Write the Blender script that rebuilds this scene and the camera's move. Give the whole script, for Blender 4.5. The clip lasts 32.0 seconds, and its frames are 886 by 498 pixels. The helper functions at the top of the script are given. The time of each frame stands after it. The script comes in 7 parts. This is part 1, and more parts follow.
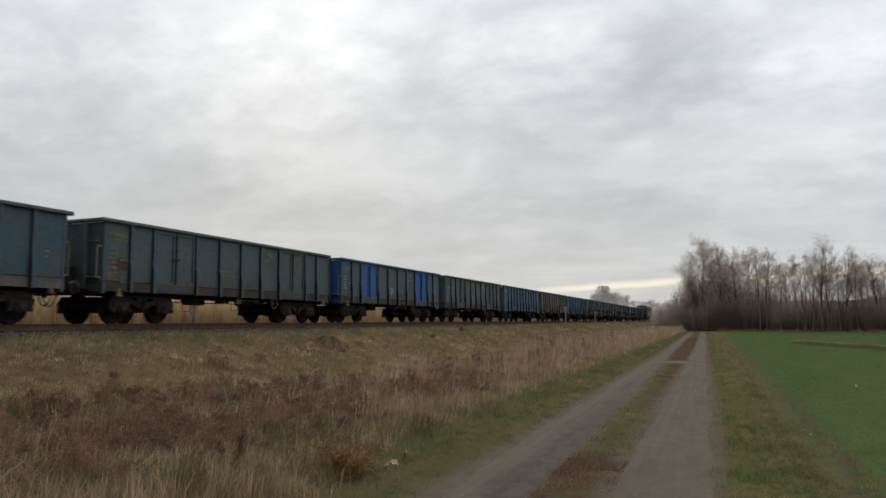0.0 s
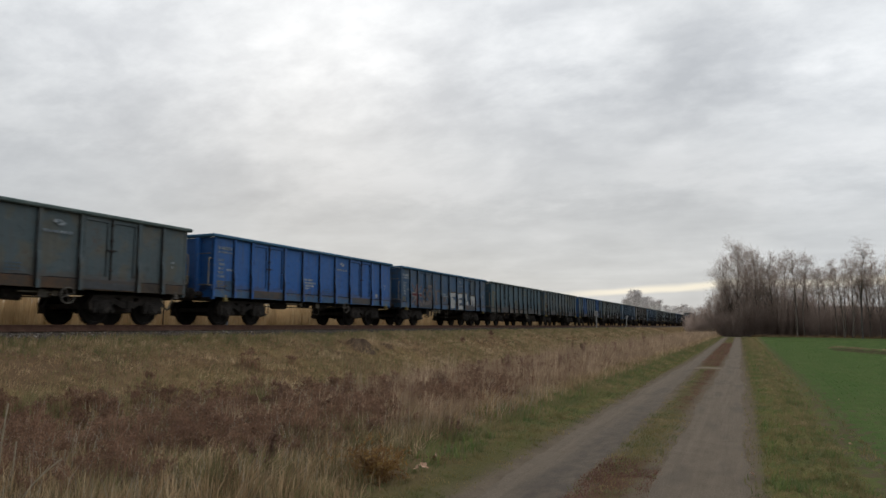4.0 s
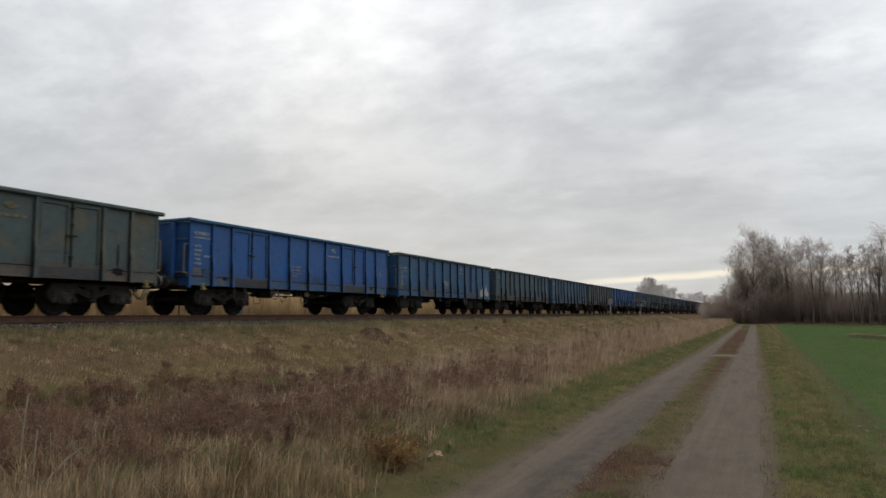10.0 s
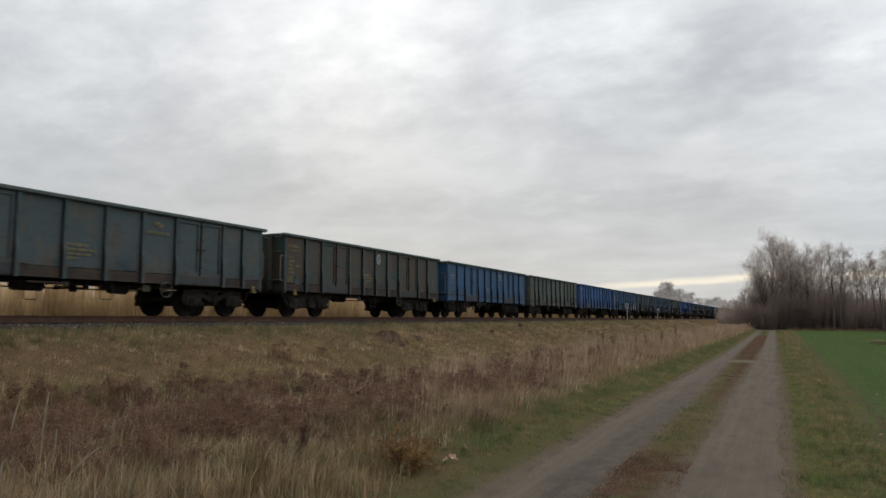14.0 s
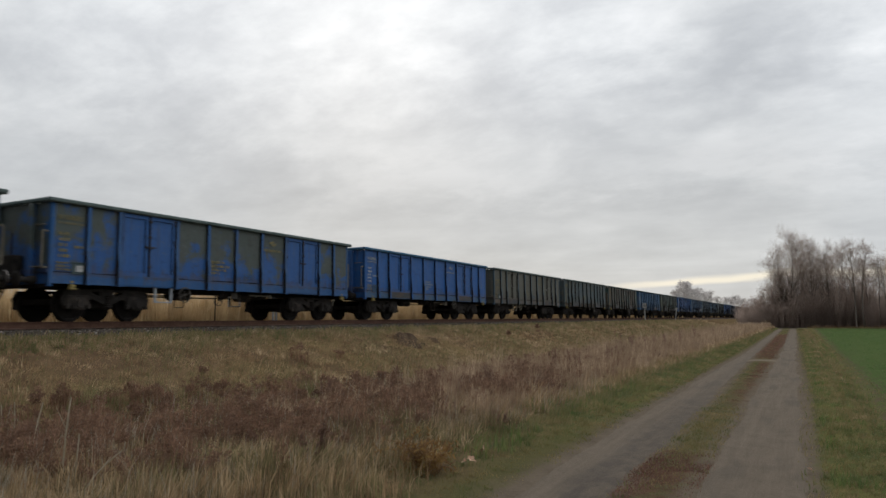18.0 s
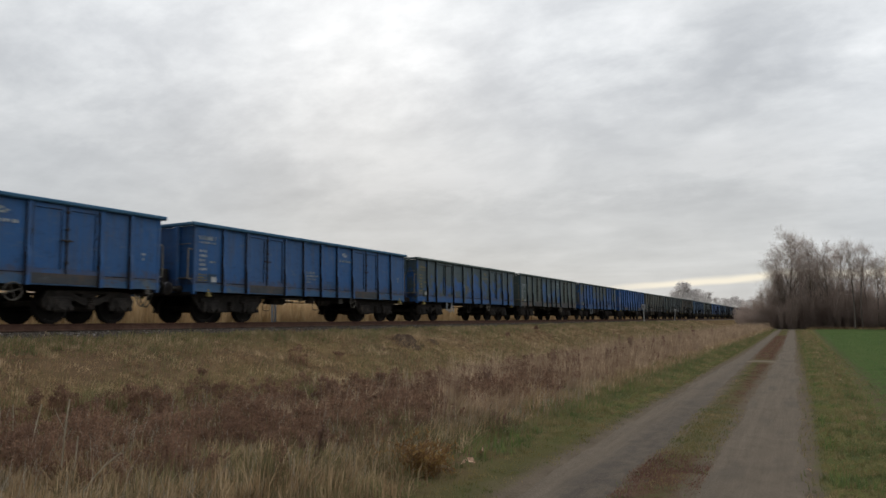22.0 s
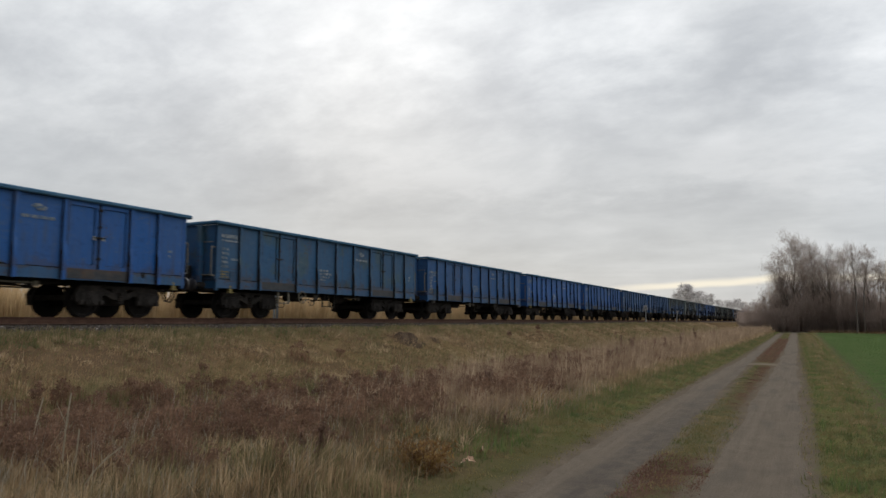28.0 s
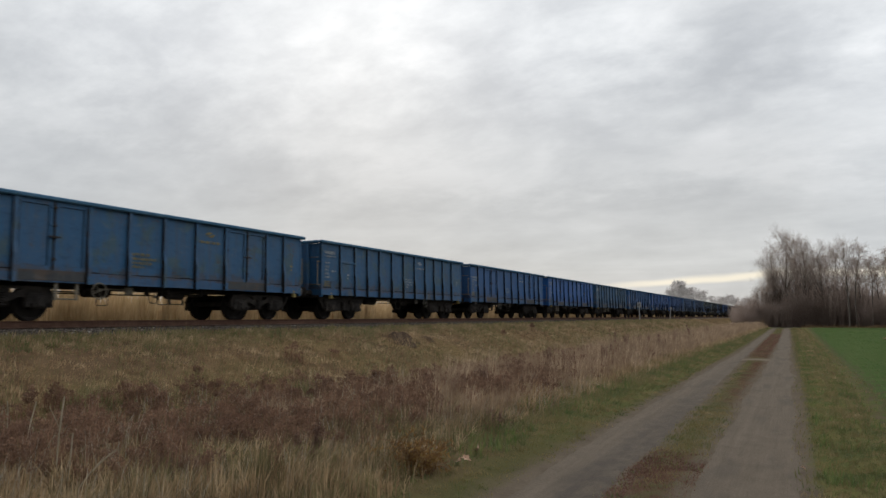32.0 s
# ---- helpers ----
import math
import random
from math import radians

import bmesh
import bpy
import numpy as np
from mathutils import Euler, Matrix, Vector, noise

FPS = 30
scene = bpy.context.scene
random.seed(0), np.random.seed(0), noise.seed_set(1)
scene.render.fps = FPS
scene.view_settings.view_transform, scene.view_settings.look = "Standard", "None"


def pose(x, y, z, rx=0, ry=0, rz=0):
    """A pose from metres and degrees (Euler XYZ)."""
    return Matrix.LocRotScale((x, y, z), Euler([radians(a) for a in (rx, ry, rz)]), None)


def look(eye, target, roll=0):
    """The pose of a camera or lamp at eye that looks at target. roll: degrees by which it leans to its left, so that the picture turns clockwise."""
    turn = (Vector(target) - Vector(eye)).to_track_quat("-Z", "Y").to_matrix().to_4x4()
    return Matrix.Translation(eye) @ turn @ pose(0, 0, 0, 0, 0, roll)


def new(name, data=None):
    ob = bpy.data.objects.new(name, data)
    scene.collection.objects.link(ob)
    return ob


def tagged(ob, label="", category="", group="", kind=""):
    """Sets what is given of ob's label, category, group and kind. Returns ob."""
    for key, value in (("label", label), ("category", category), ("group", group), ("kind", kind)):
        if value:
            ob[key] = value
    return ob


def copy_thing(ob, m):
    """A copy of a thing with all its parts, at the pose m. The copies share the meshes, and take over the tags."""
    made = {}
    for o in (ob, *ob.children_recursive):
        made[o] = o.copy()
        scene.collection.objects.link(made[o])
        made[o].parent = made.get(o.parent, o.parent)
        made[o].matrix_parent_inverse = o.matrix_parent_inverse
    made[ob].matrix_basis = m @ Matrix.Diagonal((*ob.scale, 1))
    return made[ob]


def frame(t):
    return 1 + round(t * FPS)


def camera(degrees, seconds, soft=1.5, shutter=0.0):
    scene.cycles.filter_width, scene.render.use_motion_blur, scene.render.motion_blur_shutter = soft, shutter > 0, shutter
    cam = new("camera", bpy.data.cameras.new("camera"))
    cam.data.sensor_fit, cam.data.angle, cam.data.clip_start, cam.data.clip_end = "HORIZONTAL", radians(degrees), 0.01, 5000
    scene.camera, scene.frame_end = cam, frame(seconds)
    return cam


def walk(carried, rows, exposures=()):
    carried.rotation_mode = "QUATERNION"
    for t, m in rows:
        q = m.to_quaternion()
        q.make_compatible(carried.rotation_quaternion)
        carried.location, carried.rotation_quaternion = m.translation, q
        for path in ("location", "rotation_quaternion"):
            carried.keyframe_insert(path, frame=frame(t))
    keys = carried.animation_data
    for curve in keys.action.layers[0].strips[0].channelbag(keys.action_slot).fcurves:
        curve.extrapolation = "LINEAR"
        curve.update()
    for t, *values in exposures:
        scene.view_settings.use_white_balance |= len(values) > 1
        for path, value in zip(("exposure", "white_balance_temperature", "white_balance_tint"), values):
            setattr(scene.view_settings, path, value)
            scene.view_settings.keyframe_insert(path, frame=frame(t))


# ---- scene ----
EYE = (0.0, 0.0, 1.6)
RAIL = 1.63          # height of the rail head
TRACK = -18.0        # the track's middle line; it runs along y
LENS = 65.25
AIM = [  # seconds, yaw, pitch, roll
    (0, 21.13, 6.05, -0.40), (0.5, 21.34, 6.27, -0.44), (1, 21.87, 6.52, -0.45), (1.5, 22.30, 6.58, -0.42),
    (2, 22.42, 6.47, -0.39), (2.5, 22.60, 6.24, -0.17), (3, 22.87, 6.32, -0.04), (3.5, 23.20, 6.43, -0.04),
    (5.5, 25.23, 5.87, -0.15), (6, 25.61, 6.04, -0.34), (6.5, 25.35, 5.91, -0.54), (7, 25.16, 6.04, -0.54),
    (7.5, 24.87, 6.04, -0.37), (8, 25.15, 5.93, -0.11), (8.5, 25.58, 5.88, 0.02), (9, 25.36, 5.79, -0.11),
    (9.5, 25.21, 5.65, -0.26), (10, 24.71, 5.42, -0.29), (10.5, 25.09, 5.56, -0.26), (11, 25.18, 5.54, -0.25),
    (11.5, 25.46, 5.66, -0.30), (12, 25.69, 5.85, -0.30), (12.5, 25.80, 5.85, -0.13), (13, 26.10, 5.67, 0.17),
    (13.5, 26.06, 5.64, 0.21), (15.5, 25.90, 5.91, -0.16), (16, 26.05, 5.92, -0.17), (16.5, 26.61, 5.88, -0.28),
    (17, 26.97, 5.69, -0.42), (17.5, 27.16, 5.72, -0.43), (18, 27.33, 5.84, -0.47), (18.5, 27.22, 6.00, -0.75),
    (19, 27.13, 5.87, -0.87), (19.5, 27.40, 5.97, -0.95), (20, 27.60, 5.95, -1.05), (20.5, 27.61, 5.86, -0.78),
    (21, 27.39, 5.74, -0.81), (21.5, 27.49, 5.82, -0.72), (22, 27.24, 5.96, -0.55), (22.5, 27.41, 5.91, -0.66),
    (23, 27.50, 6.10, -0.70), (23.5, 27.50, 6.11, -0.80), (24, 27.40, 5.98, -0.83), (24.5, 27.53, 6.14, -0.59),
    (25, 27.65, 6.13, -0.40), (25.5, 27.39, 6.21, -0.29), (27.5, 27.31, 6.06, 0.18), (28, 27.46, 5.84, 0.21),
    (28.5, 27.34, 5.80, 0.22), (29, 27.56, 5.82, 0.07), (29.5, 27.39, 6.02, -0.08), (30, 27.62, 6.09, -0.14),
    (30.5, 27.43, 6.02, -0.27), (31, 27.43, 5.94, -0.40), (31.5, 26.98, 5.91, -0.43), (32, 26.92, 5.77, -0.44),
]
cam = camera(LENS, 32.0, soft=1.5, shutter=0.25)
walk(cam, [(t, pose(*EYE, 90 + p, 0, y) @ pose(0, 0, 0, 0, 0, r)) for t, y, p, r in AIM])


# ---- nodes ----
class Net:
    """A small builder for node trees."""

    def __init__(self, tree):
        self.tree = tree
        tree.nodes.clear()

    def node(self, kind):
        return self.tree.nodes.new(kind)

    def put(self, socket, value):
        if isinstance(value, bpy.types.NodeSocket):
            self.tree.links.new(value, socket)
        elif value is not None:
            if isinstance(value, (tuple, list)) and len(value) == 3 and len(socket.default_value) == 4:
                value = (*value, 1.0)
            socket.default_value = value

    def math(self, op, a, b=None, c=None, clamp=False):
        n = self.node("ShaderNodeMath")
        n.operation, n.use_clamp = op, clamp
        for s, v in zip(n.inputs, (a, b, c)):
            self.put(s, v)
        return n.outputs[0]

    def vec(self, op, a, b=None):
        n = self.node("ShaderNodeVectorMath")
        n.operation = op
        for s, v in zip(n.inputs, (a, b)):
            if v is not None:
                self.put(s, v)
        return n.outputs[0]

    def noise(self, where, scale, detail=4.0, rough=0.55, warp=0.0):
        n = self.node("ShaderNodeTexNoise")
        for key, v in (("Vector", where), ("Scale", scale), ("Detail", detail), ("Roughness", rough), ("Distortion", warp)):
            self.put(n.inputs[key], v)
        return n.outputs["Fac"]

    def voronoi(self, where, scale):
        n = self.node("ShaderNodeTexVoronoi")
        self.put(n.inputs["Vector"], where), self.put(n.inputs["Scale"], scale)
        return n.outputs["Distance"]

    def ramp(self, fac, stops):
        n = self.node("ShaderNodeValToRGB")
        e = n.color_ramp.elements
        while len(e) < len(stops):
            e.new(0.5)
        for el, (p, c) in zip(e, stops):
            el.position, el.color = p, ((c, c, c, 1) if isinstance(c, (int, float)) else (*c, 1))
        self.put(n.inputs[0], fac)
        return n.outputs[0]

    def mix(self, fac, a, b, blend="MIX"):
        n = self.node("ShaderNodeMix")
        n.data_type, n.blend_type = "RGBA", blend
        self.put(n.inputs[0], fac), self.put(n.inputs[6], a), self.put(n.inputs[7], b)
        return n.outputs[2]

    def step(self, x, a, b):
        """0 below a, 1 above b."""
        n = self.node("ShaderNodeMapRange")
        n.interpolation_type = "SMOOTHSTEP"
        for s, v in zip(n.inputs, (x, a, b, 0.0, 1.0)):
            self.put(s, v)
        return n.outputs[0]

    def scaled(self, where, sx, sy, sz):
        return self.vec("MULTIPLY", where, (sx, sy, sz))

    def split(self, where):
        n = self.node("ShaderNodeSeparateXYZ")
        self.put(n.inputs[0], where)
        return n.outputs


# ---- sky and light ----
SUN_UP, SUN_ROUND = 22.0, -34.0     # the sun's height, and its place round from the track's direction, both in degrees


BANKS = [(-0.658, 0.37, 0.163, 0.078, 0.6), (-0.913, 0.24, 0.073, 0.011, 0.5), (-0.6, 0.234, 0.122, 0.018, 0.6), (-0.421, 0.191, 0.212, 0.021, 0.75), (-0.073, 0.207, 0.171, 0.021, 0.8), (0.114, 0.338, 0.057, 0.023, 0.7), (0.158, 0.224, 0.073, 0.016, 0.7), (-0.185, 0.389, 0.073, 0.049, 0.4), (-0.505, 0.373, 0.049, 0.049, 0.3),
         (-0.312, 0.31, 0.204, 0.049, -0.8), (-0.821, 0.227, 0.122, 0.029, -0.7), (-0.355, 0.143, 0.155, 0.016, -0.6), (0.013, 0.291, 0.155, 0.045, -0.25), (-0.786, 0.382, 0.073, 0.029, -0.4), (0.193, 0.282, 0.09, 0.041, -0.1), (-0.75, 0.173, 0.18, 0.02, -0.35), (-1.085, 0.261, 0.163, 0.065, -0.5), (-0.113, 0.156, 0.212, 0.015, -0.35)]


def make_world():
    world = bpy.data.worlds.new("overcast_sky")
    scene.world = world
    world.use_nodes = True
    n = Net(world.node_tree)
    way = n.node("ShaderNodeTexCoord").outputs["Generated"]
    x, y, z = n.split(way)
    sky = n.node("ShaderNodeTexSky")
    sky.sky_type, sky.sun_disc = "NISHITA", False
    sky.sun_elevation, sky.sun_rotation = radians(SUN_UP), radians(SUN_ROUND)
    up = n.math("MAXIMUM", z, 0.0)
    flat = n.math("ADD", up, 0.34)
    comb = n.node("ShaderNodeCombineXYZ")
    n.put(comb.inputs[0], n.math("DIVIDE", x, flat)), n.put(comb.inputs[1], n.math("DIVIDE", y, flat)), n.put(comb.inputs[2], 0.0)
    deck = comb.outputs[0]
    big = n.noise(n.scaled(deck, 1.1, 1.5, 1), 1.0, 2.0, 0.5, 0.3)
    mid = n.noise(n.scaled(deck, 1.0, 1.3, 1), 3.1, 5.0, 0.52, 0.35)
    fine = n.noise(n.scaled(deck, 1.0, 1.3, 1), 8.5, 6.0, 0.62, 0.1)
    body = n.math("ADD", n.math("MULTIPLY", n.math("MULTIPLY_ADD", big, 0.5, 0.25), 0.31), n.math("ADD", n.math("MULTIPLY", mid, 0.45), n.math("MULTIPLY", fine, 0.24)))
    # broad banks and thin places of the deck: direction round from the track, height, half-widths, how much thinner
    turn = n.math("ADD", n.math("ARCTAN2", x, y), n.math("MULTIPLY_ADD", mid, 0.16, -0.08))
    rise = n.math("ADD", z, n.math("MULTIPLY_ADD", fine, 0.05, -0.025))
    for round_, high, wide, tall, thin in BANKS:
        u = n.math("DIVIDE", n.math("SUBTRACT", turn, round_), wide)
        v = n.math("DIVIDE", n.math("SUBTRACT", rise, high), tall)
        d = n.math("ADD", n.math("MULTIPLY", u, u), n.math("MULTIPLY", v, v))
        body = n.math("MULTIPLY_ADD", n.math("EXPONENT", n.math("MULTIPLY", d, -0.7)), 0.075 * thin, body)
    cloud = n.ramp(body, [(0.37, (0.485, 0.505, 0.53)), (0.44, (0.555, 0.575, 0.598)), (0.52, (0.655, 0.675, 0.693)), (0.60, (0.76, 0.775, 0.79))])
    # the deck is thinner round the hidden sun, and duller behind the camera
    dot = n.node("ShaderNodeVectorMath")
    dot.operation = "DOT_PRODUCT"
    n.put(dot.inputs[0], way), n.put(dot.inputs[1], (-0.50, 0.74, 0.45))
    gain = n.math("MULTIPLY_ADD", n.math("MULTIPLY", n.step(dot.outputs["Value"], 0.84, 1.0), n.step(z, 0.18, 0.42)), 0.30, 1.04)
    # an overcast sky is brightest overhead
    gain = n.math("MULTIPLY", gain, n.math("MULTIPLY_ADD", n.step(z, 0.40, 0.95), 1.9, 1.0))
    # the deck thins out again to the far side
    gain = n.math("MULTIPLY", gain, n.math("MULTIPLY_ADD", n.step(x, -0.13, 0.18), 0.29, 1.0))
    cloud = n.mix(1.0, cloud, gain, "MULTIPLY")
    cloud = n.mix(n.math("MULTIPLY", n.step(n.math("MULTIPLY", y, -1.0), -0.25, 0.5), 0.75), cloud, (0.255, 0.265, 0.285))
    # low down the deck turns warmer, and a long thin break lies over the horizon
    low = n.math("SUBTRACT", 1.0, n.step(z, 0.07, 0.36))
    cloud = n.mix(n.math("MULTIPLY", low, 0.70), cloud, n.mix(n.step(x, -0.02, 0.08), n.mix(n.step(x, -0.58, -0.12), (0.425, 0.44, 0.455), (0.548, 0.550, 0.546)), (0.500, 0.512, 0.522)))
    bands = n.noise(n.scaled(way, 2.4, 2.4, 21.0), 1.0, 6.0, 0.62, 0.4)
    cloud = n.mix(low, cloud, n.mix(1.0, cloud, n.math("MULTIPLY_ADD", bands, 0.48, 0.765), "MULTIPLY"))
    wave = n.math("MULTIPLY_ADD", n.noise(n.scaled(way, 5.0, 5.0, 18.0), 1.0, 3.0), 0.022, z)
    wave = n.math("ADD", wave, n.math("MULTIPLY_ADD", n.math("MINIMUM", x, -0.02), -0.065, -0.003))
    gap = n.math("MULTIPLY", n.step(wave, 0.058, 0.064), n.math("SUBTRACT", 1.0, n.step(wave, 0.066, 0.073)))
    side = n.step(n.math("ADD", x, n.math("MULTIPLY", y, 0.21)), -0.09, 0.06)
    gap = n.math("MULTIPLY", n.math("MULTIPLY", gap, side), 0.85)
    cloud = n.mix(gap, cloud, (0.98, 0.90, 0.74))
    both = n.mix(0.95, n.mix(1.0, sky.outputs[0], (0.1, 0.1, 0.1), "MULTIPLY"), cloud)
    bg, out = n.node("ShaderNodeBackground"), n.node("ShaderNodeOutputWorld")
    n.put(bg.inputs[0], both), n.put(bg.inputs[1], 1.0)
    n.tree.links.new(bg.outputs[0], out.inputs[0])


make_world()
sun = new("sun", bpy.data.lights.new("sun", "SUN"))
sun.data.energy, sun.data.angle, sun.data.color = 0.8, radians(30), (1.0, 0.95, 0.88)
a, e = radians(SUN_ROUND), radians(SUN_UP)
sun.matrix_world = look((0, 0, 40), (-40 * math.sin(a) * math.cos(e), -40 * math.cos(a) * math.cos(e), 40 - 40 * math.sin(e)))


# ---- materials ----
def material(name, rough=0.8, metal=0.0, spec=0.3):
    m = bpy.data.materials.new(name)
    m.use_nodes = True
    n = Net(m.node_tree)
    out, bsdf = n.node("ShaderNodeOutputMaterial"), n.node("ShaderNodeBsdfPrincipled")
    n.tree.links.new(bsdf.outputs[0], out.inputs[0])
    n.put(bsdf.inputs["Roughness"], rough), n.put(bsdf.inputs["Metallic"], metal), n.put(bsdf.inputs["Specular IOR Level"], spec)
    return m, n, bsdf


def bumped(n, bsdf, height, strength, distance=0.02):
    b = n.node("ShaderNodeBump")
    n.put(b.inputs["Strength"], strength), n.put(b.inputs["Distance"], distance), n.put(b.inputs["Height"], height)
    n.tree.links.new(b.outputs[0], bsdf.inputs["Normal"])


def own_space(n):
    """Object coordinates, shifted for each object."""
    where = n.node("ShaderNodeTexCoord").outputs["Object"]
    r = n.node("ShaderNodeObjectInfo").outputs["Random"]
    return n.vec("ADD", where, n.vec("MULTIPLY", r, (37.0, 53.0, 71.0))), r


def paint(name, base, second=None, share=0.0, rust=0.25, fade=0.25, soot=0.35, sink=0.0):
    """Weathered wagon paint: a base colour, patches of an older or newer coat, dust, streaks and rust."""
    m, n, bsdf = material(name, 0.55, 0.0, 0.38)
    where, r = own_space(n)
    big, fine = n.noise(where, 1.1, 5.0, 0.6), n.noise(where, 14.0, 5.0, 0.65)
    streak = n.noise(n.scaled(where, 9.0, 9.0, 0.7), 1.0, 4.0, 0.6)
    col = n.mix(n.math("MULTIPLY", n.step(big, 0.35, 0.7), fade), base, tuple(0.66 * c + 0.028 for c in base))
    col = n.mix(n.math("MULTIPLY", r, 0.13), col, (0.075, 0.085, 0.085))
    if second:
        edge = n.math("ADD", n.noise(where, 1.15, 4.0, 0.55, 0.5), n.math("MULTIPLY_ADD", fine, 0.14, -0.07))
        lim = 0.68 - 0.34 * share
        if sink:
            tall = n.split(n.node("ShaderNodeTexCoord").outputs["Object"])[2]
            edge = n.math("ADD", edge, n.math("MULTIPLY_ADD", tall, -sink, 2.15 * sink))
        col = n.mix(n.math("MULTIPLY", n.step(edge, lim - 0.02, lim + 0.09), 0.9), col, second)
    col = n.mix(n.math("MULTIPLY", n.step(streak, 0.48, 0.70), 0.40), col, (0.060, 0.056, 0.052))
    spots = n.math("ADD", n.math("MULTIPLY", big, 0.5), n.math("MULTIPLY", fine, 0.5))
    scuff = n.math("ADD", n.math("MULTIPLY", n.noise(n.scaled(where, 3.0, 3.0, 6.5), 1.0, 5.0, 0.65), 0.7), n.math("MULTIPLY", fine, 0.3))
    col = n.mix(n.math("MULTIPLY", n.step(scuff, 0.54, 0.66), 0.32), col, (0.110, 0.122, 0.128))
    col = n.mix(n.math("MULTIPLY", n.step(scuff, 0.47, 0.37), 0.46), col, tuple(0.45 * c for c in base))
    col = n.mix(n.math("MULTIPLY", n.step(spots, 0.645 - 0.2 * rust, 0.70 - 0.2 * rust), 0.8), col, (0.068, 0.038, 0.024))
    # rust that creeps up from the floor's seam, and thin runs of dirt down from the top rail
    tall = n.split(n.node("ShaderNodeTexCoord").outputs["Object"])[2]
    foot = n.math("MULTIPLY", n.step(tall, 1.10, 1.22), n.math("SUBTRACT", 1.0, n.step(tall, 1.24, 1.62)))
    creep = n.step(n.math("MULTIPLY_ADD", foot, 0.24, n.noise(n.scaled(where, 4.0, 4.0, 2.5), 1.0, 5.0, 0.65)), 0.62, 0.74)
    col = n.mix(n.math("MULTIPLY", creep, 0.28 + 0.75 * rust), col, (0.060, 0.040, 0.029))
    runs = n.step(n.noise(n.scaled(where, 16.0, 16.0, 0.45), 1.0, 4.0, 0.65), 0.57, 0.70)
    col = n.mix(n.math("MULTIPLY", runs, 0.45), col, tuple(0.42 * c + 0.006 for c in base))
    n.put(bsdf.inputs["Base Color"], col)
    n.put(bsdf.inputs["Roughness"], n.math("MULTIPLY_ADD", fine, 0.35, 0.42))
    bumped(n, bsdf, n.math("ADD", n.noise(where, 2.2, 2.0), n.math("MULTIPLY", fine, 0.12)), 0.45, 0.035)
    return m


def plain(name, stops, scale=3.0, rough=0.85, metal=0.0, bump=0.3, fine=25.0, spec=0.08):
    """A mottled surface between several colours."""
    m, n, bsdf = material(name, rough, metal, spec)
    where, r = own_space(n)
    a, b = n.noise(where, scale, 5.0, 0.6), n.noise(where, fine, 4.0, 0.6)
    f = n.math("ADD", n.math("MULTIPLY", a, 0.7), n.math("MULTIPLY", b, 0.3))
    f = n.math("ADD", f, n.math("MULTIPLY_ADD", r, 0.12, -0.06))
    n.put(bsdf.inputs["Base Color"], n.ramp(f, stops))
    bumped(n, bsdf, f, bump, 0.02)
    return m


def herb(name, stops, rough=0.8, mix=(0.50, 0.22, 0.28), lift=0.0, size=0.55):
    """Blades, stalks and leaves: each one its own tone, patches of tone over the ground; lift rounds a thin blade's shading upwards."""
    m, n, bsdf = material(name, rough, 0.0, 0.15)
    g = n.node("ShaderNodeNewGeometry")
    patch = n.noise(g.outputs["Position"], size, 3.0, 0.6)
    tuft = n.noise(g.outputs["Position"], 3.4, 2.0, 0.6)
    f = n.math("ADD", n.math("MULTIPLY", g.outputs["Random Per Island"], mix[0]), n.math("ADD", n.math("MULTIPLY", n.step(patch, 0.33, 0.67), mix[1]), n.math("MULTIPLY", n.step(tuft, 0.3, 0.7), mix[2])))
    n.put(bsdf.inputs["Base Color"], n.ramp(f, stops))
    if lift:
        # thin leaves: a second lobe lets light through, and both lobes lean towards the sky
        sx, sy, sz = n.split(g.outputs["Normal"])
        lobes = []
        for sign in (1.0, -1.0):
            comb, unit = n.node("ShaderNodeCombineXYZ"), n.node("ShaderNodeVectorMath")
            for k, (v, add) in enumerate(((sx, 0.0), (sy, 0.0), (sz, sign * lift))):
                n.put(comb.inputs[k], n.math("MULTIPLY_ADD", v, 1.0 - lift, add))
            unit.operation = "NORMALIZE"
            n.put(unit.inputs[0], comb.outputs[0])
            lobes.append(unit.outputs[0])
        n.put(bsdf.inputs["Normal"], lobes[0])
        thin, both, out = n.node("ShaderNodeBsdfTranslucent"), n.node("ShaderNodeAddShader"), [k for k in n.tree.nodes if k.type == "OUTPUT_MATERIAL"][0]
        n.put(thin.inputs["Normal"], lobes[1])
        n.tree.links.new(bsdf.inputs["Base Color"].links[0].from_socket, thin.inputs["Color"])
        n.tree.links.new(bsdf.outputs[0], both.inputs[0]), n.tree.links.new(thin.outputs[0], both.inputs[1])
        n.tree.links.new(both.outputs[0], out.inputs["Surface"])
    return m


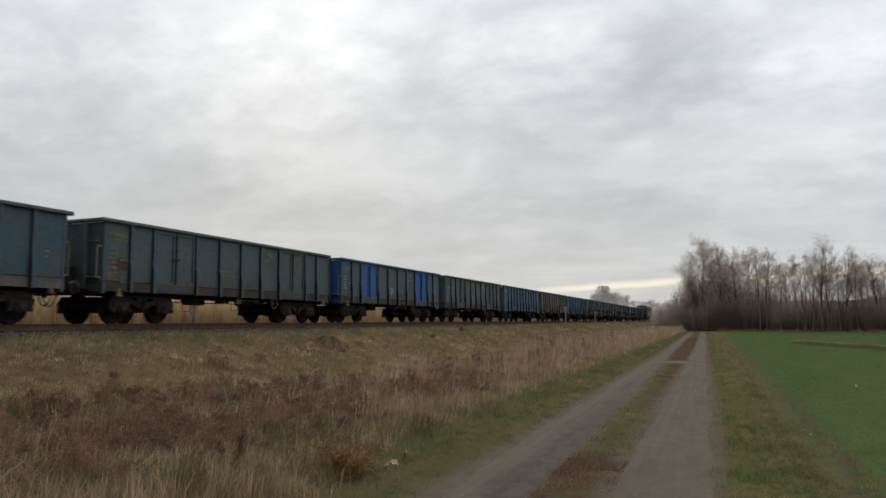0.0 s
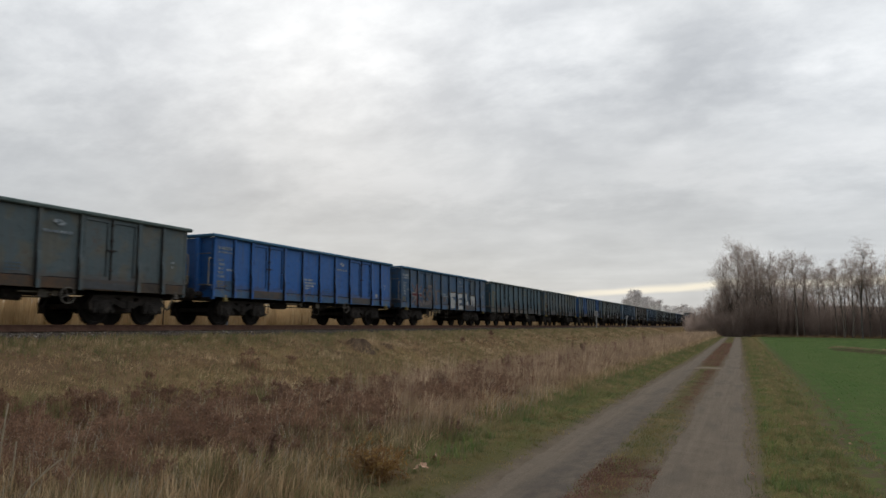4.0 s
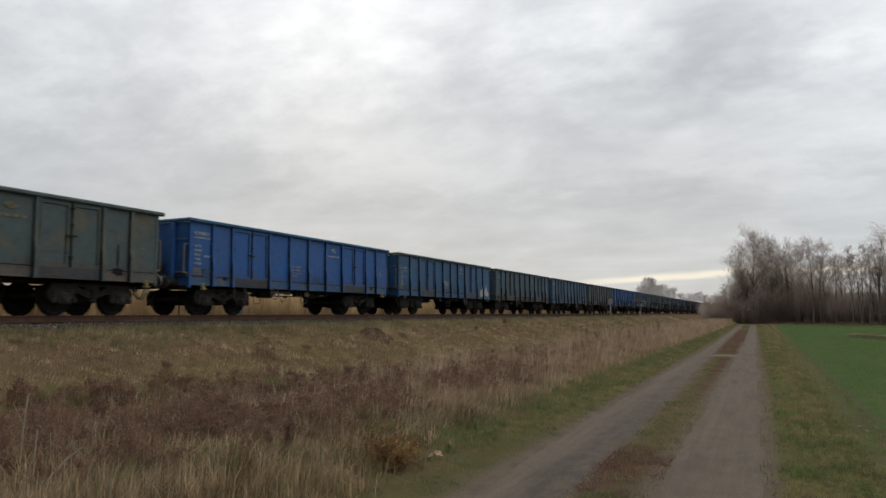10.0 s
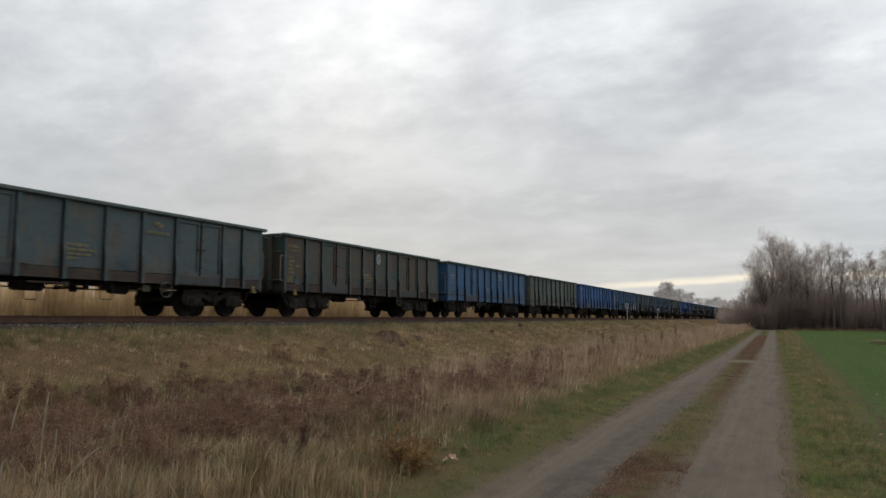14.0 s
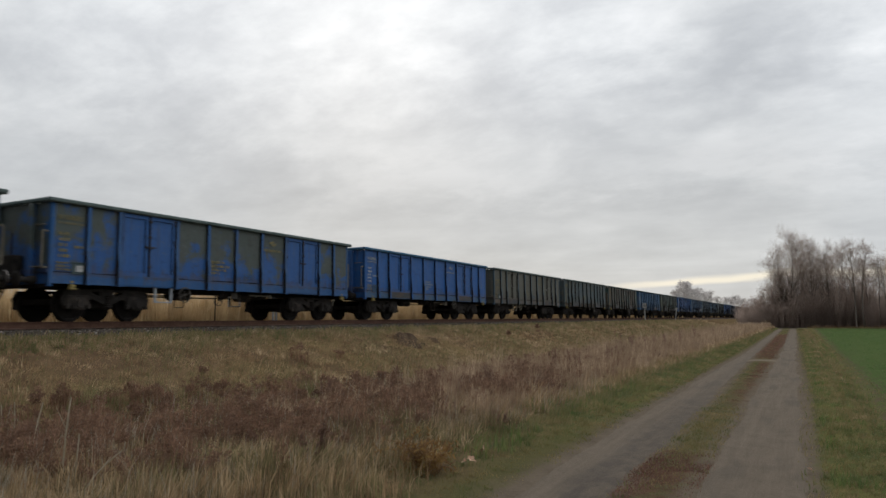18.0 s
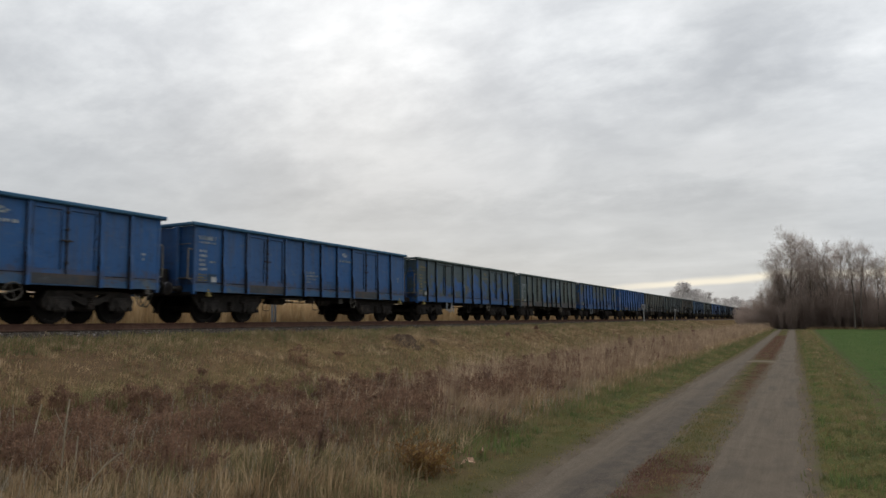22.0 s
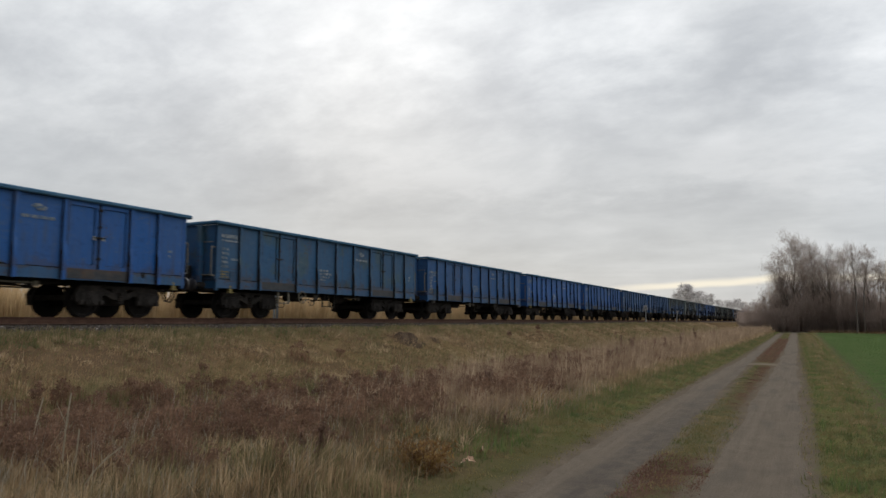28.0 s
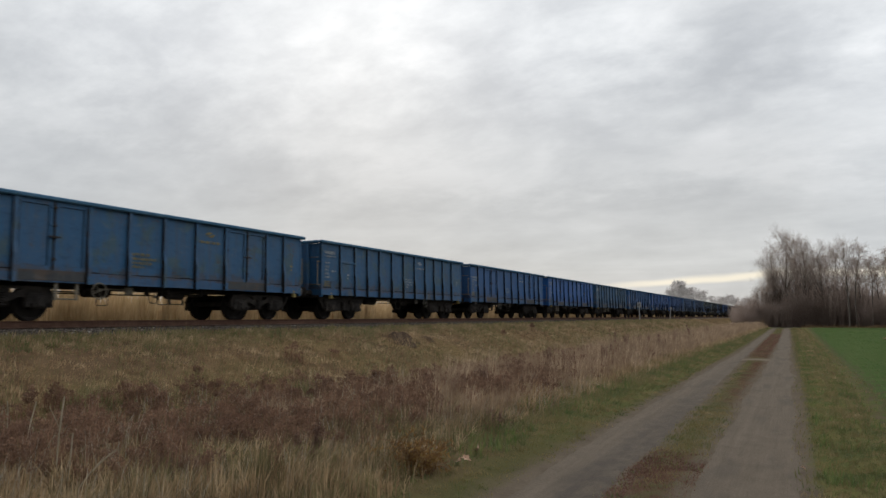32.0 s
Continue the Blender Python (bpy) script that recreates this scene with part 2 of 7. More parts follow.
BLUE, SKYBLUE, STEEL = (0.006, 0.080, 0.280), (0.014, 0.078, 0.178), (0.019, 0.072, 0.135)
SLATE, OLIVE, GREEN, TEAL = (0.047, 0.072, 0.082), (0.085, 0.085, 0.066), (0.029, 0.062, 0.052), (0.034, 0.064, 0.072)
PAINTS = {
    "bright": paint("bright_blue_paint", BLUE, None, 0, 0.12, 0.15),
    "blue": paint("dulled_blue_paint", (0.008, 0.073, 0.216), None, 0, 0.22, 0.25),
    "sky": paint("light_blue_paint", SKYBLUE, None, 0, 0.2, 0.3),
    "steel": paint("steel_blue_paint", STEEL, None, 0, 0.25, 0.4),
    "dusk": paint("dusky_blue_paint", (0.026, 0.070, 0.108), (0.048, 0.064, 0.068), 0.35, 0.35, 0.4),
    "navy": paint("navy_paint", (0.016, 0.062, 0.135), (0.038, 0.058, 0.072), 0.45, 0.3, 0.4),
    "slate": paint("grey_blue_paint", SLATE, (0.075, 0.076, 0.062), 0.4, 0.25, 0.4),
    "teal": paint("dark_teal_paint", TEAL, (0.056, 0.066, 0.058), 0.3, 0.25, 0.4),
    "greygreen": paint("grey_green_paint", (0.052, 0.080, 0.076), (0.094, 0.090, 0.058), 0.42, 0.3, 0.4),
    "olive": paint("grey_olive_paint", OLIVE, (0.078, 0.074, 0.054), 0.35, 0.25, 0.4),
    "haze": paint("faded_plain_blue_paint", (0.012, 0.077, 0.176), (0.036, 0.080, 0.108), 0.35, 0.28, 0.35),
    "petrol": paint("petrol_blue_paint", (0.024, 0.066, 0.094), (0.050, 0.064, 0.064), 0.35, 0.35, 0.4),
    "green": paint("dark_green_paint", tuple(0.88 * c for c in GREEN), (0.062, 0.047, 0.033), 0.80, 0.48, 0.3),
    "patched": paint("half_repainted_blue_paint", (0.056, 0.072, 0.066), (0.008, 0.075, 0.260), 0.50, 0.2, 0.3, sink=0.15),
    "verdigris": paint("grey_green_worn_paint", (0.056, 0.080, 0.074), (0.068, 0.078, 0.062), 0.35, 0.3, 0.4),
    "patched_olive": paint("grey_green_paint_with_blue_patches", (0.046, 0.078, 0.086), (0.010, 0.076, 0.215), 0.52, 0.25, 0.3, sink=0.13),
    "patched_slate": paint("slate_paint_with_blue_patches", (0.042, 0.070, 0.080), (0.009, 0.076, 0.25), 0.42, 0.2, 0.3, sink=0.13),
    "brown": paint("brown_grey_paint", (0.080, 0.074, 0.062), (0.062, 0.078, 0.086), 0.5, 0.35, 0.4),
}
RIMBLUE = plain("worn_blue_green_top_rail", [(0.3, (0.030, 0.086, 0.150)), (0.55, (0.052, 0.116, 0.188)), (0.75, (0.092, 0.156, 0.215))], 2.0)
RIM = plain("worn_grey_green_top_rail", [(0.3, (0.058, 0.082, 0.080)), (0.55, (0.098, 0.122, 0.117)), (0.75, (0.14, 0.158, 0.147))], 2.0)
# near-black for soot marks, and for shade painted into ribs, doors and floor seam
GRIMESHADE = plain("soot_and_rust_in_the_seams", [(0.3, (0.010, 0.010, 0.011)), (0.6, (0.022, 0.020, 0.019)), (0.8, (0.05, 0.034, 0.024))], 3.0, 0.9)
SOLE = plain("rusty_sole_bar_paint", [(0.3, (0.032, 0.030, 0.029)), (0.46, (0.058, 0.050, 0.043)), (0.58, (0.082, 0.055, 0.038)), (0.7, (0.125, 0.066, 0.036))], 2.2)
WORNSILL = paint("worn_blue_sill_paint", (0.018, 0.078, 0.178), (0.070, 0.092, 0.112), 0.30, 0.38, 0.45)
GREYSILL = paint("worn_grey_sill_paint", (0.070, 0.074, 0.070), (0.105, 0.080, 0.060), 0.62, 0.5, 0.5)
DOORSILL = paint("rust_stained_door_sill", (0.026, 0.030, 0.036), (0.062, 0.043, 0.033), 0.38, 0.28, 0.3)
RUNGEAR = plain("brake_dust_black_steel", [(0.3, (0.017, 0.0155, 0.015)), (0.55, (0.037, 0.033, 0.030)), (0.75, (0.075, 0.060, 0.050))], 4.0, 0.8)
WHEEL = plain("dark_wheel_steel", [(0.3, (0.013, 0.012, 0.0115)), (0.6, (0.024, 0.021, 0.0195)), (0.8, (0.045, 0.036, 0.030))], 5.0, 0.65, 0.2)
TREAD = plain("worn_wheel_tread", [(0.3, (0.10, 0.09, 0.085)), (0.7, (0.22, 0.2, 0.19))], 8.0, 0.4, 0.8)
HANDRAIL = plain("pale_handrail_paint", [(0.3, (0.09, 0.082, 0.066)), (0.7, (0.21, 0.188, 0.15))], 12.0)
DULLRAIL = plain("dulled_grey_iron_paint", [(0.3, (0.055, 0.05, 0.045)), (0.7, (0.12, 0.11, 0.095))], 12.0)
YELLOW = plain("dirty_yellow_paint", [(0.3, (0.13, 0.105, 0.05)), (0.7, (0.30, 0.24, 0.09))], 12.0)
MARK = plain("worn_white_lettering", [(0.34, (0.07, 0.10, 0.13)), (0.45, (0.17, 0.20, 0.225)), (0.56, (0.27, 0.295, 0.31)), (0.75, (0.42, 0.435, 0.44))], 9.0, 0.6, 0.0, 0.3, 30.0)
MARKY = plain("worn_yellow_lettering", [(0.3, (0.085, 0.088, 0.066)), (0.5, (0.175, 0.152, 0.082)), (0.75, (0.30, 0.25, 0.12))], 16.0, 0.6)
FAINT = plain("nearly_gone_lettering", [(0.34, (0.04, 0.075, 0.12)), (0.6, (0.07, 0.10, 0.135)), (0.75, (0.13, 0.15, 0.17))], 9.0, 0.6)
GRAFW = plain("white_spray_paint", [(0.3, (0.20, 0.205, 0.20)), (0.5, (0.33, 0.335, 0.33)), (0.7, (0.50, 0.50, 0.49))], 6.0, 0.6)
GRAFB = plain("brown_spray_paint", [(0.3, (0.045, 0.034, 0.026)), (0.5, (0.085, 0.062, 0.038)), (0.7, (0.16, 0.11, 0.06))], 6.0, 0.6)
GRAFP = plain("washed_out_white_spray_paint", [(0.35, (0.07, 0.085, 0.095)), (0.5, (0.17, 0.17, 0.17)), (0.68, (0.32, 0.31, 0.30))], 7.0, 0.6)
GRAFR = plain("dark_red_spray_paint", [(0.3, (0.075, 0.028, 0.034)), (0.7, (0.165, 0.06, 0.062))], 6.0, 0.6)
GRAFG = plain("faded_grey_spray_paint", [(0.35, (0.045, 0.055, 0.065)), (0.5, (0.10, 0.085, 0.085)), (0.7, (0.20, 0.175, 0.17))], 7.0, 0.6)
RAILSTEEL = plain("rusty_rail_steel", [(0.3, (0.062, 0.034, 0.025)), (0.6, (0.102, 0.058, 0.042)), (0.8, (0.14, 0.085, 0.06))], 6.0, 0.75)
STONE = plain("ballast_stone", [(0.25, (0.030, 0.021, 0.016)), (0.5, (0.056, 0.042, 0.032)), (0.8, (0.10, 0.079, 0.063))], 5.0, 0.9)
SLEEPER = plain("oil_dark_sleeper_wood", [(0.3, (0.026, 0.020, 0.016)), (0.7, (0.062, 0.048, 0.038))], 6.0)
SIGNWHITE = plain("white_sign_enamel", [(0.3, (0.24, 0.24, 0.235)), (0.7, (0.36, 0.36, 0.35))], 8.0, 0.45)
POSTGREY = plain("galvanised_post", [(0.3, (0.24, 0.26, 0.28)), (0.7, (0.42, 0.45, 0.47))], 8.0, 0.5, 0.4)
DARKPOST = plain("dark_iron_post", [(0.3, (0.03, 0.027, 0.025)), (0.7, (0.07, 0.06, 0.05))], 8.0)
# bark, and the brown undergrowth below, are lightened to stand in for haze
BARK = plain("dark_bark", [(0.3, (0.115, 0.096, 0.083)), (0.6, (0.185, 0.157, 0.136)), (0.8, (0.24, 0.21, 0.186))], 3.0)
BIRCHBARK = plain("birch_bark", [(0.35, (0.05, 0.042, 0.036)), (0.5, (0.11, 0.098, 0.088)), (0.75, (0.22, 0.20, 0.185))], 2.0)
TWIG = herb("bare_twigs", [(0.0, (0.103, 0.083, 0.070)), (0.5, (0.150, 0.121, 0.103)), (1.0, (0.203, 0.168, 0.145))], lift=0.2)
TWIGRED = herb("brown_undergrowth", [(0.0, (0.112, 0.083, 0.070)), (0.5, (0.170, 0.130, 0.108)), (1.0, (0.245, 0.196, 0.162))], lift=0.6)
# the pale grey holds the haze of the distance
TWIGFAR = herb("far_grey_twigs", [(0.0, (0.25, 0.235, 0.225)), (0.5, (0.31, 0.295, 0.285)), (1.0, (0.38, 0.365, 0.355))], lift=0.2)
OLDLEAF = herb("withered_leaves", [(0.0, (0.095, 0.057, 0.041)), (0.5, (0.126, 0.079, 0.057)), (1.0, (0.156, 0.106, 0.077))], lift=0.3)
STRAW = herb("dry_meadow_grass", [(0.0, (0.040, 0.023, 0.014)), (0.3, (0.086, 0.055, 0.029)), (0.6, (0.148, 0.103, 0.057)), (1.0, (0.270, 0.208, 0.134))], mix=(0.36, 0.32, 0.32), lift=0.3, size=1.1)
TALLSTRAW = herb("tall_withered_grass", [(0.0, (0.052, 0.033, 0.022)), (0.35, (0.094, 0.063, 0.040)), (0.65, (0.146, 0.105, 0.068)), (1.0, (0.265, 0.203, 0.138))], mix=(0.34, 0.33, 0.33), lift=0.3, size=0.9)
SEDGE = herb("half_green_meadow_grass", [(0.0, (0.031, 0.031, 0.013)), (0.5, (0.066, 0.057, 0.025)), (1.0, (0.131, 0.109, 0.055))], mix=(0.46, 0.26, 0.28), lift=0.3, size=0.8)
ASHEN = herb("ashen_green_grass", [(0.0, (0.023, 0.018, 0.009)), (0.4, (0.043, 0.033, 0.016)), (0.7, (0.074, 0.057, 0.029)), (1.0, (0.155, 0.120, 0.070))], mix=(0.5, 0.22, 0.28), lift=0.35, size=0.9)
WEED = herb("red_brown_weeds", [(0.0, (0.039, 0.020, 0.013)), (0.5, (0.080, 0.043, 0.027)), (1.0, (0.165, 0.104, 0.066))], lift=0.25)
WEEDHEAD = herb("dark_weed_heads", [(0.0, (0.034, 0.018, 0.012)), (0.5, (0.066, 0.037, 0.024)), (1.0, (0.128, 0.080, 0.051))], lift=0.2)
PALE = herb("bleached_stalks", [(0.0, (0.082, 0.068, 0.048)), (1.0, (0.156, 0.139, 0.109))], lift=0.4)
LUSH = herb("green_verge_grass", [(0.0, (0.026, 0.039, 0.012)), (0.3, (0.048, 0.056, 0.019)), (0.5, (0.076, 0.068, 0.026)), (0.75, (0.108, 0.083, 0.038)), (1.0, (0.180, 0.132, 0.07))], mix=(0.24, 0.40, 0.36), lift=0.8, size=1.1)
FRESH = herb("fresh_green_tufts", [(0.0, (0.022, 0.038, 0.011)), (0.4, (0.046, 0.064, 0.018)), (0.7, (0.074, 0.084, 0.026)), (1.0, (0.125, 0.112, 0.045))], lift=0.55)
CROP = herb("winter_cereal", [(0.0, (0.022, 0.046, 0.013)), (0.35, (0.040, 0.071, 0.020)), (0.65, (0.061, 0.092, 0.029)), (1.0, (0.095, 0.102, 0.044))], mix=(0.22, 0.42, 0.36), lift=0.85, size=0.7)
LITTER = herb("leaf_litter", [(0.0, (0.036, 0.018, 0.013)), (0.5, (0.066, 0.034, 0.024)), (1.0, (0.118, 0.070, 0.048))], lift=0.6)
REED = herb("golden_reeds", [(0.0, (0.172, 0.118, 0.060)), (0.5, (0.222, 0.155, 0.080)), (1.0, (0.288, 0.212, 0.122))], mix=(0.24, 0.36, 0.40), lift=0.4)
ORANGE = herb("rusty_orange_fern", [(0.0, (0.034, 0.016, 0.009)), (0.5, (0.082, 0.044, 0.015)), (1.0, (0.165, 0.104, 0.030))], lift=0.4)
HEAP = plain("dark_turned_soil", [(0.3, (0.044, 0.030, 0.022)), (0.55, (0.078, 0.055, 0.039)), (0.75, (0.125, 0.094, 0.064))], 6.0, 1.0, 0.0, 1.0, 30.0, 0.0)
DEADSTALK = plain("bleached_dead_stalk", [(0.3, (0.20, 0.165, 0.115)), (0.7, (0.34, 0.29, 0.21))], 9.0)
DOCK = herb("withered_dock", [(0.0, (0.045, 0.026, 0.020)), (1.0, (0.12, 0.072, 0.050))], lift=0.2)
PALELEAF = plain("pale_fallen_leaf", [(0.3, (0.42, 0.26, 0.18)), (0.7, (0.62, 0.45, 0.34))], 20.0)


def ground_material():
    m, n, bsdf = material("meadow_field_and_verge_soil", 1.0, 0.0, 0.0)
    where = n.node("ShaderNodeNewGeometry").outputs["Position"]
    x, y, z = n.split(where)
    big, mid, fine = n.noise(where, 0.35, 4.0), n.noise(where, 2.0, 5.0, 0.6), n.noise(where, 18.0, 5.0, 0.65)
    f = n.math("ADD", n.math("MULTIPLY", mid, 0.6), n.math("MULTIPLY", fine, 0.4))
    meadow = n.ramp(f, [(0.3, (0.06, 0.042, 0.022)), (0.5, (0.11, 0.079, 0.039)), (0.7, (0.17, 0.125, 0.064))])
    reddish = n.ramp(f, [(0.3, (0.05, 0.030, 0.021)), (0.7, (0.115, 0.07, 0.048))])
    meadow = n.mix(n.math("MULTIPLY", n.step(big, 0.42, 0.62), 0.6), meadow, reddish)
    tuft = n.math("ADD", n.math("MULTIPLY", n.noise(where, 1.3, 3.0, 0.6), 0.6), n.math("MULTIPLY", n.noise(where, 5.0, 4.0, 0.65), 0.4))
    tuft = n.math("MULTIPLY_ADD", fine, 0.25, n.math("MULTIPLY", tuft, 0.75))
    verge = n.ramp(tuft, [(0.36, (0.042, 0.050, 0.019)), (0.46, (0.064, 0.070, 0.026)), (0.54, (0.088, 0.080, 0.032)), (0.64, (0.115, 0.090, 0.042))])
    crop = n.ramp(tuft, [(0.38, (0.034, 0.058, 0.019)), (0.48, (0.044, 0.072, 0.024)), (0.56, (0.058, 0.083, 0.030)), (0.64, (0.074, 0.084, 0.038))])
    rows = n.math("ADD", n.math("MULTIPLY", n.noise(n.scaled(where, 4.5, 0.10, 1.0), 1.0, 3.0, 0.6), 0.6), n.math("MULTIPLY", n.noise(n.scaled(where, 0.5, 0.07, 1.0), 1.0, 3.0), 0.4))
    crop = n.mix(n.math("MULTIPLY", n.step(rows, 0.42, 0.60), 0.35), crop, (0.070, 0.084, 0.034))
    soil = n.ramp(f, [(0.3, (0.048, 0.036, 0.024)), (0.7, (0.10, 0.078, 0.054))])
    wob = n.math("ADD", x, n.math("MULTIPLY_ADD", mid, 0.9, -0.45))
    # near the bend of the verge the meadow comes closer to the track, and the verge is browner
    close = n.math("SUBTRACT", 1.0, n.step(y, 7.0, 14.0))
    verge = n.mix(n.math("MULTIPLY", n.math("MULTIPLY", close, n.math("SUBTRACT", 1.0, n.step(x, -2.0, -1.0))), 0.6), verge, (0.056, 0.050, 0.025))
    col = n.mix(n.step(n.math("MULTIPLY_ADD", close, -0.6, wob), -4.4, -3.3), meadow, verge)
    lane = n.math("MULTIPLY", n.step(wob, -2.95, -2.6), n.math("SUBTRACT", 1.0, n.step(wob, -0.1, 0.25)))
    lanesoil = n.ramp(f, [(0.3, (0.045, 0.036, 0.022)), (0.7, (0.10, 0.083, 0.05))])
    col = n.mix(n.math("MULTIPLY", lane, 0.75), col, lanesoil)
    drift = n.math("MULTIPLY", n.math("POWER", n.math("DIVIDE", n.math("MAXIMUM", y, 0.0), 87.0), 1.4), 0.62)
    over = n.math("ADD", x, drift)
    span = lambda a, b, c, d: n.math("MULTIPLY", n.step(y, a, b), n.math("SUBTRACT", 1.0, n.step(y, c, d)))
    leafy = n.math("ADD", span(6.1, 6.5, 8.3, 9.1), n.math("ADD", n.math("MULTIPLY", n.math("MULTIPLY", span(13.0, 16.0, 27.5, 28.3), n.step(over, -1.5, -1.15)), 0.9), span(29.3, 30.5, 66.0, 76.0)))
    leafy = n.math("MULTIPLY", leafy, n.math("MULTIPLY", n.step(over, -1.95, -1.6), n.math("SUBTRACT", 1.0, n.step(over, -1.0, -0.82))))
    leafy = n.math("MULTIPLY", leafy, n.step(n.noise(where, 2.6, 4.0, 0.6), 0.40, 0.54))
    col = n.mix(n.math("MULTIPLY", leafy, 0.75), col, n.ramp(f, [(0.3, (0.042, 0.020, 0.015)), (0.7, (0.10, 0.055, 0.04))]))
    col = n.mix(n.step(wob, 0.95, 1.45), col, crop)
    # bare clods along the field's edge and thinly over the field
    clods = n.step(n.math("ADD", n.noise(n.scaled(where, 1.2, 0.7, 1.0), 5.0, 4.0, 0.6), n.math("MULTIPLY_ADD", fine, 0.3, n.math("MULTIPLY_ADD", n.math("SUBTRACT", n.step(wob, 0.9, 1.1), n.step(wob, 1.35, 1.75)), 0.11, -0.15))), 0.54, 0.66)
    margin = n.math("MULTIPLY", n.step(wob, 0.9, 1.1), n.math("SUBTRACT", 1.0, n.math("MULTIPLY", n.step(wob, 1.7, 3.2), 0.75)))
    col = n.mix(n.math("MULTIPLY", n.math("MULTIPLY", clods, margin), 0.9), col, soil)
    # dry grass between verge and field further on
    dry = n.math("MULTIPLY", n.math("MULTIPLY", n.step(wob, 0.1, 0.5), n.math("SUBTRACT", 1.0, n.step(wob, 1.0, 1.5))), n.step(y, 9.0, 24.0))
    col = n.mix(n.math("MULTIPLY", dry, 0.28), col, (0.135, 0.105, 0.05))
    # sand trodden out over the edges of the ruts
    for c, half, less in ((-2.06, 0.5, 0.40), (-0.5, 0.53, 0.27)):
        reach = n.math("MULTIPLY_ADD", n.step(y, 14.0, 40.0), -half * less, half)
        d = n.math("SUBTRACT", n.math("ABSOLUTE", n.math("SUBTRACT", over, c)), reach)
        d = n.math("ADD", d, n.math("MULTIPLY_ADD", fine, 0.5, n.math("MULTIPLY_ADD", mid, 0.35, -0.425)))
        sand = n.math("SUBTRACT", 1.0, n.step(d, -0.02, 0.16))
        col = n.mix(n.math("MULTIPLY", sand, n.math("SUBTRACT", 1.0, n.step(y, 90.0, 110.0))), col, n.ramp(f, [(0.30, (0.050, 0.039, 0.029)), (0.44, (0.084, 0.067, 0.050)), (0.60, (0.112, 0.090, 0.068)), (0.74, (0.152, 0.124, 0.096))]))
    # near face of the strip left in the field: soil, its shade painted in
    slip = n.math("ADD", n.math("SUBTRACT", y, 54.0), n.math("MULTIPLY_ADD", x, 3.4, n.math("MULTIPLY_ADD", mid, 1.6, -17.8)))
    face = n.math("MULTIPLY", n.math("MULTIPLY", n.step(slip, -3.6, -2.6), n.math("SUBTRACT", 1.0, n.step(slip, -0.6, 0.2))), n.math("MULTIPLY", n.step(x, 4.85, 5.25), n.math("SUBTRACT", 1.0, n.step(x, 9.8, 10.8))))
    col = n.mix(n.math("MULTIPLY", face, 0.85), col, n.ramp(f, [(0.3, (0.030, 0.022, 0.015)), (0.7, (0.062, 0.046, 0.032))]))
    cross = n.math("MULTIPLY", span(27.9, 28.3, 29.0, 29.6), n.math("MULTIPLY", n.step(over, -2.2, -1.9), n.math("SUBTRACT", 1.0, n.step(over, -0.9, -0.6))))
    col = n.mix(n.math("MULTIPLY", cross, 0.9), col, (0.135, 0.110, 0.084))
    wood = n.ramp(f, [(0.3, (0.06, 0.044, 0.032)), (0.7, (0.13, 0.095, 0.07))])
    rim = n.math("ADD", y, n.math("MULTIPLY", n.math("MAXIMUM", x, 6.0), 1.0))
    col = n.mix(n.math("MULTIPLY", n.step(rim, 116.0, 120.0), n.step(x, -9.0, -5.0)), col, wood)
    n.put(bsdf.inputs["Base Color"], col)
    bumped(n, bsdf, f, 0.6, 0.06)
    return m


def road_material():
    m, n, bsdf = material("packed_sandy_track", 1.0, 0.0, 0.05)
    where = n.node("ShaderNodeNewGeometry").outputs["Position"]
    along = n.noise(n.scaled(where, 11.0, 0.4, 1.0), 1.0, 4.0)
    mid, fine = n.noise(where, 3.0, 5.0, 0.6), n.noise(where, 40.0, 5.0, 0.7)
    f = n.math("ADD", n.math("MULTIPLY", along, 0.28), n.math("ADD", n.math("MULTIPLY", mid, 0.24), n.math("MULTIPLY", fine, 0.48)))
    col = n.ramp(f, [(0.30, (0.050, 0.039, 0.029)), (0.44, (0.086, 0.069, 0.052)), (0.60, (0.116, 0.094, 0.072)), (0.74, (0.160, 0.132, 0.103))])
    wet = n.step(n.noise(n.scaled(where, 1.6, 0.35, 1.0), 1.3, 3.0), 0.52, 0.66)
    col = n.mix(n.math("MULTIPLY", wet, 0.4), col, (0.052, 0.044, 0.037))
    x, y, z = n.split(where)
    wob = n.math("ADD", x, n.math("MULTIPLY_ADD", mid, 0.7, -0.35))
    puddle = n.math("MULTIPLY", n.math("SUBTRACT", 1.0, n.step(wob, -1.45, -1.25)), n.math("MULTIPLY", n.step(wob, -2.3, -1.95), n.math("SUBTRACT", 1.0, n.math("MULTIPLY", n.step(y, 10.0, 20.0), 0.6))))
    lumps = n.step(n.noise(n.scaled(where, 1.3, 0.8, 1.0), 4.0, 5.0, 0.65), 0.40, 0.60)
    col = n.mix(n.math("MULTIPLY", puddle, n.math("MULTIPLY_ADD", lumps, 0.4, 0.25)), col, (0.044, 0.038, 0.034))
    n.put(bsdf.inputs["Base Color"], col)
    bumped(n, bsdf, n.math("ADD", n.math("MULTIPLY", fine, 0.6), along), 0.5, 0.03)
    return m


GROUND, ROAD = ground_material(), road_material()


